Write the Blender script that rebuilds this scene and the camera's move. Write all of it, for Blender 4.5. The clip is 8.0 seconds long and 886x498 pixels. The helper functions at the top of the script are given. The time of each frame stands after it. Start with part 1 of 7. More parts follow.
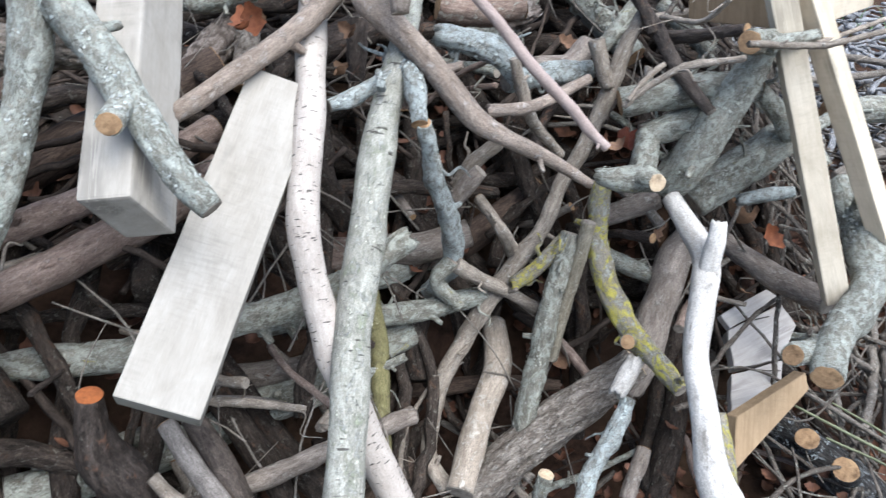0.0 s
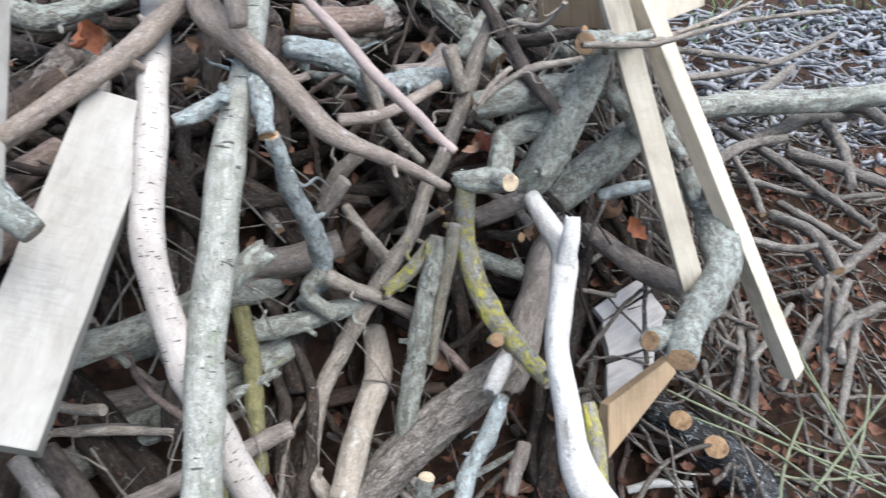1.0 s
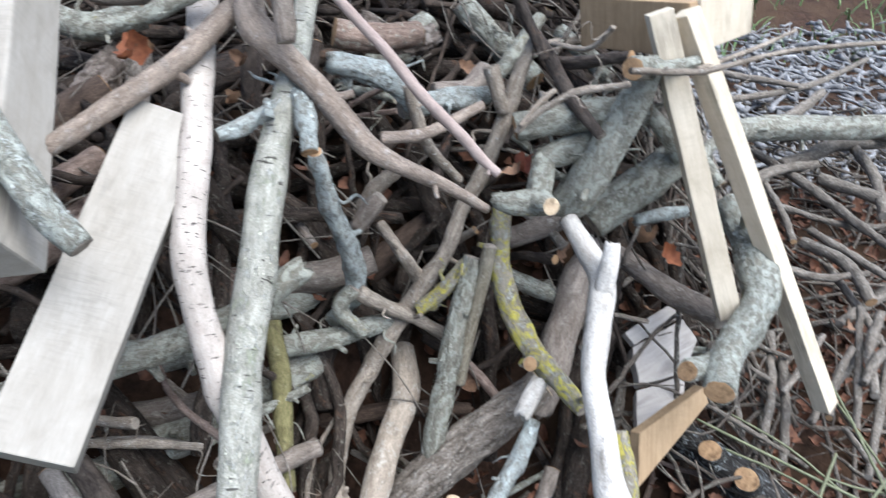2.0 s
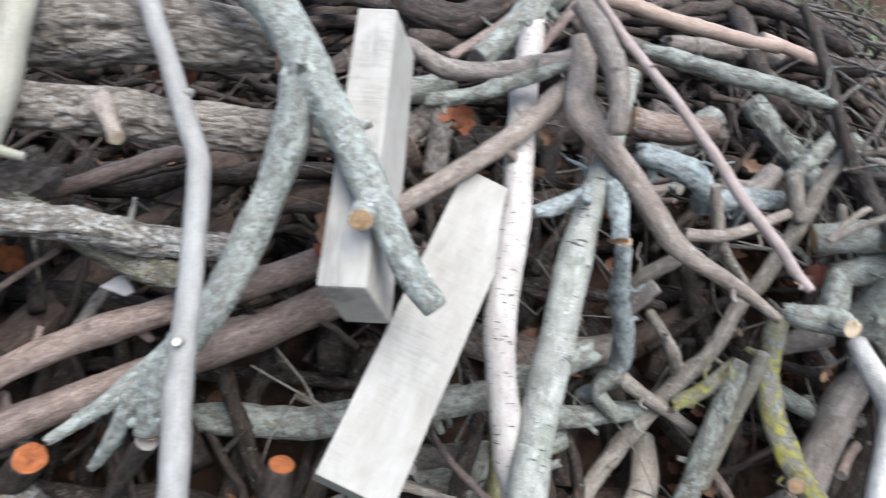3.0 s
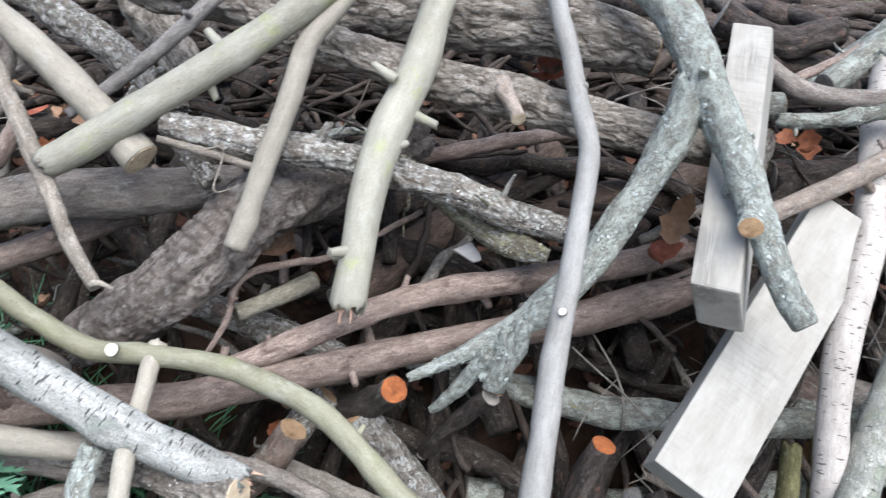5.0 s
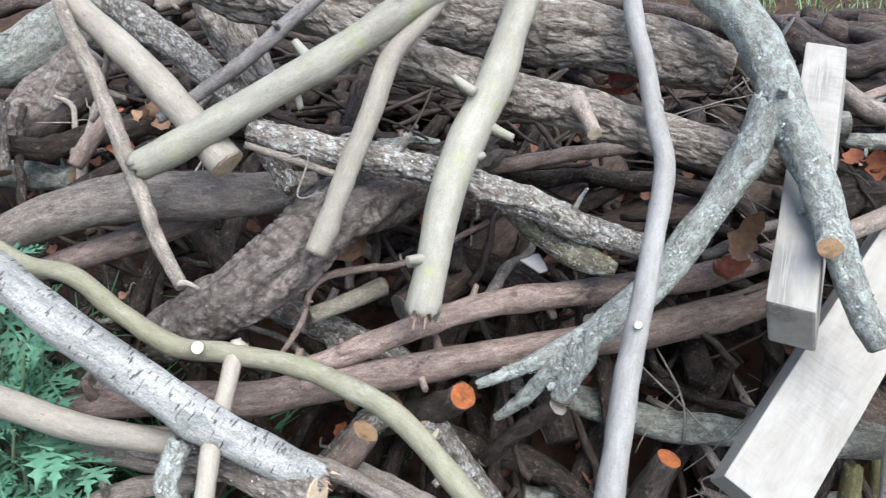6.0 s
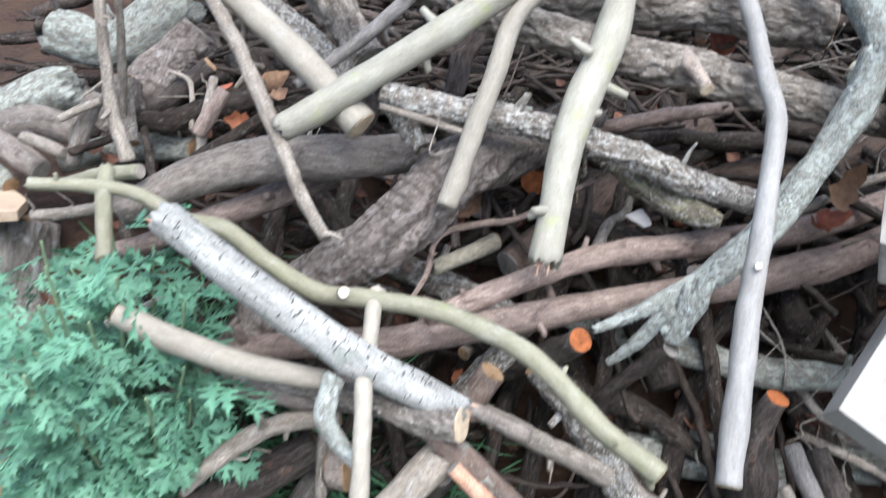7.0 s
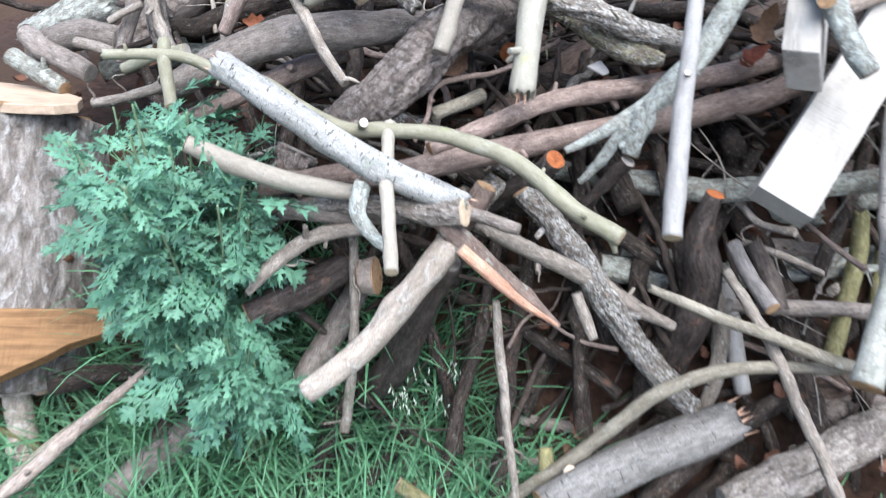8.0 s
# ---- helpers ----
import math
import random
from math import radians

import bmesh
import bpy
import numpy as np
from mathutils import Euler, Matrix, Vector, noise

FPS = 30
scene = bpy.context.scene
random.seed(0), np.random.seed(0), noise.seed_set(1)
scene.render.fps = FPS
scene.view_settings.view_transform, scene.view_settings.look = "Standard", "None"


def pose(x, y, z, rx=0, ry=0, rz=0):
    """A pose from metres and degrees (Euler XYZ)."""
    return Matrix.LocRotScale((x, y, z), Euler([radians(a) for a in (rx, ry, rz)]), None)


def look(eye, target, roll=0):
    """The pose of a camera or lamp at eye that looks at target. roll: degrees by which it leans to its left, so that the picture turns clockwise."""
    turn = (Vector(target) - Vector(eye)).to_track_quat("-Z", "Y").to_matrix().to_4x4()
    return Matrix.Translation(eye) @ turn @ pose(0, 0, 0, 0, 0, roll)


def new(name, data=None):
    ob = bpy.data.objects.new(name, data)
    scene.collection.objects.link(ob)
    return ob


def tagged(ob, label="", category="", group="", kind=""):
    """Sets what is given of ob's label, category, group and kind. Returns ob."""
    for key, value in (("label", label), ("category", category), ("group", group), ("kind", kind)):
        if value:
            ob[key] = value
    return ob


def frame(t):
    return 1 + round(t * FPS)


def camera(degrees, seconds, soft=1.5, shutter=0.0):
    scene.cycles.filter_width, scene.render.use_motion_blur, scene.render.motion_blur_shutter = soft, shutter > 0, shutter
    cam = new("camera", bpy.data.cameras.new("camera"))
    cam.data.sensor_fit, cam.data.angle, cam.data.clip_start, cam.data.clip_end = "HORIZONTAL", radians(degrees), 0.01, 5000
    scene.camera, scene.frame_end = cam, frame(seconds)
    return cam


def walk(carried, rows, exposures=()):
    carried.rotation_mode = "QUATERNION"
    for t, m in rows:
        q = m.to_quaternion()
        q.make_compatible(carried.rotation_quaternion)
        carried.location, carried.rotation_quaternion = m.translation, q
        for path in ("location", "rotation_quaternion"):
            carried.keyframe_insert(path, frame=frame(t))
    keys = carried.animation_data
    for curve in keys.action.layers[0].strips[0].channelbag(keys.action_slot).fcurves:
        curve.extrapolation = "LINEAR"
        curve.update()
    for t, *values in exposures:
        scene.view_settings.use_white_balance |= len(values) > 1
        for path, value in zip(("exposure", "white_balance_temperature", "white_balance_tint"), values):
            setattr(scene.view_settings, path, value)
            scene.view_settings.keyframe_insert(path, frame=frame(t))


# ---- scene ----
SOFT, SHUTTER = 1.2, 0.45
SKY, SUN = 0.15, 3.0
EXPOSURES = [(0.0, 1.15, 6330, 10), (4.0, 1.15, 6330, 10), (6.5, 1.22, 6300, 10), (7.2, 1.45, 6250, 11), (8.0, 1.5, 6150, 12)]
cam = camera(60.61, 8.0, SOFT, SHUTTER)
PATH = [
    (0.0, 0.0232, -0.0381, 1.3913, 52.853, 0.699, 0.768),
    (0.5, 0.0681, -0.0507, 1.4000, 53.523, 0.903, -2.038),
    (1.0, 0.1216, -0.0543, 1.3910, 53.643, 0.194, -5.822),
    (1.2, 0.1370, -0.0562, 1.3846, 53.506, 0.005, -6.864),
    (2.3, 0.0314, -0.0220, 1.4135, 55.283, -1.788, -1.087),
    (2.5, -0.0098, -0.0239, 1.4255, 56.240, -1.597, 2.076),
    (3.0, -0.1251, -0.0396, 1.4451, 57.863, -1.938, 10.544),
    (3.5, -0.2054, -0.0583, 1.4518, 58.151, -2.701, 16.394),
    (4.0, -0.2674, -0.0975, 1.4550, 58.361, -3.331, 21.627),
    (4.5, -0.2981, -0.1337, 1.4489, 58.044, -3.437, 24.644),
    (5.0, -0.3307, -0.1669, 1.4448, 57.636, -3.174, 26.661),
    (5.2, -0.3409, -0.1788, 1.4372, 58.066, -3.536, 27.780),
    (6.3, -0.3892, -0.2261, 1.4611, 58.166, -2.522, 29.881),
    (6.5, -0.3999, -0.2461, 1.4619, 58.569, -1.443, 29.752),
    (7.0, -0.4372, -0.3389, 1.4480, 56.866, -1.462, 31.188),
    (7.5, -0.4217, -0.4748, 1.4120, 53.977, -0.501, 28.818),
    (8.0, -0.2861, -0.6467, 1.3972, 55.012, 1.366, 28.243),
]
walk(cam, [(t, pose(*place)) for t, *place in PATH], EXPOSURES)

# ---- light: a bright overcast day ----
SUN_EL, SUN_AZ = radians(66), radians(126)
world = bpy.data.worlds.new("overcast_sky")
scene.world = world
world.use_nodes = True
wn = world.node_tree.nodes
sky = wn.new("ShaderNodeTexSky")
sky.sky_type = "NISHITA"
sky.sun_disc = False
sky.sun_elevation, sky.sun_rotation = SUN_EL, SUN_AZ
sky.air_density, sky.dust_density, sky.ozone_density = 1.0, 2.5, 1.4
world.node_tree.links.new(sky.outputs[0], wn["Background"].inputs[0])
wn["Background"].inputs[1].default_value = SKY
lamp = bpy.data.lights.new("sun", "SUN")
lamp.energy, lamp.angle, lamp.color = SUN, radians(60), (0.93, 0.97, 1.0)
sun = new("sun", lamp)
sun.matrix_world = look((math.sin(SUN_AZ) * 9, math.cos(SUN_AZ) * 9, 9 * math.tan(SUN_EL)), (0, 0, 0))


# ---- materials ----
class Nodes:
    """A short hand for node materials."""

    def __init__(self, name, rough=0.85, spec=0.3):
        self.mat = bpy.data.materials.new(name)
        self.mat.use_nodes = True
        self.tree = self.mat.node_tree
        self.bsdf = self.tree.nodes["Principled BSDF"]
        self.bsdf.inputs["Roughness"].default_value = rough
        self.bsdf.inputs["Specular IOR Level"].default_value = spec

    def node(self, kind, **inputs):
        n = self.tree.nodes.new("ShaderNode" + kind)
        for key, value in inputs.items():
            self.put(n.inputs[key.replace("_", " ")], value)
        return n

    def put(self, socket, value):
        if isinstance(value, bpy.types.NodeSocket):
            self.tree.links.new(value, socket)
        else:
            socket.default_value = value

    def co(self, scale, attribute="co"):
        a = self.tree.nodes.new("ShaderNodeAttribute")
        a.attribute_name = attribute
        m = self.node("Mapping", Scale=scale)
        self.put(m.inputs["Vector"], a.outputs["Vector"])
        return m.outputs[0]

    def world(self, scale):
        g = self.tree.nodes.new("ShaderNodeNewGeometry")
        m = self.node("Mapping", Scale=scale)
        self.put(m.inputs["Vector"], g.outputs["Position"])
        return m.outputs[0]

    def noise(self, vec, scale, detail=5.0, rough=0.6, dist=0.0):
        return self.node("TexNoise", Vector=vec, Scale=scale, Detail=detail, Roughness=rough, Distortion=dist).outputs[0]

    def ramp(self, fac, lo, hi, c0=(0, 0, 0, 1), c1=(1, 1, 1, 1)):
        r = self.node("ValToRGB", Fac=fac)
        e = r.color_ramp.elements
        e[0].position, e[1].position, e[0].color, e[1].color = lo, hi, c0, c1
        return r.outputs[0]

    def mix(self, fac, a, b, blend="MIX"):
        n = self.tree.nodes.new("ShaderNodeMix")
        n.data_type, n.blend_type = "RGBA", blend
        self.put(n.inputs[0], fac)
        self.put(n.inputs[6], a)
        self.put(n.inputs[7], b)
        return n.outputs[2]

    def math(self, op, a, b=0.0):
        n = self.tree.nodes.new("ShaderNodeMath")
        n.operation = op
        self.put(n.inputs[0], a)
        self.put(n.inputs[1], b)
        return n.outputs[0]

    def random(self, low, high, island=False):
        n = self.tree.nodes.new("ShaderNodeNewGeometry" if island else "ShaderNodeObjectInfo")
        r = self.node("MapRange", Value=n.outputs["Random Per Island" if island else "Random"])
        r.inputs["To Min"].default_value, r.inputs["To Max"].default_value = low, high
        return r.outputs[0]

    def bump(self, *layers):
        last = None
        for height, distance in layers:
            b = self.node("Bump", Height=height, Strength=1.0, Distance=distance)
            if last is not None:
                self.put(b.inputs["Normal"], last)
            last = b.outputs[0]
        self.put(self.bsdf.inputs["Normal"], last)

    def base(self, colour):
        self.put(self.bsdf.inputs["Base Color"], colour)
        return self.mat


def rgb(r, g, b):
    return (r, g, b, 1.0)


def bark(name, dark, light, furrow=0.3, depth=0.0006, patches=(), rings=None, rough=0.88, island=False, plate=0.006, stretch=0.3):
    """Bark along a stem: grain and specks, wandering furrows, soft-edged patches of (colour, amount, size), dark dashes across the stem."""
    smooth = depth <= 0.00035
    m = Nodes(name, rough, 0.2)
    grain = m.noise(m.co((1, 1, 0.3)), 150, 8, 0.72)
    colour = m.mix(m.ramp(grain, 0.3 if smooth else 0.38, 0.7 if smooth else 0.62), rgb(*dark), rgb(*light))
    large = m.noise(m.co((1, 1, 0.4)), 19, 6, 0.68, 0.3)
    deep = 0.8 if smooth else 0.58
    colour = m.mix(1.0, colour, m.ramp(large, 0.32, 0.68, rgb(deep, deep * 0.97, deep * 0.93), rgb(1.14, 1.13, 1.11)), "MULTIPLY")
    speck = m.noise(m.co((1, 1, 0.7)), 520, 4, 0.75)
    low = 0.9 if smooth else 0.56
    colour = m.mix(1.0, colour, m.ramp(speck, 0.35, 0.65, rgb(low, low * 0.98, low * 0.96), rgb(1.12, 1.12, 1.12)), "MULTIPLY")
    if smooth:
        dot = m.ramp(m.noise(m.co((1, 1, 0.5)), 210, 2, 0.5), 0.71, 0.75)
        colour = m.mix(m.math("MULTIPLY", dot, 0.55), colour, rgb(*[c * 0.42 for c in dark]))
    # furrows wander where two stretched noises pass their middle value
    wide = m.noise(m.co((1, 1, stretch)), 0.8 / plate, 4, 0.55, 0.5)
    thin = m.noise(m.co((1, 1, stretch * 0.8)), 2.2 / plate, 3, 0.6, 0.4)
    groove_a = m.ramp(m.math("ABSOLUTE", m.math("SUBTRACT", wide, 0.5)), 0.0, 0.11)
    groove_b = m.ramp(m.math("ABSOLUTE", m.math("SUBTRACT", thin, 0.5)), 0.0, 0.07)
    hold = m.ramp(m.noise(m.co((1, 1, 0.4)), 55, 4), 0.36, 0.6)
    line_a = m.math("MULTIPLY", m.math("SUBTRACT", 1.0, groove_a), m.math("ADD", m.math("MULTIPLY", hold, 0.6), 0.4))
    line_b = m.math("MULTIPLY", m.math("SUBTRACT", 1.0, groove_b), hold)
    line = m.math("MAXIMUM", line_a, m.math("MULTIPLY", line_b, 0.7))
    # furrow lines take a darker tint: shade put into colour besides the relief
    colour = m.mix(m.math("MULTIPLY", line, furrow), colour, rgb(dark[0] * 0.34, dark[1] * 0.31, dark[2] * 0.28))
    relief = [(m.math("SUBTRACT", 1.0, line), depth), (grain, depth * 0.7 + (0.0002 if smooth else 0.0006)), (speck, 0.00015 if smooth else 0.0004)]
    for k, (tint, amount, size) in enumerate(patches):
        spot = m.noise(m.co((1, 1, 0.7)), 1.0 / size, 10, 0.74, 0.5 + 0.3 * k)
        edge = 0.64 - 0.3 * amount
        mask = m.ramp(spot, edge, edge + (0.16 if smooth else 0.09))
        fine = m.noise(m.co((1, 1, 1)), 430, 5, 0.75)
        colour = m.mix(m.math("MULTIPLY", mask, 0.7 if smooth else 0.86), colour, m.mix(m.ramp(fine, 0.34, 0.62), rgb(*[c * (0.8 if smooth else 0.58) for c in tint]), rgb(*tint)))
        if not smooth:
            relief.append((mask, 0.0009))
            relief.append((fine, 0.0006))
    # cut furrows darken with their depth, their shade mixed into the bark colour
    furrow_shade = m.tree.nodes.new("ShaderNodeAttribute")
    furrow_shade.attribute_name = "furrow"
    colour = m.mix(m.math("MULTIPLY", furrow_shade.outputs["Fac"], 0.82), colour, rgb(dark[0] * 0.26, dark[1] * 0.23, dark[2] * 0.2))
    if rings:
        amount, size = rings
        dash = m.noise(m.co((0.2, 0.2, 1)), 1.0 / size, 2, 0.5, 0.15)
        mask = m.ramp(dash, 0.7 - 0.2 * amount, 0.74 - 0.2 * amount)
        colour = m.mix(m.math("MULTIPLY", mask, 0.85), colour, rgb(0.045, 0.04, 0.036))
        relief.append((mask, 0.0006))
    tone = m.random(0.84, 1.14, island)
    colour = m.mix(1.0, colour, m.node("CombineColor", Red=tone, Green=tone, Blue=tone).outputs[0], "MULTIPLY")
    m.bump(*relief)
    return m.base(colour)


LICHEN, PALE_LICHEN, BLUE_LICHEN, YELLOW = (0.4, 0.4, 0.34), (0.62, 0.61, 0.56), (0.44, 0.475, 0.44), (0.46, 0.4, 0.06)
BARKS = {
    "GRN": bark("smooth_green_bark", (0.215, 0.207, 0.168), (0.285, 0.275, 0.232), 0.08, 0.0003, [((0.26, 0.31, 0.07), 0.3, 0.055), ((0.31, 0.305, 0.265), 0.34, 0.025), ((0.12, 0.105, 0.08), 0.16, 0.015)], rough=0.6, plate=0.004),
    "GRNP": bark("pale_green_bark", (0.24, 0.22, 0.18), (0.33, 0.305, 0.26), 0.1, 0.0003, [((0.39, 0.37, 0.33), 0.25, 0.02), ((0.18, 0.15, 0.12), 0.14, 0.012)], rough=0.65, plate=0.004),
    "GRNO": bark("olive_bark", (0.18, 0.175, 0.118), (0.26, 0.253, 0.19), 0.08, 0.0003, [((0.36, 0.355, 0.3), 0.32, 0.03), ((0.2, 0.24, 0.09), 0.24, 0.05), ((0.12, 0.11, 0.07), 0.16, 0.012)], rough=0.6, plate=0.004),
    "GRNT": bark("tan_olive_bark", (0.2, 0.18, 0.135), (0.34, 0.315, 0.255), 0.3, 0.0004, [((0.43, 0.41, 0.35), 0.24, 0.012), ((0.16, 0.14, 0.1), 0.15, 0.02)], rough=0.8),
    "GREY": bark("grey_bark", (0.16, 0.148, 0.14), (0.28, 0.262, 0.248), 0.25, 0.0004, [((0.36, 0.35, 0.33), 0.2, 0.012)], rough=0.8),
    "GREYT": bark("grey_twig_bark", (0.24, 0.205, 0.17), (0.44, 0.395, 0.34), 0.4, 0.0006, [(PALE_LICHEN, 0.22, 0.008), ((0.2, 0.16, 0.13), 0.16, 0.02)], rough=0.85),
    "BLUE": bark("bluish_grey_bark", (0.215, 0.211, 0.2), (0.295, 0.289, 0.275), 0.06, 0.0003, [((0.4, 0.392, 0.375), 0.36, 0.06), ((0.15, 0.13, 0.115), 0.14, 0.01)], rough=0.5, plate=0.004),
    "LICH": bark("lichened_bark", (0.35, 0.352, 0.308), (0.51, 0.522, 0.465), 0.6, 0.002, [((0.6, 0.64, 0.575), 0.6, 0.01), ((0.68, 0.71, 0.655), 0.34, 0.0045), ((0.12, 0.11, 0.09), 0.2, 0.005)]),
    "LICHB": bark("flaking_lichened_bark", (0.24, 0.21, 0.18), (0.43, 0.395, 0.35), 0.7, 0.002, [((0.66, 0.65, 0.605), 0.52, 0.009), ((0.42, 0.42, 0.35), 0.3, 0.02), ((0.09, 0.07, 0.055), 0.16, 0.009)], plate=0.012),
    "LICHY": bark("crusted_bark", (0.14, 0.12, 0.09), (0.29, 0.26, 0.2), 0.7, 0.0015, [((0.42, 0.4, 0.24), 0.4, 0.014), (PALE_LICHEN, 0.42, 0.01)], plate=0.007),
    "LICHC": bark("blue_lichened_bark", (0.34, 0.35, 0.325), (0.49, 0.52, 0.495), 0.45, 0.002, [((0.58, 0.645, 0.63), 0.64, 0.01), ((0.67, 0.73, 0.715), 0.34, 0.0045), ((0.12, 0.105, 0.08), 0.16, 0.006)]),
    "LICHG": bark("grey_green_bark", (0.3, 0.295, 0.25), (0.49, 0.49, 0.43), 0.6, 0.0018, [((0.57, 0.595, 0.52), 0.55, 0.013), ((0.65, 0.675, 0.615), 0.3, 0.005), ((0.52, 0.46, 0.08), 0.06, 0.02), ((0.1, 0.085, 0.065), 0.18, 0.007)]),
    "LICHP": bark("pinkish_bark", (0.17, 0.12, 0.1), (0.33, 0.26, 0.22), 0.45, 0.0008, [(LICHEN, 0.35, 0.018)]),
    "BARK": bark("furrowed_bark", (0.27, 0.235, 0.2), (0.52, 0.475, 0.42), 0.6, 0.003, [((0.6, 0.565, 0.51), 0.34, 0.008), ((0.13, 0.105, 0.085), 0.16, 0.008)], plate=0.008, stretch=0.3),
    "BARKG": bark("grey_furrowed_bark", (0.31, 0.275, 0.245), (0.53, 0.49, 0.44), 0.8, 0.003, [((0.6, 0.57, 0.52), 0.3, 0.008), ((0.14, 0.11, 0.09), 0.14, 0.008)], plate=0.011, stretch=0.4),
    "BARKD": bark("dark_cracked_bark", (0.22, 0.187, 0.168), (0.39, 0.342, 0.312), 0.5, 0.002, [((0.45, 0.41, 0.375), 0.36, 0.02), ((0.08, 0.062, 0.053), 0.16, 0.01), ((0.46, 0.45, 0.42), 0.06, 0.006)], plate=0.012, stretch=1.5),
    "BROWN": bark("reddish_bark", (0.2, 0.148, 0.127), (0.39, 0.308, 0.266), 0.35, 0.0006, [((0.46, 0.4, 0.36), 0.22, 0.006), ((0.12, 0.075, 0.062), 0.2, 0.025)], rough=0.7),
    "BROWNL": bark("brown_log_bark", (0.07, 0.05, 0.04), (0.17, 0.125, 0.1), 0.4, 0.001),
    "TAN": bark("tan_bark", (0.29, 0.235, 0.195), (0.47, 0.4, 0.345), 0.3, 0.0006, [((0.56, 0.505, 0.455), 0.3, 0.012), ((0.17, 0.125, 0.1), 0.18, 0.015)], rough=0.8),
    "TANP": bark("pink_tan_bark", (0.25, 0.18, 0.14), (0.42, 0.33, 0.28), 0.25, 0.0003, rough=0.75),
    "PINK": bark("mauve_bark", (0.25, 0.2, 0.185), (0.36, 0.3, 0.28), 0.12, 0.0003, [((0.44, 0.385, 0.36), 0.2, 0.01)], rough=0.65, plate=0.003),
    "DARK": bark("dark_wet_bark", (0.045, 0.037, 0.033), (0.125, 0.104, 0.09), 0.5, 0.0012, [((0.22, 0.21, 0.185), 0.16, 0.01), ((0.16, 0.1, 0.07), 0.16, 0.025)], rough=0.7),
    "DARKR": bark("dark_broken_bark", (0.045, 0.037, 0.033), (0.15, 0.122, 0.108), 0.6, 0.003, [((0.26, 0.145, 0.095), 0.24, 0.025), ((0.26, 0.25, 0.225), 0.16, 0.008)], rough=0.75),
    "GREYL": bark("grey_brown_bark", (0.19, 0.16, 0.14), (0.35, 0.31, 0.275), 0.2, 0.0008, [((0.44, 0.41, 0.365), 0.3, 0.016), ((0.14, 0.11, 0.095), 0.2, 0.03)]),
    "BIRCH": bark("birch_bark", (0.36, 0.36, 0.34), (0.49, 0.495, 0.47), 0.06, 0.0005, [((0.32, 0.35, 0.3), 0.25, 0.03), ((0.44, 0.47, 0.35), 0.1, 0.05)], (0.36, 0.0034), 0.7),
    "BIRCHP": bark("pinkish_birch_bark", (0.375, 0.342, 0.315), (0.49, 0.46, 0.43), 0.06, 0.00035, [((0.32, 0.265, 0.23), 0.24, 0.03), ((0.2, 0.16, 0.13), 0.26, 0.005)], (0.3, 0.003), 0.65),
    "BIRCHG": bark("grey_green_birch_bark", (0.35, 0.355, 0.31), (0.53, 0.54, 0.49), 0.1, 0.0004, [((0.33, 0.36, 0.26), 0.3, 0.02), ((0.6, 0.61, 0.57), 0.3, 0.01)], (0.18, 0.005), 0.75),
    "BIRCHD": bark("grey_birch_bark", (0.16, 0.155, 0.145), (0.28, 0.27, 0.255), 0.15, 0.0006, [((0.4, 0.4, 0.375), 0.28, 0.02), ((0.1, 0.095, 0.08), 0.2, 0.02)], (0.24, 0.004), 0.75),
    "WHITE": bark("peeled_wood", (0.6, 0.585, 0.555), (0.72, 0.71, 0.685), 0.15, 0.0004, [((0.26, 0.24, 0.21), 0.16, 0.03), ((0.45, 0.41, 0.36), 0.2, 0.012)], rough=0.6),
    "PALE": bark("rubbed_bark", (0.34, 0.29, 0.24), (0.54, 0.48, 0.41), 0.3, 0.0006, [((0.64, 0.6, 0.53), 0.36, 0.02), ((0.25, 0.19, 0.14), 0.16, 0.02)], rough=0.75),
    "YELL": bark("yellow_lichened_bark", (0.27, 0.25, 0.205), (0.41, 0.385, 0.33), 0.4, 0.0009, [((0.46, 0.48, 0.44), 0.4, 0.012), ((0.56, 0.5, 0.09), 0.5, 0.018), ((0.13, 0.11, 0.085), 0.14, 0.008)]),
    "YELG": bark("mossy_bark", (0.17, 0.16, 0.075), (0.3, 0.28, 0.14), 0.35, 0.0006, [((0.36, 0.34, 0.2), 0.3, 0.014), ((0.14, 0.12, 0.07), 0.2, 0.02)]),
    "TORNB": bark("bare_torn_wood", (0.5, 0.27, 0.17), (0.72, 0.46, 0.34), 0.3, 0.001, [((0.4, 0.2, 0.12), 0.2, 0.02)], plate=0.004, stretch=0.08),
    "STUMP": bark("stump_bark", (0.36, 0.325, 0.295), (0.58, 0.545, 0.505), 0.75, 0.006, [((0.66, 0.635, 0.6), 0.42, 0.03), ((0.36, 0.23, 0.175), 0.16, 0.012), ((0.54, 0.56, 0.49), 0.1, 0.02), ((0.13, 0.1, 0.085), 0.12, 0.007)], plate=0.028, stretch=0.3),
    "TWIGD": bark("weathered_twig_bark", (0.13, 0.115, 0.1), (0.29, 0.265, 0.235), 0.4, 0.0006, [((0.38, 0.375, 0.335), 0.3, 0.007)]),
    "BRAM": bark("bramble_bark", (0.1, 0.115, 0.07), (0.21, 0.23, 0.15), 0.2, 0.0003, [((0.3, 0.31, 0.25), 0.25, 0.01)], rough=0.6),
    "CHAR": bark("charred_bark", (0.03, 0.03, 0.031), (0.11, 0.108, 0.108), 0.6, 0.004, [((0.33, 0.36, 0.37), 0.36, 0.012), ((0.22, 0.2, 0.16), 0.25, 0.02)], plate=0.012),
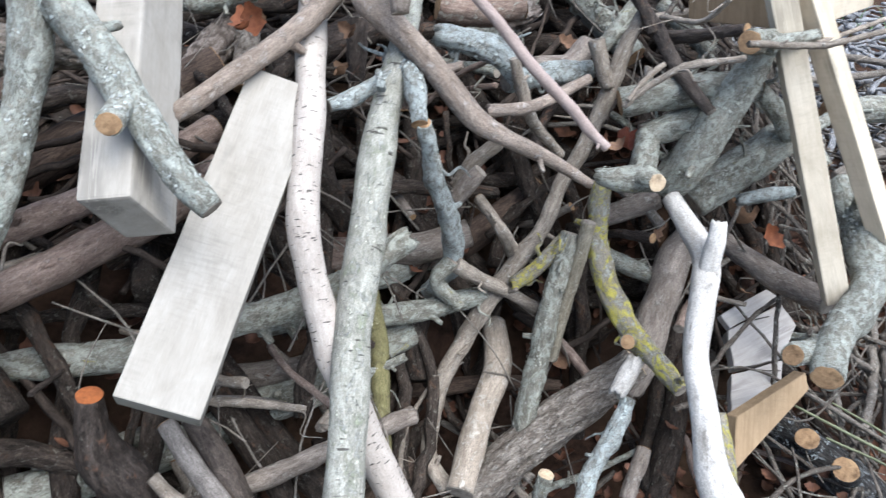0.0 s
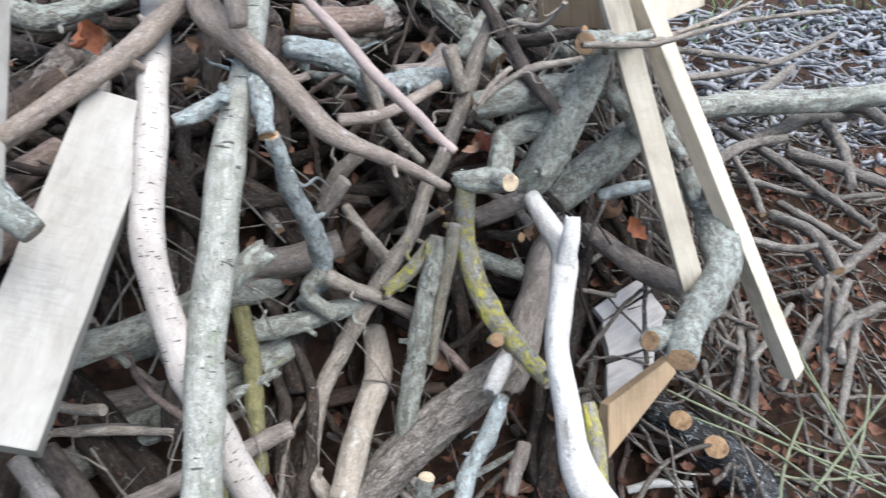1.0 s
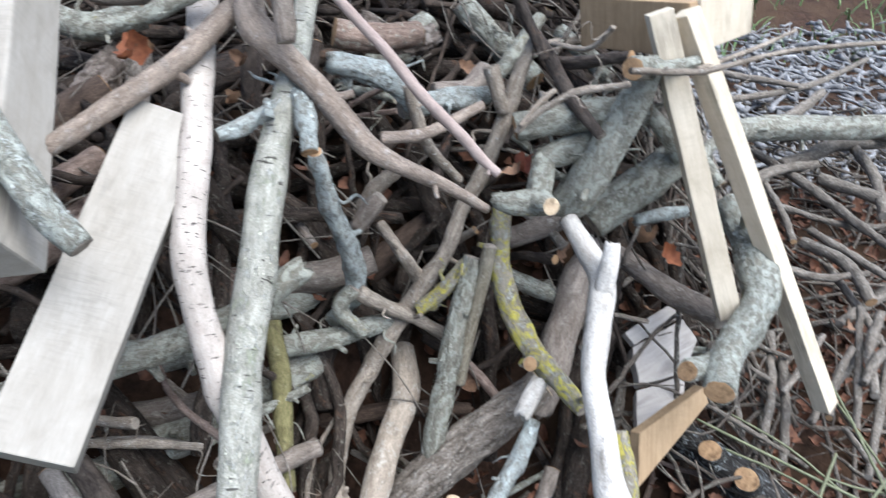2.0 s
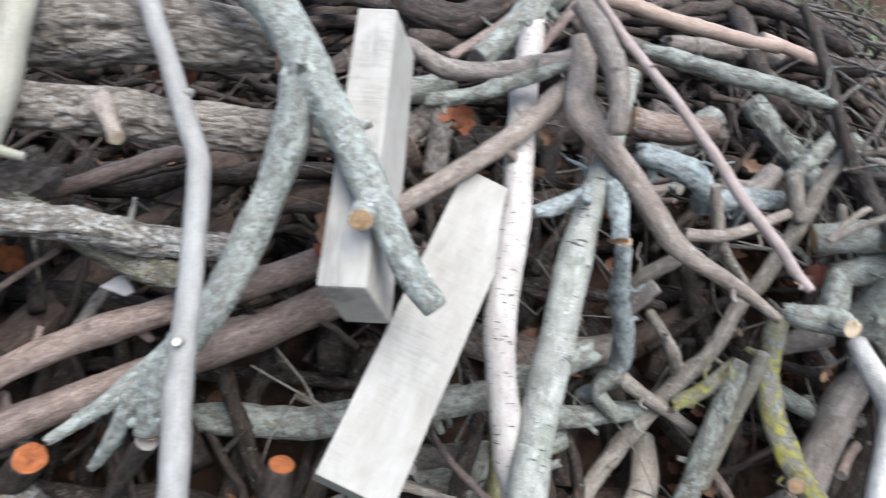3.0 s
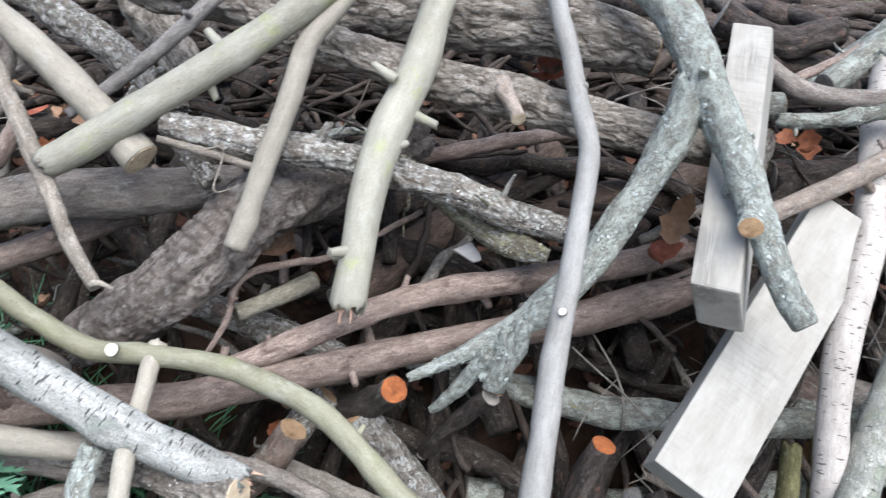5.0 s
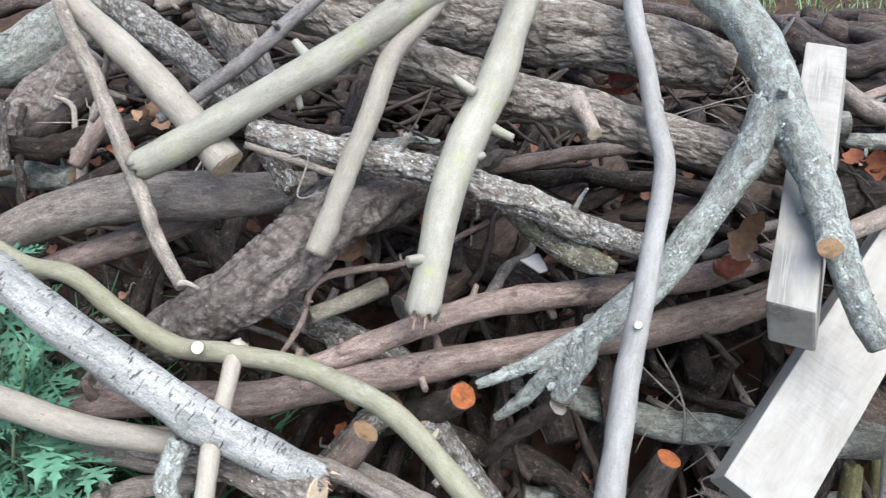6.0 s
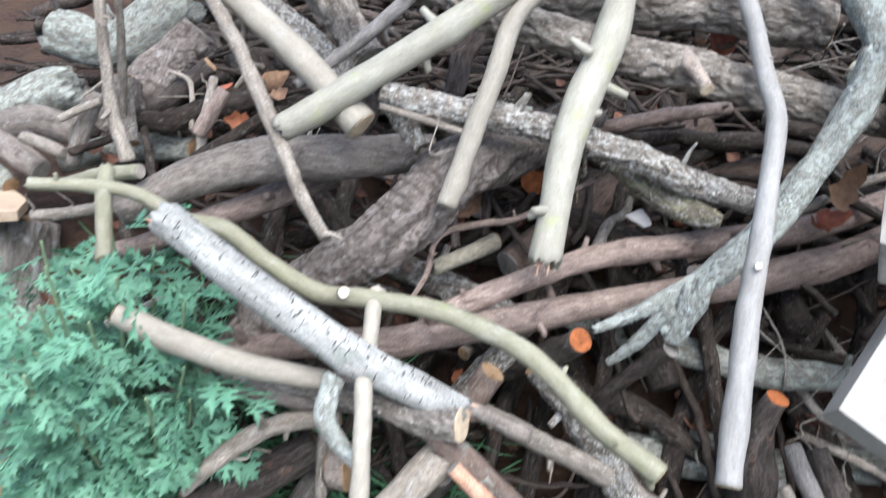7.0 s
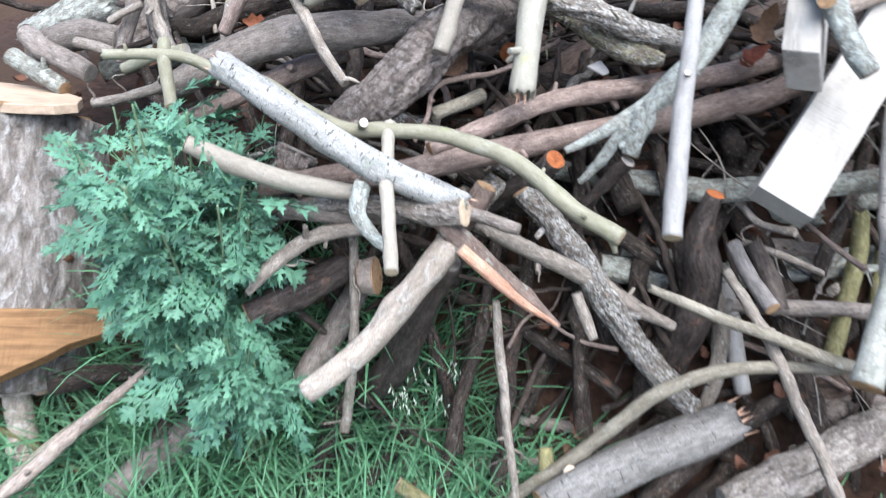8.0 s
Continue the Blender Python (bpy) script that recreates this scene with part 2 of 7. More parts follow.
    # barks of the gap fill, coloured near black to hold the shade between branches
    "FILL": bark("shaded_buried_bark", (0.028, 0.022, 0.018), (0.11, 0.088, 0.074), 0.7, 0.002, [((0.26, 0.25, 0.215), 0.24, 0.009), ((0.15, 0.085, 0.055), 0.26, 0.03)], island=True),
    "FILT": bark("shaded_twig_bark", (0.03, 0.023, 0.019), (0.09, 0.07, 0.058), 0.4, 0.0004, [((0.16, 0.15, 0.13), 0.14, 0.012)], island=True),
}
ROUGHNESS = {"BARK": 0.13, "BARKG": 0.12, "BARKD": 0.13, "LICHB": 0.14, "LICHY": 0.16, "LICH": 0.13, "LICHC": 0.18, "LICHG": 0.13, "LICHP": 0.1, "DARK": 0.1, "DARKR": 0.14, "GREYT": 0.11, "TWIGD": 0.12, "BRAM": 0.08, "GREYL": 0.08, "YELL": 0.1, "TAN": 0.05, "BROWN": 0.05, "STUMP": 0.06}


def end_grain(name, inner, rim):
    """A sawn end: a paler heart that darkens to the rim, faint rings, saw dirt and drying checks."""
    m = Nodes(name, 0.85, 0.15)
    parts = m.node("SeparateXYZ", Vector=m.co((1, 1, 1)))
    flat = m.node("CombineXYZ", X=parts.outputs[0], Y=parts.outputs[1], Z=0.0)
    wobble = m.noise(m.co((1, 1, 1)), 70, 4)
    length = m.tree.nodes.new("ShaderNodeVectorMath")
    length.operation = "LENGTH"
    m.put(length.inputs[0], flat.outputs[0])
    ring = m.math("SINE", m.math("ADD", m.math("MULTIPLY", length.outputs["Value"], 1700.0), m.math("MULTIPLY", wobble, 16.0)))
    blotch = m.noise(m.co((1, 1, 1)), 85, 6, 0.7, 0.5)
    colour = m.mix(m.ramp(blotch, 0.32, 0.66), rgb(*rim), rgb(*inner))
    colour = m.mix(m.math("MULTIPLY", m.ramp(ring, 0.2, 1.0), 0.12), colour, rgb(*[c * 0.6 for c in rim]))
    stain = m.noise(m.co((1, 1, 1)), 46, 5, 0.7)
    colour = m.mix(m.ramp(stain, 0.5, 0.72), colour, rgb(*[c * 0.45 for c in rim]))
    m.bump((blotch, 0.0012))
    return m.base(colour)


ENDS = {
    "orange": end_grain("fresh_end_grain", (0.3, 0.1, 0.034), (0.16, 0.05, 0.02)),
    "tan": end_grain("tan_end_grain", (0.38, 0.25, 0.14), (0.24, 0.145, 0.08)),
    "pale": end_grain("pale_end_grain", (0.5, 0.41, 0.29), (0.36, 0.27, 0.18)),
    "white": end_grain("white_end_grain", (0.62, 0.58, 0.5), (0.5, 0.44, 0.36)),
    "grey": end_grain("weathered_end_grain", (0.3, 0.27, 0.23), (0.19, 0.165, 0.14)),
}


def sawn(name, dark, light, rough=0.75, marks=0.3):
    """Sawn timber, its grain along the attribute's z: faint streaks, furry saw marks, blotches, dents and a few dark nicks."""
    m = Nodes(name, rough, 0.15)
    grain = m.noise(m.co((1, 1, 0.05)), 95, 7, 0.62, 0.7)
    fibre = m.noise(m.co((1, 1, 0.1)), 420, 4, 0.7)
    colour = m.mix(m.ramp(grain, 0.25, 0.75), rgb(*dark), rgb(*light))
    colour = m.mix(1.0, colour, m.ramp(fibre, 0.3, 0.7, rgb(0.93, 0.925, 0.92), rgb(1.05, 1.05, 1.05)), "MULTIPLY")
    saw = m.noise(m.co((0.12, 0.12, 1)), 210, 2, 0.5, 0.6)
    patchy = m.ramp(m.noise(m.co((1, 1, 0.5)), 14, 3), 0.42, 0.62)
    colour = m.mix(m.math("MULTIPLY", m.math("MULTIPLY", m.ramp(saw, 0.45, 0.7), patchy), marks), colour, rgb(*[c * 0.66 for c in dark]))
    large = m.noise(m.co((1, 1, 0.5)), 24, 7, 0.68, 0.4)
    colour = m.mix(1.0, colour, m.ramp(large, 0.3, 0.66, rgb(0.8, 0.785, 0.76), rgb(1.06, 1.06, 1.06)), "MULTIPLY")
    crack = m.noise(m.co((1, 1, 0.02)), 60, 4, 0.6, 0.3)
    check = m.math("MULTIPLY", m.ramp(m.math("ABSOLUTE", m.math("SUBTRACT", crack, 0.5)), 0.012, 0.0), m.ramp(m.noise(m.co((1, 1, 0.3)), 16, 3), 0.56, 0.66))
    colour = m.mix(m.math("MULTIPLY", check, 0.5), colour, rgb(*[c * 0.4 for c in dark]))
    speck = m.ramp(m.noise(m.co((1, 1, 0.7)), 150, 3), 0.7, 0.73)
    colour = m.mix(m.math("MULTIPLY", speck, 0.55), colour, rgb(0.2, 0.17, 0.14))
    m.bump((grain, 0.0004), (fibre, 0.0002), (saw, 0.00012), (large, 0.0012))
    return m.base(colour)


GREYWOOD = sawn("weathered_sawn_wood", (0.275, 0.258, 0.228), (0.315, 0.3, 0.27), 0.92, 0.35)
YELLOWWOOD = sawn("fresh_sawn_wood", (0.48, 0.42, 0.325), (0.59, 0.53, 0.43), 0.8, 0.2)
# tan wood toned down in colour for the shadow its offcuts lie in
TANWOOD = sawn("tan_sawn_wood", (0.25, 0.175, 0.105), (0.37, 0.27, 0.17), 0.8, 0.2)
TORN = sawn("torn_wood", (0.5, 0.3, 0.2), (0.68, 0.46, 0.34), 0.8, 0.0)


def plain(name, a, b, scale, rough=0.8, depth=0.001, island=False, translucent=0.0):
    m = Nodes(name, rough, 0.3)
    n = m.noise(m.world((1, 1, 1)), scale, 6, 0.65)
    colour = m.mix(m.ramp(n, 0.3, 0.7), rgb(*a), rgb(*b))
    if island:
        tone = m.random(0.6, 1.3, True)
        colour = m.mix(1.0, colour, m.node("CombineColor", Red=tone, Green=tone, Blue=tone).outputs[0], "MULTIPLY")
    if translucent:
        m.bsdf.inputs["Subsurface Weight"].default_value = translucent
        m.bsdf.inputs["Subsurface Radius"].default_value = (0.004, 0.006, 0.002)
    m.bump((n, depth))
    return m.base(colour)


# ---- mesh helpers ----
def mesh_of(name, verts, faces, mat, co=None, smooth=True):
    me = bpy.data.meshes.new(name)
    me.from_pydata([tuple(v) for v in verts], [], [tuple(f) for f in faces])
    if co is not None:
        a = me.attributes.new("co", "FLOAT_VECTOR", "POINT")
        a.data.foreach_set("vector", np.asarray(co, dtype=np.float32).ravel())
    if smooth:
        me.polygons.foreach_set("use_smooth", [True] * len(me.polygons))
    me.materials.append(mat)
    me.update()
    return me


def spline(points, step):
    """A smooth line through the points (x, y, z, r), resampled about every step metres."""
    p = np.array(points, dtype=float)
    if len(p) == 2:
        p = np.array([p[0], (p[0] + p[1]) / 2, p[1]])
    ends = np.vstack([2 * p[0] - p[1], p, 2 * p[-1] - p[-2]])
    out = []
    for i in range(1, len(ends) - 2):
        a, b, c, d = ends[i - 1:i + 3]
        n = max(2, int(np.linalg.norm(c[:3] - b[:3]) / step))
        for t in np.arange(n) / n:
            out.append(0.5 * (2 * b + (c - a) * t + (2 * a - 5 * b + 4 * c - d) * t * t + (3 * b - a - 3 * c + d) * t ** 3))
    out.append(p[-1])
    out = np.array(out)
    out[:, 3] = np.clip(out[:, 3], p[:, 3].min() * 0.85, p[:, 3].max() * 1.1)
    return out


def frames_along(line):
    tangent = np.gradient(line[:, :3], axis=0)
    tangent /= np.linalg.norm(tangent, axis=1)[:, None] + 1e-9
    side = np.cross(tangent[0], (0.3, 0.2, 0.93))
    sides = []
    for t in tangent:
        side = side - t * (side @ t)
        side = side / (np.linalg.norm(side) + 1e-9)
        sides.append(side)
    sides = np.array(sides)
    return tangent, sides, np.cross(tangent, sides)


def stem_data(points, seed, rough=0.03, sides=None, fine=1.0, flat=(False, False), groove=None):
    """Vertices, faces and bark coordinates of a knobbly stem with closed, slightly ragged ends."""
    rng = np.random.RandomState(seed)
    rmax = max(p[3] for p in points)
    sides = sides or (10 if rmax < 0.008 else 18 if rmax < 0.02 else 30)
    if groove:
        sides, fine = (72 if rmax < 0.03 else 130), fine * (3.2 if rmax < 0.03 else 5.0)
    line = spline(points, max(0.004, rmax * 0.4) / fine)
    n = len(line)
    gap = np.r_[0, np.cumsum(np.linalg.norm(np.diff(line[:, :3], axis=0), axis=1))]
    off = rng.uniform(-50, 50, 3)
    # gentle kinks and knots
    wob = np.array([[noise.noise((s / (rmax * 7), off[0], k * 9.1)) for k in range(3)] for s in gap])
    fade = np.clip(np.minimum(gap, gap[-1] - gap) / (rmax * 4 + 1e-6), 0, 1)[:, None]
    line[:, :3] += wob * rmax * 0.26 * fade
    t, u, v = frames_along(line)
    th = np.arange(sides) / sides * 2 * math.pi
    c, s = np.cos(th), np.sin(th)
    knots = [(rng.uniform(0, gap[-1]), rng.uniform(0, 6.28), rng.uniform(0.08, 0.22)) for _ in range(int(gap[-1] / (rmax * 9)))]
    verts, co = [], []
    furrow = np.zeros((n, sides))
    for i in range(n):
        r = line[i, 3] * (1 + 0.09 * noise.noise((gap[i] / (rmax * 2.4), off[1], 3.3)))
        rr = np.empty(sides)
        for k in range(sides):
            q = (c[k] * r, s[k] * r, gap[i] * 0.35)
            f = 0.8 / rmax
            rr[k] = r * (1 + rough * noise.noise((q[0] * f + off[0], q[1] * f, q[2] * f * 1.5)) * 1.6 + rough * 1.1 * noise.noise((q[0] * f * 3.5, q[1] * f * 3.5 + off[1], q[2] * f * 3)))
        for at, ang, amp in knots:
            near = math.exp(-((gap[i] - at) / (rmax * 0.9)) ** 2) * amp
            if near > 0.005:
                rr += r * near * np.clip(np.cos(th - ang), 0, 1) ** 4
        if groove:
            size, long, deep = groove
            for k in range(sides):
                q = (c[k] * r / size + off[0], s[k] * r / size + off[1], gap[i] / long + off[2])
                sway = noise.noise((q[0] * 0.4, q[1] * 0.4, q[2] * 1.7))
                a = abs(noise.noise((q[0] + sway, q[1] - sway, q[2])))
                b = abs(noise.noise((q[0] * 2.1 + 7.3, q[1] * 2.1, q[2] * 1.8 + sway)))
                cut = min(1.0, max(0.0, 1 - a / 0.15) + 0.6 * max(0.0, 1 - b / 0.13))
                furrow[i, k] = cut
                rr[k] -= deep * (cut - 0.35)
        verts.append(line[i, :3] + (c * rr)[:, None] * u[i] + (s * rr)[:, None] * v[i])
        co.append(np.stack([c * r + off[0], s * r + off[1], np.full(sides, gap[i] + off[2])], 1))
    verts, co = np.vstack(verts), np.vstack(co)
    faces = [(i * sides + k, i * sides + (k + 1) % sides, (i + 1) * sides + (k + 1) % sides, (i + 1) * sides + k) for i in range(n - 1) for k in range(sides)]
    # ragged closed ends
    extra, eco = [], []
    for row, sign in ((0, -1), (n - 1, 1)):
        base = len(verts) + len(extra)
        for k in range(sides):
            out = 0.02 if flat[row > 0] else rng.uniform(-0.25, 0.55)
            extra.append(line[row, :3] + (verts[row * sides + k] - line[row, :3]) * (0.95 if flat[row > 0] else 0.86) + t[row] * sign * line[row, 3] * out)
            eco.append(co[row * sides + k])
        extra.append(line[row, :3] + t[row] * sign * line[row, 3] * (0.02 if flat[row > 0] else -0.05))
        eco.append(co[row * sides])
        for k in range(sides):
            a, b = row * sides + k, row * sides + (k + 1) % sides
            j, l = base + k, base + (k + 1) % sides
            faces.append((b, a, j, l) if sign < 0 else (a, b, l, j))
            faces.append((l, j, base + sides) if sign < 0 else (j, l, base + sides))
    return np.vstack([verts, extra]), faces, np.vstack([co, eco]), line, t, u, v, np.r_[furrow.ravel(), np.zeros(len(extra))]


def part(name, me, parent, label=""):
    ob = new(name, me)
    ob.parent = parent
    if label:
        ob["label"] = label
    return ob


def saw_cut(parent, centre, way, radius, mat, seed):
    """A sawn face: a thin, slightly uneven disc."""
    rng = np.random.RandomState(seed)
    way = Vector(way).normalized()
    a = way.orthogonal().normalized()
    b = way.cross(a)
    verts, co, n = [], [], 18
    for scale, out in ((0.97, -0.01), (0.94, 0.03), (0.6, 0.05), (0.25, 0.055)):
        for k in range(n):
            th = k / n * 2 * math.pi
            r = radius * scale * (1 + 0.05 * math.sin(2 * th + seed) + 0.03 * rng.randn() * (scale > 0.9))
            verts.append(Vector(centre) + a * math.cos(th) * r + b * math.sin(th) * r + way * (out * radius + 0.001 + 0.006 * radius * rng.randn()))
            co.append((math.cos(th) * radius * scale, math.sin(th) * radius * scale, seed * 0.01))
    faces = [(i * n + k, i * n + (k + 1) % n, (i + 1) * n + (k + 1) % n, (i + 1) * n + k) for i in range(3) for k in range(n)]
    faces.append([3 * n + k for k in range(n)])
    ob = part("cut_end", mesh_of("cut_end", verts, faces, mat, co, False), parent, "sawn wood end")
    return ob


def splinters(parent, centre, way, radius, seed, count=9):
    """Torn fibres that stick out of a broken end."""
    rng = np.random.RandomState(seed)
    way = Vector(way).normalized()
    a = way.orthogonal().normalized()
    b = way.cross(a)
    verts, faces, co = [], [], []
    for _ in range(count):
        th, d = rng.uniform(0, 6.28), radius * rng.uniform(0.1, 0.85)
        root = Vector(centre) + a * math.cos(th) * d + b * math.sin(th) * d - way * radius * 0.2
        tip = root + way * radius * rng.uniform(0.5, 1.5) + (a * rng.randn() + b * rng.randn()) * radius * 0.15
        w = radius * rng.uniform(0.1, 0.22)
        i = len(verts)
        for k in range(4):
            ph = k * math.pi / 2 + th
            verts.append(root + a * math.cos(ph) * w + b * math.sin(ph) * w * 0.6)
        verts.append(tip)
        co += [(w * k, 0, 0) for k in range(4)] + [(0, 0, radius)]
        faces += [(i, i + 1, i + 4), (i + 1, i + 2, i + 4), (i + 2, i + 3, i + 4), (i + 3, i, i + 4)]
    part("splinters", mesh_of("splinters", verts, faces, TORN, co, False), parent, "torn pale fibres")


FLAKES = {}


def flake_material(name, a, b):
    m = Nodes(name, 0.95, 0.1)
    n = m.noise(m.world((1, 1, 1)), 420, 4, 0.7)
    tone = m.random(0.75, 1.12, True)
    colour = m.mix(m.ramp(n, 0.35, 0.65), rgb(*a), rgb(*b))
    m.bump((n, 0.0008))
    return m.base(m.mix(1.0, colour, m.node("CombineColor", Red=tone, Green=tone, Blue=tone).outputs[0], "MULTIPLY"))


for key, a, b, amount in (("LICH", (0.34, 0.365, 0.345), (0.5, 0.535, 0.51), 1.5), ("LICHC", (0.36, 0.405, 0.39), (0.52, 0.575, 0.555), 2.0), ("LICHG", (0.32, 0.335, 0.285), (0.48, 0.495, 0.445), 1.6), ("LICHB", (0.4, 0.39, 0.35), (0.6, 0.59, 0.54), 1.3), ("LICHY", (0.36, 0.35, 0.2), (0.55, 0.53, 0.39), 1.8), ("YELL", (0.29, 0.26, 0.07), (0.46, 0.41, 0.11), 1.0), ("BIRCHG", (0.36, 0.38, 0.3), (0.54, 0.55, 0.47), 0.3), ("CHAR", (0.24, 0.27, 0.28), (0.42, 0.46, 0.47), 1.2), ("BARKG", (0.36, 0.335, 0.295), (0.55, 0.52, 0.47), 0.3)):
    FLAKES[key] = (flake_material("lichen_crust_" + key.lower(), a, b), amount)


def crust(parent, look_of, line, u, v, seed):
    """Small crumpled lichen flakes that sit in patches on the bark."""
    mat, amount = FLAKES[look_of]
    rng = np.random.RandomState(seed + 4000)
    gap = np.r_[0, np.cumsum(np.linalg.norm(np.diff(line[:, :3], axis=0), axis=1))]
    area = gap[-1] * 2 * math.pi * line[:, 3].mean()
    verts, faces, co = [], [], []
    for _ in range(int(min(2600, area * amount * 22000))):
        row = rng.randint(1, len(line) - 1)
        th = rng.uniform(0, 6.283)
        if noise.noise((gap[row] * 30 + seed, math.cos(th) * 1.1, math.sin(th) * 1.1)) < -0.02:
            continue
        out = u[row] * math.cos(th) + v[row] * math.sin(th)
        side = v[row] * math.cos(th) - u[row] * math.sin(th)
        along = np.cross(out, side)
        at = line[row, :3] + out * line[row, 3] * 0.99 + along * rng.uniform(-0.004, 0.004)
        size = min(rng.uniform(0.0006, 0.0018) * (1.6 if rng.rand() < 0.12 else 1.0), line[row, 3] * 0.4)
        i, n = len(verts), 5
        lift = size * rng.uniform(0.2, 0.7)
        verts.append(at + out * lift)
        for k in range(n):
            ph = k / n * 6.283
            r = size * rng.uniform(0.6, 1.25)
            verts.append(at + (side * math.cos(ph) + along * math.sin(ph)) * r + out * (lift * rng.uniform(-0.2, 0.9) - r * r / line[row, 3] * 0.4))
            faces.append((i, i + 1 + k, i + 1 + (k + 1) % n))
        co += [tuple(at)] * (n + 1)
    if verts:
        tagged(part("lichen", mesh_of("lichen", verts, faces, mat, co, False), parent, "crumpled pale lichen crust"), kind="stuff")


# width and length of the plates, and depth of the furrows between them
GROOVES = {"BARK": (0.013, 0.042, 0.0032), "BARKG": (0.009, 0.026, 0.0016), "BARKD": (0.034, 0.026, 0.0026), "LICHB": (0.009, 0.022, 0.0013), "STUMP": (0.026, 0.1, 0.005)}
COUNT = [0]
TWIGGY = {"LICHG", "LICHC", "LICHB", "YELL", "GREYT", "LICHY"}
KNOTTY = {"GRN", "GRNO", "GREYT", "LICH", "LICHB", "LICHC", "LICHG", "TAN", "YELL", "BROWN", "PINK", "GREY"}


def stem(name, look_of, points, label="", cut0="", cut1="", parent=None):
    """One branch, pole, log or twig from its centre line (x, y, z, radius), with its sawn or torn ends."""
    COUNT[0] += 1
    seed = COUNT[0]
    worn = ("tan", "grey", "", "grey")[seed % 4]
    cut0 = cut0 or (worn if parent is None and points[0][3] > 0.007 else "")
    cut1 = cut1 or (worn if points[-1][3] > 0.007 else "")
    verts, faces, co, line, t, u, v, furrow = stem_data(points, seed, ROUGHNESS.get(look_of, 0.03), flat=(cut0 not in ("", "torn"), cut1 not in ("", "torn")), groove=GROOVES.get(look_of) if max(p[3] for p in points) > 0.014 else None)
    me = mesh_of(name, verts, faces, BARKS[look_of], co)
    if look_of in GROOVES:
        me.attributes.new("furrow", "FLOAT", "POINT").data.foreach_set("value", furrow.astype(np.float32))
    if parent is None:
        ob = tagged(new(name, me), label, name, "", "")
        deep = ob
    else:
        ob = deep = part(name, me, parent)
    rng = np.random.RandomState(seed + 700)
    long = float(np.linalg.norm(line[0, :3] - line[-1, :3]))
    if parent is None and look_of in KNOTTY and long > 0.15:
        for k in range(1 + int(long / 0.22)):
            row = rng.randint(2, max(3, len(line) - 2))
            r = line[row, 3]
            out = u[row] * math.cos(k * 2.4 + seed) + v[row] * math.sin(k * 2.4 + seed) + t[row] * rng.uniform(-0.3, 0.8)
            out /= np.linalg.norm(out)
            size = min(0.007, r * rng.uniform(0.25, 0.42))
            reach = r * 0.6 + size * rng.uniform(2.0, 5.0)
            root = line[row, :3] + out * r * 0.5
            v2, f2, c2 = stem_data([(*root, size * 1.35), (*(root + out * reach * 0.5), size), (*(root + out * reach), size * 0.8)], seed * 10 + k, 0.08, 8)[:3]
            part("stub", mesh_of("stub", v2, f2, BARKS[look_of], c2), ob)
    if parent is None and look_of in TWIGGY and long > 0.1:
        for k in range(rng.randint(1, 4)):
            row = rng.randint(1, max(2, len(line) - 1))
            r = line[row, 3]
            th = rng.uniform(0, 6.283)
            out = u[row] * math.cos(th) + v[row] * math.sin(th) + t[row] * rng.uniform(-0.2, 1.2)
            out /= np.linalg.norm(out)
            reach, size = rng.uniform(0.025, 0.085), min(0.0032, r * 0.22) * rng.uniform(0.7, 1.2)
            bend = rng.randn(3) * reach * 0.16
            root = line[row, :3] + out * r * 0.6
            v2, f2, c2 = stem_data([(*root, size * 1.4), (*(root + out * reach * 0.35 + bend), size), (*(root + out * reach * 0.7), size * 0.8), (*(root + out * reach + bend), size * 0.5)], seed * 20 + k, 0.14, 6)[:3]
            part("side_twig", mesh_of("side_twig", v2, f2, BARKS[look_of], c2), ob)
    if look_of in FLAKES:
        crust(deep, look_of, line, u, v, seed)
    for cut, row, sign in ((cut0, 0, -1), (cut1, -1, 1)):
        if cut == "torn":
            splinters(deep, line[row, :3], t[row] * sign, line[row, 3], seed)
        elif cut:
            saw_cut(deep, line[row, :3] + t[row] * sign * line[row, 3] * 0.01, t[row] * sign, line[row, 3], ENDS[cut], seed)
    return ob


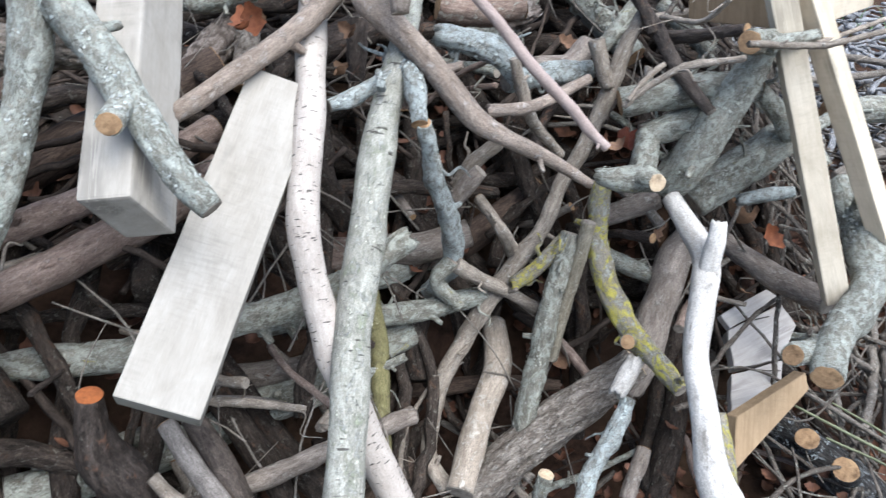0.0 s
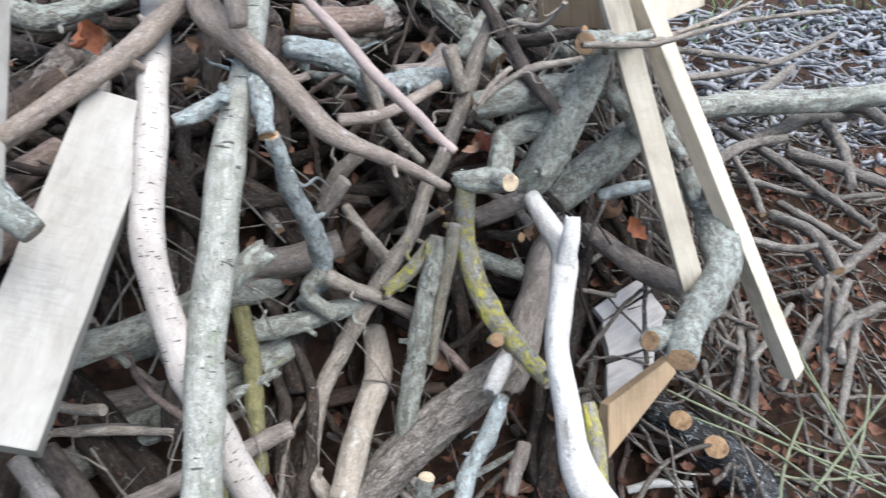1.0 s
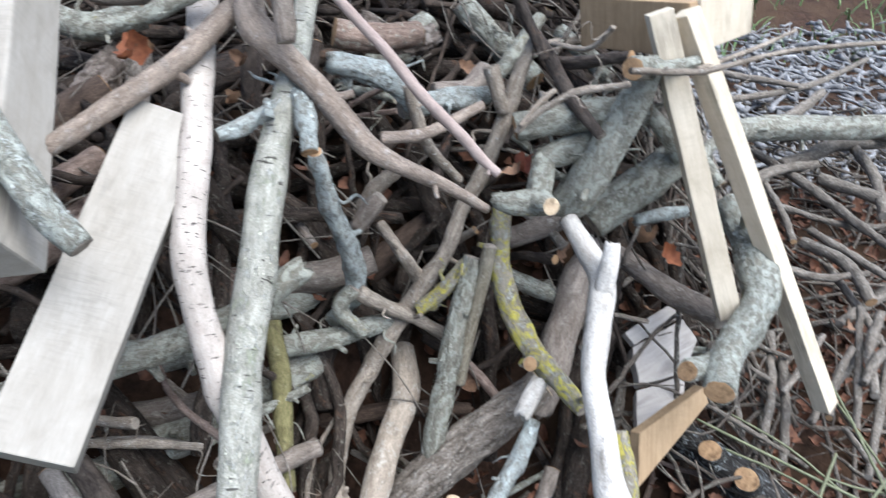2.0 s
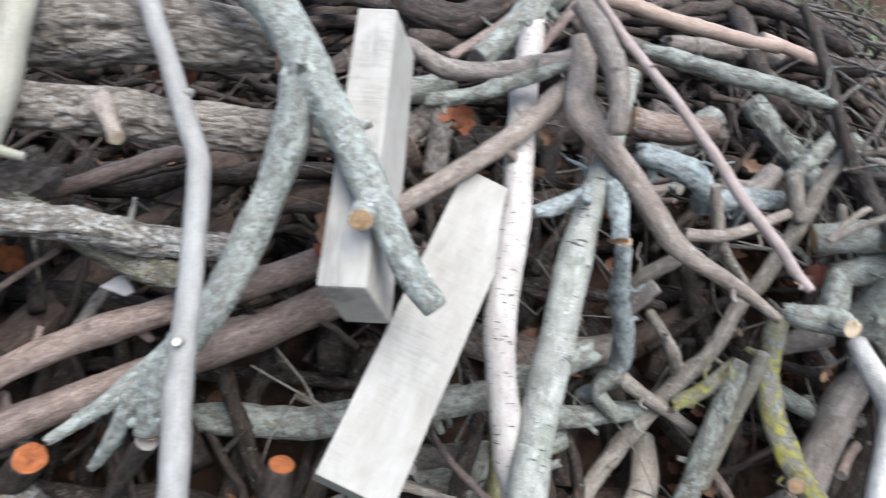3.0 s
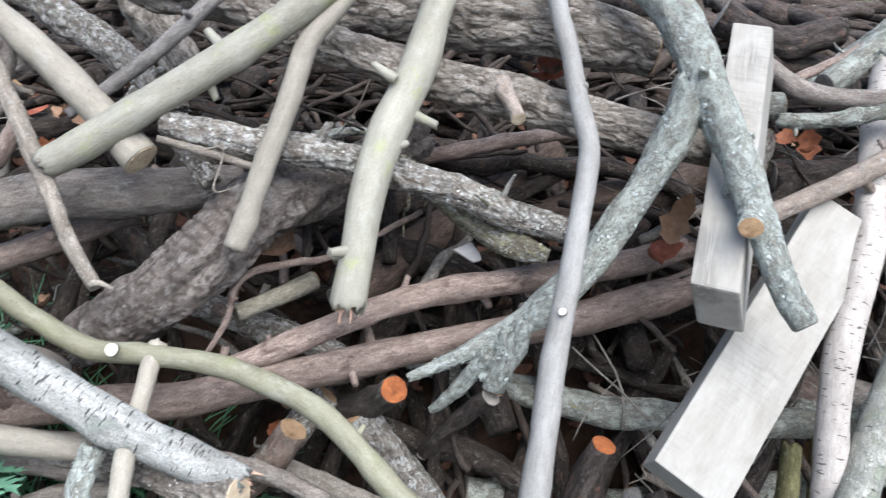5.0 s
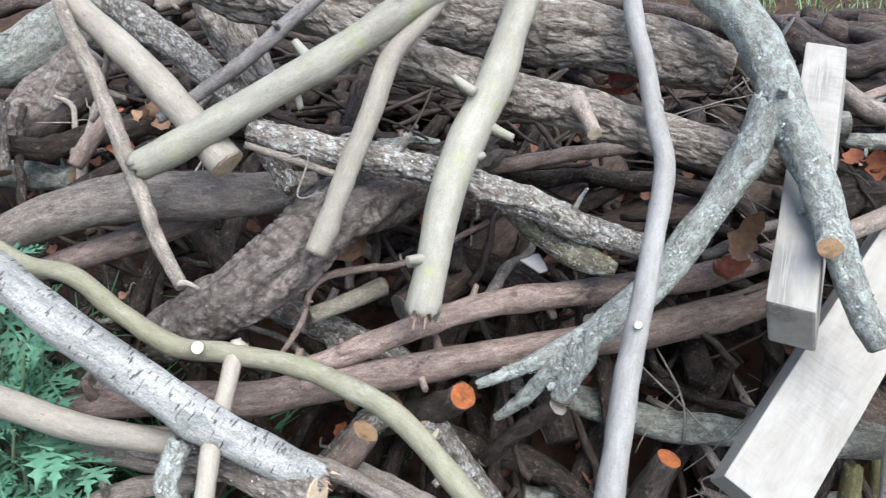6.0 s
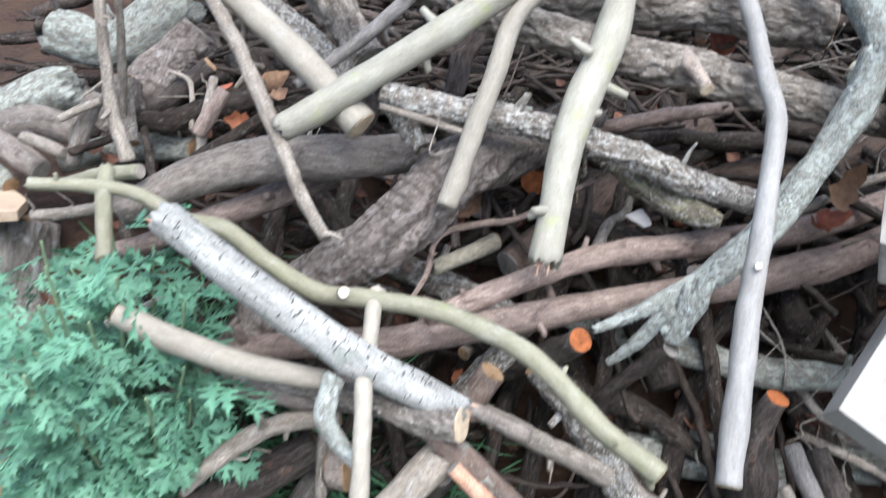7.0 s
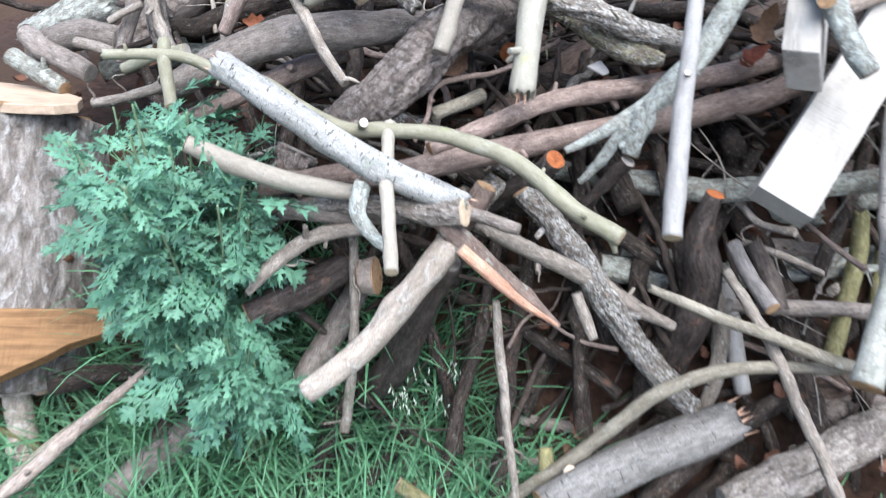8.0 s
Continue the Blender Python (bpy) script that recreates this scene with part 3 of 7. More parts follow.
def timber(name, corner, across, along, width, length, thick, mat, label, parent=None, category="timber", seed=1, bevel=0.002, lean=0.0):
    """A sawn piece: corner of its face, the way across and along it, and its thickness behind the face."""
    x = Vector(across).normalized()
    z = Vector(along)
    z = (z - x * z.dot(x)).normalized()
    y = z.cross(x)
    bm = bmesh.new()
    bmesh.ops.create_cube(bm, size=1.0)
    bmesh.ops.scale(bm, vec=(width, thick, length), verts=bm.verts)
    bmesh.ops.translate(bm, vec=(width / 2, thick / 2, length / 2), verts=bm.verts)
    bmesh.ops.bevel(bm, geom=list(bm.edges), offset=bevel, segments=2, affect="EDGES", profile=0.6)
    long_edges = [e for e in bm.edges if abs((e.verts[0].co - e.verts[1].co).z) > length * 0.6]
    bmesh.ops.subdivide_edges(bm, edges=long_edges, cuts=24, use_grid_fill=True)
    for q in bm.verts:
        d = noise.noise((q.co.x * 20 + seed, q.co.y * 20, q.co.z * 14))
        q.co += Vector((d, noise.noise((q.co.z * 9, seed, q.co.x * 15)), 0)) * 0.0009
    for q in bm.verts:
        q.co.x += lean * q.co.y
    bm.normal_update()
    me = bpy.data.meshes.new(name)
    bm.to_mesh(me)
    bm.free()
    a = me.attributes.new("co", "FLOAT_VECTOR", "POINT")
    a.data.foreach_set("vector", [c for q in me.vertices for c in (q.co.x + seed, q.co.y + seed * 0.7, q.co.z)])
    me.materials.append(mat)
    ob = new(name, me)
    m = Matrix((x, y, z)).transposed().to_4x4()
    m.translation = Vector(corner)
    ob.matrix_world = m
    if parent is None:
        tagged(ob, label, category)
    else:
        ob.parent = parent
        if label:
            ob["label"] = label
    return ob


# ---- ground, raised under the heap ----
def heap(x, y):
    """Rough height of the heap's upper side."""
    if not (-4 < x < 4 and -4 < y < 8):
        return 0.0
    ridge = 1.1 + 0.5 * (x + 0.4)
    d = y - ridge
    h = 1.08 * math.exp(-(d / (0.72 if d < 0 else 3.6)) ** 2)
    h -= 0.36 * math.exp(-((x - 0.2) / 0.32) ** 2 - ((y - 0.93) / 0.34) ** 2)
    h = max(h, 0.0)
    return h / (1 + math.exp((x - 0.85) / 0.14)) / (1 + math.exp((-3.6 - x) / 0.2))


def ground_height(x, y):
    bumps = 0.03 * noise.noise((x * 1.3, y * 1.3, 0)) + 0.012 * noise.noise((x * 6, y * 6, 5))
    return max(0.0, heap(x, y) - 0.42) * 0.9 + bumps


def litter_material():
    m = Nodes("soil_and_leaf_litter", 0.95, 0.15)
    a = m.noise(m.world((1, 1, 1)), 28, 8, 0.7)
    b = m.noise(m.world((1, 1, 1)), 3.0, 4)
    colour = m.mix(m.ramp(a, 0.35, 0.66), rgb(0.018, 0.011, 0.008), rgb(0.075, 0.042, 0.028))
    colour = m.mix(m.ramp(b, 0.45, 0.62), colour, rgb(0.06, 0.036, 0.022))
    m.bump((a, 0.02))
    return m.base(colour)


def build_ground():
    near = list(np.linspace(-3.2, 2.8, 101))
    xs = [-400, -120, -40, -15, -7, -4.5] + near + [4, 7, 15, 40, 120, 400]
    ys = [-400, -120, -40, -15, -6, -3] + list(np.linspace(-1.6, 4.4, 101)) + [6, 9, 16, 40, 120, 400]
    verts = [(x, y, ground_height(x, y)) for y in ys for x in xs]
    w = len(xs)
    faces = [(j * w + i, j * w + i + 1, (j + 1) * w + i + 1, (j + 1) * w + i) for j in range(len(ys) - 1) for i in range(w - 1)]
    tagged(new("ground", mesh_of("ground", verts, faces, litter_material())), "dark soil with leaf litter under the heap", "ground", "", "structure")


build_ground()


WHITEWOOD = sawn("white_weathered_wood", (0.38, 0.355, 0.33), (0.52, 0.49, 0.46), 0.8, 0.2)
FRESHWOOD = sawn("fresh_orange_wood", (0.1, 0.055, 0.026), (0.27, 0.155, 0.072), 0.85, 0.35)
RIMWOOD = sawn("fresh_stump_wood", (0.32, 0.235, 0.16), (0.45, 0.355, 0.265), 0.85, 0.2)


def slab(name, outline, thick, mat, label, category, seed):
    """A flat piece with a cut or broken outline and real thickness."""
    pts = [Vector(p) for p in outline]
    mid = sum(pts, Vector()) / len(pts)
    normal = Vector()
    for a, b in zip(pts, pts[1:] + pts[:1]):
        normal += (a - mid).cross(b - mid)
    normal.normalize()
    if normal.z < 0:
        normal = -normal
    x = (pts[1] - pts[0]).normalized()
    x = (x - normal * x.dot(normal)).normalized()
    y = normal.cross(x)
    bm = bmesh.new()
    flat = []
    for p, q in zip(pts, pts[1:] + pts[:1]):
        for k in range(4):
            w = p.lerp(q, k / 4) - mid
            j = 0.003 * noise.noise((w.x * 60 + seed, w.y * 60, w.z * 60))
            flat.append(bm.verts.new((w.dot(x) + j, w.dot(y) - j, 0)))
    face = bm.faces.new(flat)
    if face.normal.z < 0:
        face.normal_flip()
    low = bmesh.ops.extrude_face_region(bm, geom=[face])
    for v in low["geom"]:
        if isinstance(v, bmesh.types.BMVert):
            v.co.z -= thick
    bmesh.ops.recalc_face_normals(bm, faces=bm.faces)
    bmesh.ops.bevel(bm, geom=[e for e in bm.edges if len(e.link_faces) == 2 and e.calc_face_angle(0) > 1.0], offset=0.0015, segments=1, affect="EDGES")
    bmesh.ops.triangulate(bm, faces=[f for f in bm.faces if len(f.verts) > 4])
    me = bpy.data.meshes.new(name)
    bm.to_mesh(me)
    bm.free()
    a = me.attributes.new("co", "FLOAT_VECTOR", "POINT")
    a.data.foreach_set("vector", [c for q in me.vertices for c in (q.co.y + seed, q.co.z, q.co.x)])
    me.materials.append(mat)
    ob = new(name, me)
    m = Matrix((x, y, normal)).transposed().to_4x4()
    m.translation = mid
    ob.matrix_world = m
    return tagged(ob, label, category)


# ---- branches, poles, logs and twigs of the heap ----
p1_stem = stem('pole', 'GRN', [(-0.799, 0.822, 1.223, 0.0229), (-0.785, 0.748, 1.165, 0.0229), (-0.776, 0.68, 1.108, 0.0245), (-0.776, 0.616, 1.052, 0.0247), (-0.772, 0.562, 0.996, 0.0230), (-0.76, 0.517, 0.94, 0.0221), (-0.749, 0.472, 0.876, 0.0234)], 'smooth grey-green pole leaning down across the pile', cut1='torn')
stem('side_twig', 'GRN', [(-0.783, 0.642, 1.11, 0.0072), (-0.798, 0.638, 1.117, 0.0064), (-0.813, 0.636, 1.126, 0.0043)], parent=p1_stem)
stem('side_twig', 'GRN', [(-0.765, 0.599, 1.039, 0.01), (-0.752, 0.612, 1.04, 0.0057), (-0.749, 0.616, 1.041, 0.0036)], parent=p1_stem)
stem('side_twig', 'GRN', [(-0.769, 0.647, 1.093, 0.0101), (-0.758, 0.653, 1.093, 0.0051), (-0.755, 0.654, 1.092, 0.0036)], parent=p1_stem)
stem('branch', 'GRNP', [(-0.841, 0.68, 1.233, 0.0091), (-0.862, 0.635, 1.19, 0.0112), (-0.881, 0.594, 1.151, 0.0139), (-0.88, 0.552, 1.098, 0.0146), (-0.878, 0.504, 1.038, 0.0145), (-0.88, 0.457, 0.981, 0.0144), (-0.879, 0.425, 0.941, 0.015)], 'pale smooth branch leaning against a dark log')
stem('pole', 'GRN', [(-0.806, 0.734, 1.297, 0.0191), (-0.841, 0.678, 1.245, 0.0198), (-0.885, 0.625, 1.206, 0.0205), (-0.938, 0.557, 1.151, 0.0205), (-1.008, 0.476, 1.093, 0.0198), (-1.068, 0.407, 1.044, 0.0198), (-1.107, 0.367, 1.018, 0.019)], 'thick smooth grey-green pole lying aslant')
stem('pole', 'GRNP', [(-1.39, 0.457, 1.221, 0.0142), (-1.298, 0.455, 1.173, 0.0171), (-1.188, 0.451, 1.114, 0.0199), (-1.101, 0.446, 1.066, 0.0219), (-1.025, 0.436, 1.017, 0.0231)], 'pale grey-green pole with a sawn end', cut1='pale')
stem('stick', 'GREY', [(-0.969, 0.633, 1.236, 0.0075), (-1.008, 0.582, 1.19, 0.009), (-1.065, 0.502, 1.116, 0.0098), (-1.13, 0.428, 1.055, 0.0068)], 'thin straight grey stick')
tw6_stem = stem('stick', 'GREYT', [(-1.34, 0.458, 1.234, 0.0077), (-1.277, 0.426, 1.167, 0.0091), (-1.205, 0.4, 1.102, 0.0105), (-1.146, 0.375, 1.045, 0.0111), (-1.091, 0.35, 0.989, 0.0102), (-1.046, 0.331, 0.945, 0.0094), (-1, 0.316, 0.905, 0.0071)], 'thin pale grey stick with a split tip')
stem('side_twig', 'GREYT', [(-1.257, 0.447, 1.059, 0.0056), (-1.216, 0.436, 1.065, 0.0039), (-1.191, 0.429, 1.069, 0.0031)], parent=tw6_stem)
stem('side_twig', 'GREYT', [(-1.26, 0.449, 1.068, 0.0056), (-1.251, 0.456, 1.093, 0.0048), (-1.249, 0.461, 1.118, 0.0039)], parent=tw6_stem)
stem('side_twig', 'GREYT', [(-0.998, 0.31, 0.915, 0.0042), (-0.989, 0.315, 0.916, 0.0035), (-0.975, 0.32, 0.91, 0.0021)], parent=tw6_stem)
blue_stem = stem('pole', 'BLUE', [(-0.672, 0.864, 1.234, 0.0122), (-0.638, 0.82, 1.189, 0.0127), (-0.597, 0.773, 1.141, 0.0124), (-0.559, 0.722, 1.089, 0.0128), (-0.534, 0.688, 1.055, 0.0133), (-0.518, 0.626, 1.001, 0.0136), (-0.502, 0.561, 0.946, 0.0145), (-0.487, 0.5, 0.895, 0.0148), (-0.472, 0.437, 0.841, 0.0156), (-0.455, 0.38, 0.791, 0.0158), (-0.442, 0.336, 0.753, 0.0154)], 'slender bluish grey pole leaning over the pile', cut1='pale')
stem('stub', 'BLUE', [(-0.493, 0.534, 0.925, 0.0045), (-0.492, 0.526, 0.930, 0.0045), (-0.491, 0.515, 0.938, 0.0045)], cut1='white', parent=blue_stem)
stem('stub', 'BLUE', [(-0.573, 0.764, 1.109, 0.0060), (-0.572, 0.754, 1.112, 0.0060), (-0.569, 0.741, 1.116, 0.0060)], parent=blue_stem)
lf_stem = stem('branch', 'LICH', [(-0.586, 0.872, 1.245, 0.0222), (-0.52, 0.856, 1.216, 0.0262), (-0.468, 0.826, 1.174, 0.0271), (-0.434, 0.792, 1.132, 0.0266), (-0.398, 0.766, 1.097, 0.0235), (-0.358, 0.731, 1.054, 0.0203), (-0.32, 0.698, 1.012, 0.0186), (-0.274, 0.659, 0.963, 0.0176), (-0.242, 0.638, 0.934, 0.0141)], 'lichen-grey forked branch with a sawn stub', cut1='grey')
stem('limb', 'LICH', [(-0.441, 0.788, 1.132, 0.0238), (-0.448, 0.764, 1.075, 0.0235), (-0.462, 0.736, 1.019, 0.0209), (-0.48, 0.704, 0.966, 0.0204), (-0.506, 0.662, 0.903, 0.0214), (-0.543, 0.62, 0.856, 0.0195), (-0.579, 0.582, 0.82, 0.0155), (-0.63, 0.538, 0.79, 0.011), (-0.673, 0.501, 0.768, 0.0065)], parent=lf_stem)
stem('limb', 'LICH', [(-0.569, 0.572, 0.835, 0.0131), (-0.567, 0.557, 0.8, 0.0147), (-0.57, 0.538, 0.765, 0.0148)], cut1='tan', parent=lf_stem)
stem('limb', 'LICH', [(-0.585, 0.552, 0.81, 0.0125), (-0.613, 0.54, 0.752, 0.0105), (-0.652, 0.531, 0.694, 0.0065)], parent=lf_stem)
stem('limb', 'LICH', [(-0.553, 0.585, 0.852, 0.0123), (-0.557, 0.561, 0.801, 0.0117), (-0.59, 0.54, 0.776, 0.0067)], parent=lf_stem)
stem('stub', 'LICH', [(-0.335, 0.705, 1.03, 0.015), (-0.332, 0.672, 1.03, 0.0142), (-0.329, 0.646, 1.033, 0.0132)], cut1='tan', parent=lf_stem)
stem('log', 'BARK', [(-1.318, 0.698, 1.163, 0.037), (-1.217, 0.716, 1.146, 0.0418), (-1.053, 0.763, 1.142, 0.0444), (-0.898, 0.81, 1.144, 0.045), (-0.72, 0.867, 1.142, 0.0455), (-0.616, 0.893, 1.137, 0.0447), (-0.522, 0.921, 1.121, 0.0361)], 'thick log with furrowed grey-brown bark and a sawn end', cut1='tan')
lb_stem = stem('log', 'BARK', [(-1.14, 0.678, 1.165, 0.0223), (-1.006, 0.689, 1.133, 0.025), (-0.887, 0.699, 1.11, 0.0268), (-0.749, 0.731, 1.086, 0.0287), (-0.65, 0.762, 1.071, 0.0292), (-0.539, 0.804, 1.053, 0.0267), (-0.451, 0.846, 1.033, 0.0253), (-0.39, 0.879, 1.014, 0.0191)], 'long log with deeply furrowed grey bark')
stem('stub', 'TAN', [(-0.68, 0.746, 1.091, 0.0165), (-0.662, 0.722, 1.092, 0.0115), (-0.642, 0.7, 1.085, 0.0098), (-0.629, 0.684, 1.078, 0.0096)], cut1='pale', parent=lb_stem)
stem('branch', 'LICHB', [(-1.01, 0.464, 1.061, 0.0148), (-0.968, 0.491, 1.047, 0.0194), (-0.907, 0.534, 1.031, 0.0205), (-0.844, 0.578, 1.016, 0.02), (-0.777, 0.62, 0.992, 0.0203), (-0.707, 0.662, 0.965, 0.0206), (-0.626, 0.708, 0.928, 0.021), (-0.54, 0.76, 0.896, 0.0189)], 'lichen-flecked branch with flaking bark')
stem('branch', 'LICHB', [(-1.022, 0.484, 1.055, 0.0121), (-0.988, 0.479, 1.02, 0.0151), (-0.955, 0.477, 0.987, 0.0136)], 'short broken piece with whitish lichen')
stem('branch', 'LICHY', [(-0.835, 0.722, 0.959, 0.015), (-0.762, 0.711, 0.933, 0.018), (-0.673, 0.702, 0.898, 0.0201), (-0.628, 0.7, 0.885, 0.0191), (-0.572, 0.707, 0.877, 0.0126)], 'broken branch crusted with greenish lichen')
stem('pole', 'BROWN', [(-0.88, 0.381, 0.78, 0.0137), (-0.824, 0.457, 0.796, 0.0164), (-0.767, 0.533, 0.811, 0.0169), (-0.707, 0.617, 0.817, 0.0191), (-0.624, 0.708, 0.819, 0.0199), (-0.533, 0.809, 0.811, 0.0208), (-0.458, 0.896, 0.811, 0.0215), (-0.36, 1.029, 0.826, 0.0207)], 'long reddish-brown pole with thin bark')
stem('pole', 'BROWN', [(-1.113, 0.185, 0.745, 0.0178), (-1.012, 0.273, 0.749, 0.0212), (-0.929, 0.331, 0.74, 0.0224), (-0.85, 0.402, 0.753, 0.0229), (-0.77, 0.481, 0.758, 0.0228), (-0.69, 0.573, 0.762, 0.0221), (-0.6, 0.667, 0.763, 0.023), (-0.502, 0.764, 0.763, 0.0255), (-0.403, 0.891, 0.768, 0.0286), (-0.335, 0.996, 0.781, 0.0261)], 'long brown pole with pale flecked bark')
ge_stem = stem('branch', 'GRNO', [(-1.351, 0.14, 0.961, 0.0085), (-1.29, 0.187, 0.954, 0.0092), (-1.24, 0.216, 0.943, 0.0100), (-1.182, 0.236, 0.917, 0.0107), (-1.126, 0.261, 0.905, 0.0121), (-1.066, 0.267, 0.869, 0.0127), (-0.992, 0.281, 0.839, 0.0133), (-0.935, 0.305, 0.838, 0.0132), (-0.864, 0.333, 0.84, 0.0131), (-0.795, 0.349, 0.831, 0.0136), (-0.723, 0.354, 0.813, 0.0140), (-0.654, 0.347, 0.786, 0.0143), (-0.584, 0.333, 0.757, 0.0146), (-0.515, 0.323, 0.738, 0.0136)], 'bent olive-green branch with a side shoot', cut1='pale')
stem('side_shoot', 'GRNP', [(-0.924, 0.325, 0.842, 0.0123), (-0.905, 0.285, 0.832, 0.0112), (-0.86, 0.205, 0.806, 0.011), (-0.815, 0.135, 0.775, 0.0107), (-0.778, 0.08, 0.748, 0.0104)], cut1='pale', parent=ge_stem)
stem('side_shoot', 'GRNO', [(-1.294, 0.219, 0.965, 0.0107), (-1.267, 0.188, 0.943, 0.0113), (-1.207, 0.129, 0.899, 0.01)], parent=ge_stem)
stem('stub', 'GRNO', [(-0.955, 0.289, 0.850, 0.0075), (-0.950, 0.283, 0.856, 0.0075), (-0.942, 0.276, 0.864, 0.0075)], cut1='white', parent=ge_stem)
stem('log', 'BIRCH', [(-1.12, 0.165, 0.973, 0.0213), (-1.035, 0.178, 0.926, 0.0223), (-0.952, 0.2, 0.867, 0.0234), (-0.877, 0.22, 0.822, 0.0238), (-0.807, 0.242, 0.79, 0.0230), (-0.75, 0.256, 0.772, 0.0176)], 'white birch log with dark flecks and a torn end', cut0='torn', cut1='torn')
stem('branch', 'GRNP', [(-1.142, 0.085, 0.87, 0.0148), (-1.07, 0.121, 0.83, 0.0168), (-1.003, 0.156, 0.798, 0.0162), (-0.923, 0.21, 0.772, 0.0137)], 'yellowish olive pole stub lying among leaves', cut0='tan')
stem('twig', 'GREYT', [(-1.049, 0.055, 0.63, 0.0056), (-1.03, 0.101, 0.663, 0.0121), (-0.982, 0.167, 0.694, 0.0132), (-0.916, 0.222, 0.7, 0.0114)], 'crooked pale grey twig')
stem('stick', 'PALE', [(-0.924, 0.022, 0.49, 0.0206), (-0.859, 0.094, 0.552, 0.0222), (-0.812, 0.17, 0.632, 0.023), (-0.765, 0.24, 0.704, 0.0246)], 'pale stripped stick with rubbed bark')
stem('branch', 'LICHP', [(-0.785, 0.233, 0.751, 0.0179), (-0.746, 0.244, 0.708, 0.0181), (-0.694, 0.262, 0.656, 0.0157), (-0.638, 0.279, 0.599, 0.0113), (-0.592, 0.295, 0.553, 0.0038)], 'torn branch with bare orange-pink splintered wood')
stem('stick', 'GREYT', [(-0.791, 0.376, 0.655, 0.0132), (-0.687, 0.423, 0.59, 0.0166), (-0.589, 0.466, 0.528, 0.0169), (-0.506, 0.5, 0.473, 0.0139), (-0.442, 0.527, 0.43, 0.0109)], 'slender grey-brown stick in the heap')
stem('log', 'LICHB', [(-0.744, 0.481, 0.682, 0.0230), (-0.657, 0.486, 0.592, 0.0254), (-0.584, 0.470, 0.521, 0.0265), (-0.510, 0.451, 0.446, 0.0243), (-0.439, 0.445, 0.372, 0.0235), (-0.369, 0.460, 0.306, 0.0195)], 'crooked log with flaking whitish bark')
stem('log', 'DARK', [(-0.779, 0.246, 0.662, 0.0256), (-0.837, 0.241, 0.522, 0.0306), (-0.89, 0.236, 0.393, 0.0311), (-0.961, 0.229, 0.275, 0.0281)], 'dark rotten log over the grass')
stem('log', 'DARKR', [(-0.421, 0.579, 0.702, 0.0168), (-0.434, 0.572, 0.612, 0.0278), (-0.416, 0.577, 0.511, 0.0353), (-0.422, 0.572, 0.4, 0.0357), (-0.446, 0.561, 0.276, 0.0351), (-0.482, 0.548, 0.17, 0.0293)], 'dark wet broken post with reddish bark and a sawn top', cut0='orange')
stem('branch', 'GRNT', [(-0.631, 0.197, 0.178, 0.0118), (-0.548, 0.263, 0.256, 0.0126), (-0.471, 0.328, 0.352, 0.0133), (-0.395, 0.385, 0.422, 0.0130), (-0.288, 0.453, 0.451, 0.0119), (-0.144, 0.553, 0.422, 0.0091)], 'thin arched greenish branch')
stem('log', 'BIRCHD', [(-0.554, 0.172, 0.232, 0.0365), (-0.451, 0.3, 0.254, 0.0417), (-0.374, 0.395, 0.27, 0.0425), (-0.296, 0.485, 0.281, 0.039)], 'grey birch log lying in the grass', cut1='torn')
stem('stick', 'GREYT', [(-0.374, 0.564, 0.561, 0.0093), (-0.275, 0.502, 0.485, 0.011), (-0.162, 0.415, 0.368, 0.0107), (-0.096, 0.367, 0.297, 0.0105)], 'thin straight grey stick')
stem('stick', 'GRNT', [(-0.475, 0.411, 0.593, 0.0077), (-0.38, 0.441, 0.55, 0.0097), (-0.286, 0.475, 0.515, 0.0107), (-0.18, 0.51, 0.471, 0.0118), (-0.046, 0.562, 0.425, 0.0138)], 'long thin greenish stick')
stem('stick', 'BLUE', [(-0.379, 0.701, 0.439, 0.0139), (-0.334, 0.65, 0.344, 0.0185), (-0.291, 0.601, 0.254, 0.0162)], 'short bluish grey stick')
stem('stick', 'GREYT', [(-0.402, 0.688, 0.44, 0.0139), (-0.365, 0.639, 0.37, 0.0172), (-0.351, 0.579, 0.303, 0.016), (-0.351, 0.508, 0.231, 0.0125)], 'crooked grey stick in the heap')
stem('stick', 'GREYL', [(-0.355, 0.555, 0.495, 0.0126), (-0.251, 0.637, 0.466, 0.015), (-0.05, 0.798, 0.411, 0.0157)], 'straight grey stick lying low')
stem('stick', 'GREYT', [(-0.897, 0.305, 0.193, 0.0193), (-0.883, 0.23, 0.144, 0.0201), (-0.864, 0.145, 0.088, 0.0196)], 'upright grey stick stub in the grass', cut0='pale')
stem('twig', 'GREYT', [(-0.693, 0.259, 0.593, 0.0066), (-0.671, 0.232, 0.49, 0.0087), (-0.637, 0.2, 0.354, 0.008), (-0.607, 0.172, 0.232, 0.0072)], 'thin bare twig standing in the grass')
stem('twig', 'GREYT', [(-0.962, 0.241, 0.656, 0.0079), (-0.938, 0.189, 0.523, 0.0091), (-0.933, 0.145, 0.394, 0.0094), (-0.934, 0.112, 0.302, 0.0096)], 'thin bare upright twig')
stem('branch', 'TAN', [(-0.94, 0.224, 0.587, 0.0302), (-0.916, 0.234, 0.591, 0.0341)], 'short sawn branch piece', cut0='tan', cut1='tan')
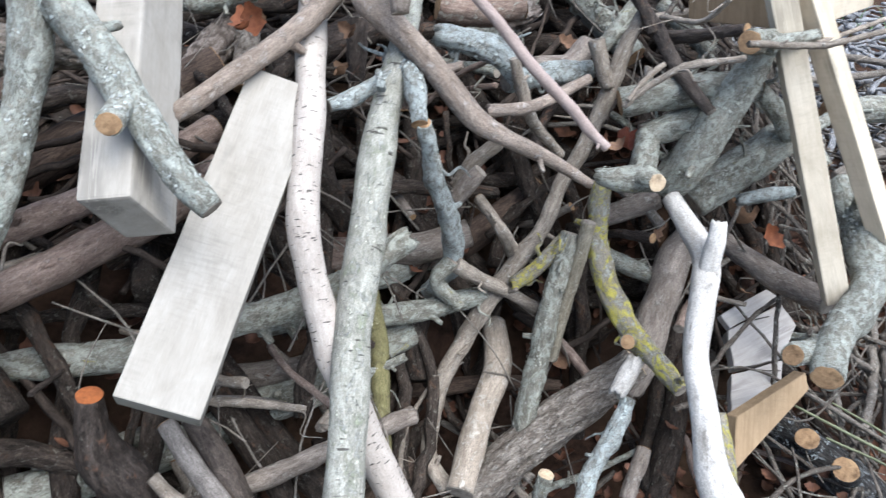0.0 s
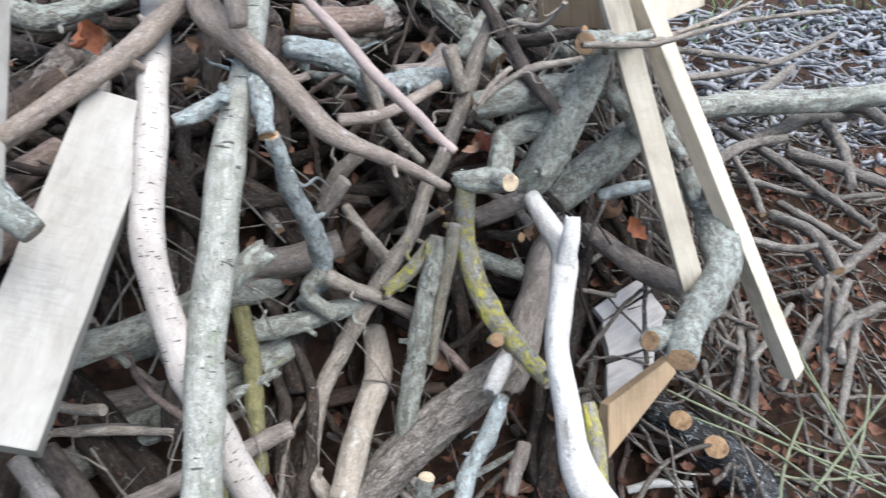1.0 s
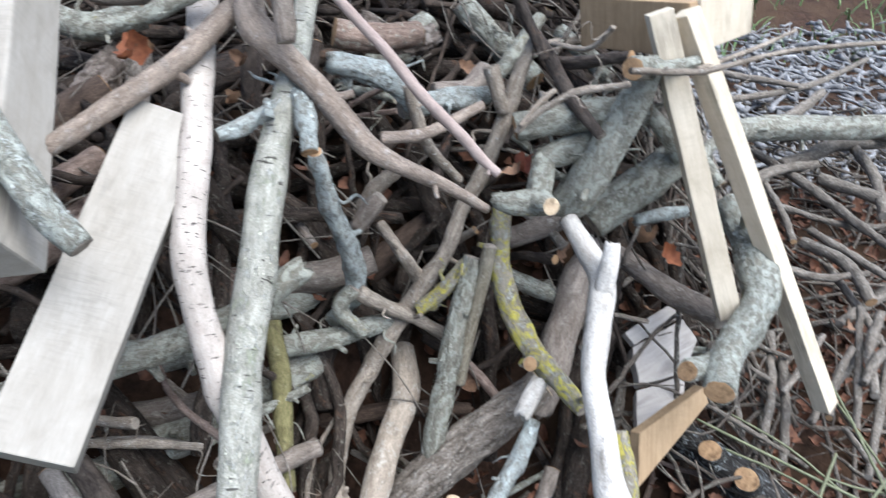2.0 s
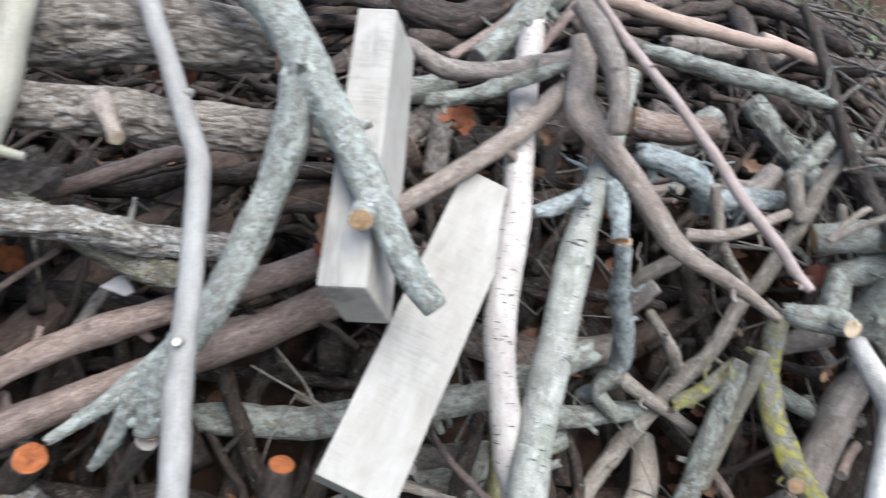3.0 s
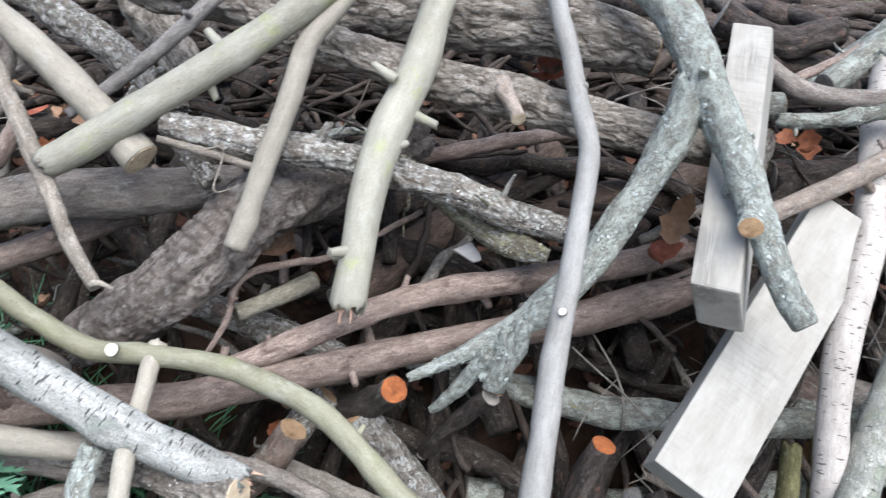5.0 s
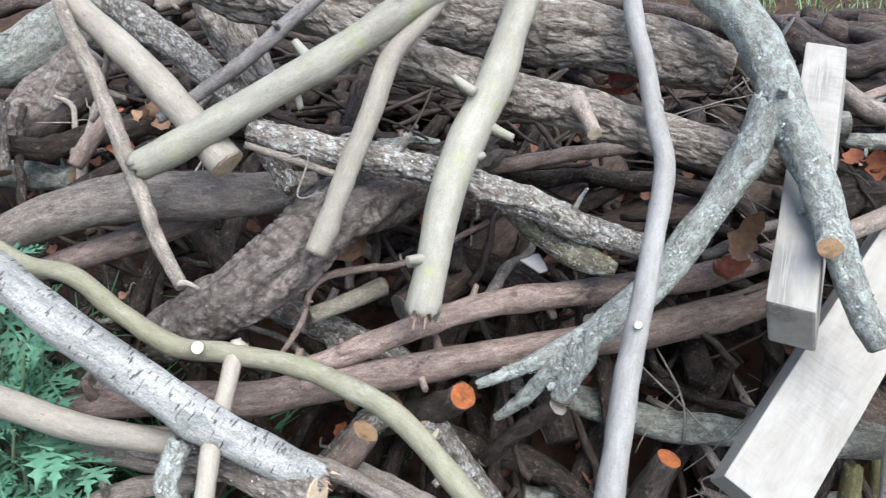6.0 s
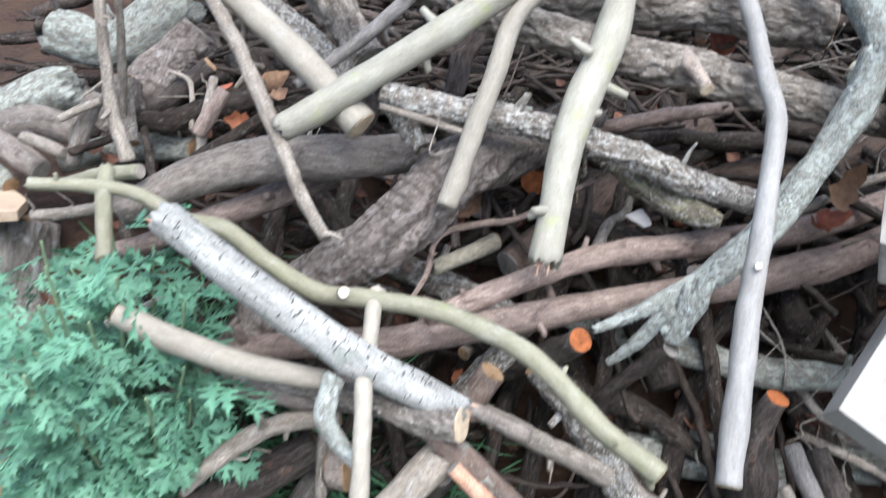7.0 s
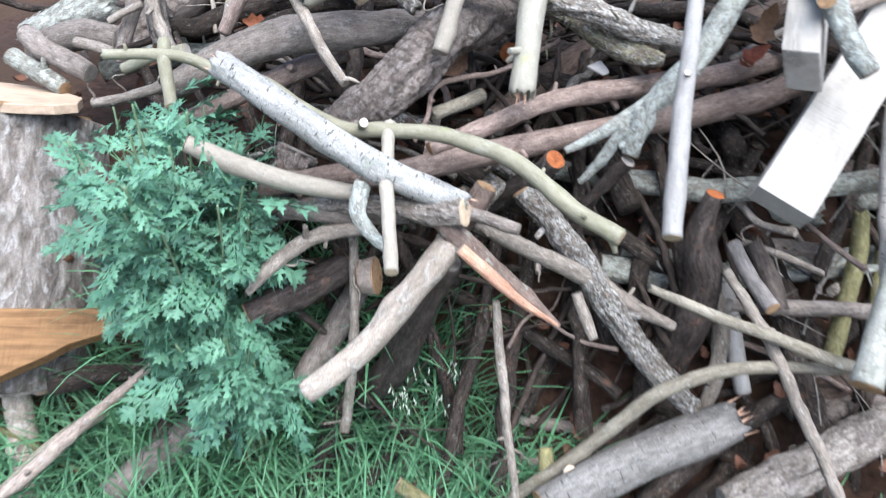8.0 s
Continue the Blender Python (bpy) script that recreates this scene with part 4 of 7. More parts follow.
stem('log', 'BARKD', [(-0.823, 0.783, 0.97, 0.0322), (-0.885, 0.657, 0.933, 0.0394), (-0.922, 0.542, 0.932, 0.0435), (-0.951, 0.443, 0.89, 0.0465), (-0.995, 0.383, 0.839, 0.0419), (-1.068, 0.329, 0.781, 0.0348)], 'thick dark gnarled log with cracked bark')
stem('log', 'GREYL', [(-1.362, 0.271, 0.853, 0.0246), (-1.301, 0.328, 0.887, 0.0295), (-1.225, 0.391, 0.917, 0.0336), (-1.143, 0.446, 0.932, 0.0344), (-1.071, 0.511, 0.93, 0.0317), (-1.002, 0.587, 0.926, 0.0257)], 'smooth grey-brown log in the heap')
stem('branch', 'BROWN', [(-1.425, 0.251, 0.76, 0.0138), (-1.328, 0.316, 0.795, 0.0171), (-1.257, 0.379, 0.83, 0.0197), (-1.205, 0.437, 0.852, 0.0208), (-1.136, 0.515, 0.871, 0.0176)], 'reddish-brown branch lying in the heap')
stem('branch', 'DARK', [(-0.825, 0.499, 0.614, 0.0202), (-0.744, 0.496, 0.686, 0.0198), (-0.685, 0.481, 0.757, 0.0192)], 'dark branch with an orange sawn end', cut1='orange')
stem('branch', 'LICHG', [(-0.78, 0.7, 0.613, 0.019), (-0.656, 0.706, 0.615, 0.0209), (-0.54, 0.718, 0.618, 0.024), (-0.419, 0.735, 0.628, 0.0236), (-0.227, 0.777, 0.67, 0.0206), (-0.123, 0.808, 0.706, 0.0178), (-0.045, 0.839, 0.747, 0.016)], 'green-grey lichened branch lying across')
stem('branch', 'DARKR', [(-0.668, 0.547, 0.587, 0.0117), (-0.616, 0.541, 0.682, 0.0126), (-0.571, 0.536, 0.754, 0.0133)], 'dark brown branch with a sawn end', cut1='grey')
stem('twig', 'BROWN', [(-0.923, 0.399, 0.777, 0.0037), (-0.912, 0.429, 0.813, 0.0045), (-0.92, 0.478, 0.852, 0.0053), (-0.88, 0.538, 0.856, 0.0055), (-0.837, 0.586, 0.859, 0.0048), (-0.778, 0.72, 0.881, 0.0042)], 'thin reddish twig in the heap')
stem('twig', 'GREYT', [(-0.996, 0.44, 1.051, 0.0041), (-0.947, 0.463, 1.037, 0.0055), (-0.889, 0.49, 1.02, 0.0042)], 'thin pale twig in the heap')
stem('branch', 'BROWN', [(-0.875, 0.775, 0.912, 0.0116), (-0.792, 0.849, 0.926, 0.0127), (-0.723, 0.916, 0.939, 0.0129), (-0.643, 0.994, 0.942, 0.0114)], 'reddish branch under the logs')
stem('log', 'BROWNL', [(-0.876, 0.641, 0.72, 0.0304), (-0.834, 0.785, 0.75, 0.0363), (-0.797, 0.88, 0.769, 0.0357), (-0.743, 0.999, 0.81, 0.035), (-0.699, 1.102, 0.854, 0.0318)], 'dark brown log deep in the pile')
stem('log', 'BROWNL', [(-0.687, 0.955, 0.766, 0.0342), (-0.554, 1.082, 0.804, 0.037), (-0.395, 1.212, 0.85, 0.0355)], 'brown log deep in the pile')
stem('branch', 'BROWNL', [(-0.93, 1.0, 0.76, 0.024), (-0.912, 0.88, 0.79, 0.026), (-0.897, 0.765, 0.822, 0.025)], 'dark brown branch with a bright orange sawn end', cut1='orange')
stem('stick', 'GRNT', [(-0.917, 0.457, 0.807, 0.0115), (-0.893, 0.526, 0.804, 0.0136), (-0.876, 0.577, 0.804, 0.0148)], 'short greenish stick with a sawn end', cut1='tan')
stem('branch', 'LICHB', [(-1.039, 0.507, 0.748, 0.0204), (-0.963, 0.528, 0.727, 0.0221), (-0.888, 0.565, 0.694, 0.0216), (-0.815, 0.61, 0.635, 0.0197)], 'whitish lichened branch under the poles')
stem('branch', 'LICHB', [(-0.871, 0.406, 0.566, 0.0213), (-0.826, 0.446, 0.632, 0.0209), (-0.799, 0.494, 0.683, 0.0193)], 'whitish lichened branch in the heap')
stem('branch', 'GREYL', [(-1.107, 0.2, 0.706, 0.0142), (-1.029, 0.234, 0.705, 0.0156), (-0.888, 0.283, 0.719, 0.0139), (-0.783, 0.314, 0.713, 0.0123), (-0.685, 0.325, 0.702, 0.0107)], 'grey branch lying low')
stem('pole', 'TAN', [(-0.331, 0.812, 0.957, 0.0123), (-0.256, 0.905, 0.981, 0.0148), (-0.183, 1.004, 1.01, 0.0162), (-0.123, 1.098, 1.044, 0.0182)], 'tan-brown pole with thin bark', cut1='tan')
stem('pole', 'BIRCHP', [(-0.205, 1.378, 1.091, 0.0213), (-0.202, 1.228, 1.039, 0.0225), (-0.191, 1.074, 0.985, 0.0225), (-0.179, 0.920, 0.931, 0.0215), (-0.179, 0.822, 0.874, 0.0213), (-0.177, 0.763, 0.826, 0.0216), (-0.164, 0.722, 0.765, 0.0217), (-0.143, 0.682, 0.691, 0.0227), (-0.113, 0.641, 0.604, 0.0240), (-0.070, 0.596, 0.504, 0.0237), (-0.022, 0.552, 0.390, 0.0234)], 'pale pinkish birch pole with dark dots')
stem('pole', 'BIRCHG', [(-0.034, 1.167, 1.051, 0.0174), (-0.052, 1.068, 0.981, 0.0185), (-0.067, 0.991, 0.926, 0.0213), (-0.081, 0.924, 0.88, 0.024), (-0.092, 0.854, 0.831, 0.0249), (-0.1, 0.787, 0.784, 0.025), (-0.107, 0.718, 0.735, 0.0251), (-0.113, 0.634, 0.676, 0.025), (-0.118, 0.523, 0.599, 0.0245), (-0.122, 0.41, 0.52, 0.0245)], 'grey-green birch pole with dark rings')
tb_stem = stem('branch', 'TAN', [(-0.113, 1.113, 1.114, 0.0190), (-0.109, 1.071, 1.069, 0.0213), (-0.104, 1.034, 1.031, 0.0221), (-0.072, 1.013, 0.998, 0.0195), (-0.02, 0.982, 0.952, 0.0181), (0.023, 0.957, 0.912, 0.0177), (0.058, 0.946, 0.877, 0.0174), (0.11, 0.938, 0.846, 0.0125), (0.229, 0.956, 0.763, 0.0079)], 'brown forked branch with a broken pointed end')
stem('side_branch', 'TAN', [(0.07, 0.971, 0.881, 0.01), (0.12, 0.987, 0.876, 0.0093), (0.164, 1.011, 0.88, 0.0095), (0.227, 1.052, 0.893, 0.008)], cut1='pale', parent=tb_stem)
stem('branch', 'GREYL', [(-0.126, 1.043, 1.185, 0.0153), (-0.088, 1.027, 1.144, 0.0169), (-0.059, 1.003, 1.092, 0.0154), (-0.052, 0.965, 1.03, 0.0123)], 'curved grey branch end', cut0='grey')
stem('stick', 'PINK', [(-0.115, 1.088, 1.195, 0.0056), (-0.052, 1.039, 1.136, 0.0070), (0.014, 0.993, 1.081, 0.0069), (0.067, 0.971, 1.029, 0.0077), (0.116, 0.937, 0.979, 0.0084), (0.166, 0.905, 0.932, 0.0083), (0.232, 0.888, 0.865, 0.0068)], 'straight mauve-brown shoot in the heap', cut1='tan')
fk_stem = stem('branch', 'LICHC', [(-0.154, 0.925, 0.913, 0.0095), (-0.131, 0.940, 0.915, 0.0120), (-0.104, 0.958, 0.921, 0.0121), (-0.074, 0.978, 0.930, 0.0138), (-0.061, 1.003, 0.946, 0.0115)], 'forked branch with blue-grey lichen', cut0='grey')
stem('limb', 'LICHC', [(-0.065, 0.993, 0.933, 0.0123), (-0.046, 0.986, 0.940, 0.0146), (-0.034, 0.949, 0.924, 0.0144), (-0.028, 0.903, 0.896, 0.0117)], cut1='tan', parent=fk_stem)
stem('side_twig', 'LICHC', [(-0.081, 0.928, 0.937, 0.0078), (-0.083, 0.942, 0.945, 0.0062), (-0.086, 0.954, 0.952, 0.0047)], parent=fk_stem)
stem('branch', 'LICHC', [(-0.022, 0.908, 0.894, 0.0102), (-0.015, 0.925, 0.839, 0.0123), (-0.008, 0.946, 0.767, 0.0139), (0.011, 0.977, 0.675, 0.0176), (0.018, 1.002, 0.591, 0.0176), (-0.002, 1.025, 0.52, 0.0164), (-0.079, 1.092, 0.381, 0.0123)], 'crooked lichened branch in the heap')
stem('twig', 'GREYT', [(0.021, 0.983, 0.584, 0.0136), (0.08, 0.997, 0.532, 0.0121), (0.168, 1.017, 0.456, 0.0116)], 'grey broken twig in the heap')
stem('branch', 'LICHG', [(-0.135, 0.937, 0.504, 0.0174), (-0.061, 0.96, 0.494, 0.0198), (0.017, 0.988, 0.492, 0.0182), (0.099, 1.026, 0.487, 0.0157)], 'short grey-green branch with a sawn end', cut0='tan')
stem('branch', 'GREYT', [(0.331, 1.19, 0.959, 0.0076), (0.309, 1.175, 0.902, 0.0135), (0.284, 1.15, 0.831, 0.0137), (0.256, 1.13, 0.767, 0.0149), (0.234, 1.109, 0.718, 0.014), (0.209, 1.096, 0.681, 0.0131), (0.183, 1.065, 0.618, 0.0142), (0.133, 1.044, 0.549, 0.0165), (0.094, 1.019, 0.493, 0.0176), (0.048, 0.98, 0.435, 0.0166), (0.006, 0.931, 0.38, 0.0154), (-0.014, 0.887, 0.334, 0.0143), (-0.023, 0.807, 0.293, 0.0139), (0.006, 0.751, 0.271, 0.0136)], 'long crooked grey branch')
stem('twig', 'GREYT', [(0.062, 1.078, 0.657, 0.01), (0.097, 1.015, 0.636, 0.0107), (0.134, 1.069, 0.537, 0.0147)], 'short broken twig in the heap')
stem('stick', 'PALE', [(0.096, 1.057, 0.381, 0.0222), (0.097, 0.965, 0.357, 0.0256), (0.07, 0.877, 0.335, 0.0255), (0.028, 0.73, 0.297, 0.0237)], 'bent pale brown stick')
stem('log', 'BARKG', [(0.046, 0.785, 0.216, 0.0407), (0.164, 0.848, 0.292, 0.039), (0.252, 0.89, 0.342, 0.0373), (0.346, 0.934, 0.395, 0.0313)], 'grey log with furrowed bark', cut1='pale')
ye_stem = stem('branch', 'YELL', [(0.275, 1.086, 0.686, 0.0170), (0.272, 1.041, 0.592, 0.0193), (0.291, 0.982, 0.533, 0.0201), (0.322, 0.911, 0.494, 0.0197), (0.353, 0.852, 0.486, 0.0181), (0.380, 0.793, 0.478, 0.0129)], 'branch covered with yellow lichen')
stem('stub', 'YELL', [(0.324, 0.908, 0.490, 0.0157), (0.312, 0.883, 0.504, 0.0135), (0.304, 0.866, 0.514, 0.0123)], cut1='tan', parent=ye_stem)
wp_stem = stem('pole', 'WHITE', [(0.381, 1.027, 0.692, 0.0165), (0.400, 0.971, 0.670, 0.0189), (0.411, 0.907, 0.654, 0.0211), (0.397, 0.834, 0.621, 0.0204), (0.383, 0.766, 0.578, 0.0190), (0.380, 0.704, 0.545, 0.0202), (0.378, 0.640, 0.508, 0.0230), (0.390, 0.591, 0.478, 0.0274), (0.413, 0.562, 0.460, 0.0239)], 'white peeled pole with bark scraps')
stem('limb', 'WHITE', [(0.407, 0.875, 0.644, 0.0153), (0.417, 0.893, 0.686, 0.0152), (0.423, 0.911, 0.719, 0.0125)], parent=wp_stem)
el_stem = stem('branch', 'LICH', [(0.723, 1.139, 0.645, 0.0281), (0.721, 1.022, 0.606, 0.0309), (0.717, 0.951, 0.576, 0.0320), (0.683, 0.901, 0.555, 0.0303), (0.637, 0.861, 0.544, 0.0277), (0.605, 0.809, 0.536, 0.0250), (0.581, 0.763, 0.539, 0.0224)], 'elbow-shaped lichened branch with two sawn ends', cut1='tan')
stem('stub', 'LICH', [(0.608, 0.839, 0.527, 0.0208), (0.572, 0.823, 0.533, 0.0186), (0.541, 0.801, 0.549, 0.0173)], cut1='tan', parent=el_stem)
stem('branch', 'GREYL', [(0.549, 1.221, 0.473, 0.0191), (0.613, 1.094, 0.479, 0.0235), (0.676, 0.978, 0.5, 0.0209)], 'grey branch under the lumber')
lk_stem = stem('branch', 'LICHG', [(0.488, 1.047, 0.954, 0.0174), (0.466, 1.049, 0.903, 0.0242), (0.443, 1.051, 0.834, 0.0277), (0.410, 1.055, 0.751, 0.0337), (0.381, 1.064, 0.692, 0.0297)], 'thick lichened branch in the heap')
stem('stub', 'LICHG', [(0.492, 1.047, 0.953, 0.0175), (0.468, 1.026, 0.961, 0.018), (0.44, 1.002, 0.97, 0.0176)], cut1='tan', parent=lk_stem)
stem('side_branch', 'LICHG', [(0.472, 1.011, 0.963, 0.0135), (0.513, 1.031, 0.961, 0.0112), (0.556, 1.052, 0.96, 0.0088)], parent=lk_stem)
stem('branch', 'LICHG', [(0.447, 1.100, 0.632, 0.0282), (0.523, 1.125, 0.679, 0.0324), (0.600, 1.154, 0.730, 0.0313)], 'grey lichened branch in the heap')
stem('branch', 'LICHG', [(0.248, 0.991, 0.756, 0.0146), (0.276, 0.977, 0.759, 0.0189), (0.309, 0.965, 0.765, 0.0197), (0.325, 0.935, 0.778, 0.0148)], 'stubby lichened branch end', cut1='pale')
stem('branch', 'LICHG', [(0.335, 1.067, 0.788, 0.0180), (0.326, 1.029, 0.769, 0.0205), (0.318, 0.984, 0.758, 0.0182)], 'short lichened stub in the heap')
stem('log', 'LICHG', [(0.289, 1.087, 0.835, 0.0225), (0.392, 1.088, 0.854, 0.0253), (0.504, 1.082, 0.867, 0.0224)], 'grey lichened log in the heap')
stem('branch', 'LICHG', [(0.328, 1.068, 0.788, 0.0180), (0.384, 1.081, 0.799, 0.0239), (0.450, 1.099, 0.799, 0.0213)], 'grey lichened branch in the heap')
stem('branch', 'LICHC', [(-0.007, 1.081, 0.952, 0.0156), (0.039, 1.091, 0.937, 0.0211), (0.09, 1.094, 0.915, 0.0197), (0.123, 1.086, 0.874, 0.0146)], 'blue-grey lichened branch stub')
stem('branch', 'LICHC', [(0.104, 1.115, 0.861, 0.0168), (0.181, 1.163, 0.852, 0.0194), (0.254, 1.199, 0.843, 0.016)], 'blue-grey lichened branch in the heap')
stem('stick', 'GREYT', [(-0.002, 1.134, 0.604, 0.0105), (0.052, 1.147, 0.684, 0.0144), (0.101, 1.149, 0.732, 0.0121)], 'grey stick lying in the heap')
stem('stick', 'LICHG', [(0.221, 1.033, 0.613, 0.015), (0.189, 0.975, 0.509, 0.0182), (0.168, 0.924, 0.42, 0.0203), (0.143, 0.857, 0.303, 0.0205)], 'upright grey lichened stick')
stem('twig', 'YELL', [(0.125, 1.002, 0.525, 0.0132), (0.173, 1.013, 0.563, 0.0141), (0.216, 1.039, 0.604, 0.0121)], 'yellow lichened twig in the heap')
stem('stick', 'GRNT', [(0.25, 1.026, 0.641, 0.0118), (0.227, 1, 0.537, 0.0122), (0.196, 0.96, 0.382, 0.0137)], 'greenish stick lying in the heap')
stem('log', 'LICHG', [(1.096, 1.969, 0.36, 0.0344), (1.289, 2, 0.36, 0.0385), (1.505, 1.992, 0.36, 0.037), (1.777, 1.993, 0.38, 0.0318)], 'pale lichened pole lying on the twigs')
stem('branch', 'YELG', [(-0.127, 0.963, 0.54, 0.0155), (-0.109, 0.879, 0.48, 0.017), (-0.101, 0.796, 0.419, 0.0148), (-0.095, 0.739, 0.377, 0.0127)], 'yellow-green mossy stick in the heap')
stem('branch', 'BROWNL', [(-0.454, 0.787, 0.336, 0.0157), (-0.321, 0.860, 0.321, 0.0157), (-0.173, 0.941, 0.285, 0.0169), (0.065, 1.000, 0.269, 0.0168), (0.225, 1.002, 0.263, 0.0125)], 'brown branch lying low')
stem('twig', 'GREY', [(-0.357, 0.735, 0.519, 0.0069), (-0.298, 0.75, 0.503, 0.007), (-0.231, 0.763, 0.469, 0.0063)], 'grey twig lying in the heap')
stem('stick', 'GREY', [(-0.379, 0.647, 0.569, 0.0133), (-0.333, 0.598, 0.535, 0.0146), (-0.282, 0.548, 0.518, 0.0149)], 'weathered grey stick in the heap')
stem('stick', 'DARK', [(-0.344, 0.653, 0.575, 0.0157), (-0.309, 0.618, 0.545, 0.0171), (-0.268, 0.571, 0.498, 0.0184)], 'dark wet stick in the heap')
stem('branch', 'LICHG', [(-0.412, 0.847, 0.419, 0.0213), (-0.3, 0.874, 0.418, 0.0256), (-0.187, 0.914, 0.419, 0.0242)], 'grey mossy branch in the heap')
stem('log', 'LICHP', [(-0.317, 1.046, 0.597, 0.0322), (-0.191, 1.047, 0.545, 0.0329), (-0.012, 1.089, 0.528, 0.0296)], 'pinkish grey log with lichen', cut1='tan')
stem('log', 'LICHG', [(-0.188, 1.007, 0.525, 0.0243), (-0.09, 1.055, 0.519, 0.025), (0.004, 1.11, 0.523, 0.0236)], 'grey log deep in the pile')
stem('branch', 'GREYL', [(-0.387, 1.115, 1.081, 0.0134), (-0.308, 1.091, 1.056, 0.0158), (-0.239, 1.088, 1.061, 0.0155), (-0.175, 1.091, 1.076, 0.0144), (-0.102, 1.097, 1.097, 0.0125)], 'curved grey branch in the heap', cut0='grey')
stem('branch', 'LICHG', [(-0.336, 1.046, 1.017, 0.0113), (-0.266, 1.057, 1.032, 0.012), (-0.196, 1.074, 1.059, 0.0119), (-0.113, 1.094, 1.091, 0.0092)], 'thin grey-green branch in the heap')
stem('log', 'LICHG', [(-0.3, 1.341, 0.978, 0.0254), (-0.225, 1.44, 1.046, 0.0303), (-0.146, 1.565, 1.113, 0.0313)], 'grey-green log behind in the heap')
stem('branch', 'TANP', [(-0.233, 1.422, 1.153, 0.0144), (-0.145, 1.444, 1.113, 0.0157), (-0.033, 1.498, 1.077, 0.0161), (0.112, 1.576, 1.025, 0.0157), (0.301, 1.666, 0.973, 0.014)], 'long pinkish tan branch')
stem('branch', 'LICHG', [(-0.031, 1.045, 1.127, 0.0071), (0.019, 1.039, 1.122, 0.0102), (0.102, 1.046, 1.099, 0.0126), (0.165, 1.05, 1.088, 0.0126), (0.215, 1.042, 1.079, 0.0109), (0.237, 1.043, 1.074, 0.0062)], 'grey-green stripy branch in the heap')
stem('branch', 'GREYL', [(0.071, 1.647, 0.962, 0.0203), (0.188, 1.726, 0.942, 0.0221), (0.378, 1.808, 0.897, 0.0228)], 'grey branch lying in the heap')
stem('log', 'DARKR', [(-0.323, 1.275, 0.828, 0.0324), (-0.203, 1.351, 0.84, 0.0353), (-0.059, 1.43, 0.867, 0.0335)], 'dark log behind the poles')
stem('log', 'BARKG', [(-0.351, 1.196, 0.812, 0.0209), (-0.355, 1.249, 0.857, 0.0212), (-0.353, 1.301, 0.9, 0.0193)], 'grey bark stub in the heap')
stem('log', 'DARKR', [(-0.503, 1.494, 1.054, 0.0347), (-0.396, 1.511, 1.017, 0.0326), (-0.279, 1.6, 1.032, 0.031)], 'dark log at the back')
stem('branch', 'BROWN', [(-0.333, 1.221, 1.033, 0.0087), (-0.259, 1.29, 1.072, 0.0089), (-0.185, 1.366, 1.121, 0.008)], 'thin reddish branch in the heap')
stem('branch', 'BROWN', [(-0.206, 1.222, 1.021, 0.0076), (-0.141, 1.315, 1.1, 0.0087), (-0.061, 1.446, 1.177, 0.0091)], 'thin pinkish branch in the heap')
stem('branch', 'DARKR', [(-0.076, 1.276, 0.729, 0.0195), (-0.074, 1.33, 0.812, 0.0216), (-0.062, 1.375, 0.878, 0.0216)], 'dark reddish branch in the heap')
stem('stick', 'DARK', [(0.308, 1.253, 0.977, 0.0088), (0.353, 1.152, 0.923, 0.0113), (0.379, 1.08, 0.883, 0.011), (0.413, 1.019, 0.853, 0.0081)], 'thin dark stick in the heap')
stem('branch', 'GRNT', [(-0.048, 1.554, 0.998, 0.015), (0.059, 1.589, 0.957, 0.0179), (0.159, 1.608, 0.929, 0.0194), (0.364, 1.66, 0.875, 0.0152)], 'grey-green branch at the back')
stem('branch', 'TANP', [(0.277, 1.726, 0.976, 0.0127), (0.492, 1.775, 0.9, 0.0159), (0.692, 1.839, 0.865, 0.0152), (0.976, 1.954, 0.85, 0.0131)], 'slender tan branch at the back')
stem('stick', 'DARK', [(0.371, 1.171, 0.911, 0.0125), (0.404, 1.125, 0.932, 0.0111), (0.453, 1.058, 0.968, 0.0087)], 'dark stick end in the heap')
stem('twig', 'TWIGD', [(1.256, 2.074, 0.24, 0.0129), (1.323, 1.852, 0.245, 0.0148), (1.365, 1.688, 0.242, 0.014), (1.421, 1.476, 0.24, 0.0093)], 'bare grey twig in the heap')
stem('twig', 'TWIGD', [(1.159, 1.777, 0.24, 0.0092), (1.282, 1.714, 0.222, 0.009), (1.381, 1.669, 0.215, 0.0089), (1.535, 1.628, 0.24, 0.0075)], 'bare grey twig in the heap')
stem('twig', 'TWIGD', [(1.61, 2.161, 0.24, 0.015), (1.559, 1.89, 0.249, 0.0165), (1.477, 1.68, 0.24, 0.014)], 'bare grey twig in the heap')
stem('twig', 'TWIGD', [(1.181, 1.564, 0.24, 0.0145), (1.231, 1.438, 0.259, 0.0159), (1.235, 1.308, 0.24, 0.0151)], 'bare grey twig in the heap')
stem('twig', 'TWIGD', [(1.388, 1.889, 0.24, 0.019), (1.487, 1.788, 0.242, 0.0184), (1.616, 1.649, 0.24, 0.0152)], 'bare grey twig in the heap')
stem('twig', 'TWIGD', [(0.941, 1.21, 0.24, 0.0092), (0.865, 1.034, 0.239, 0.0094), (0.79, 0.902, 0.24, 0.0078)], 'bare grey twig in the heap')
stem('twig', 'TWIGD', [(0.934, 1.133, 0.24, 0.0099), (0.88, 0.998, 0.24, 0.0102), (0.81, 0.854, 0.24, 0.0076)], 'bare grey twig in the heap')
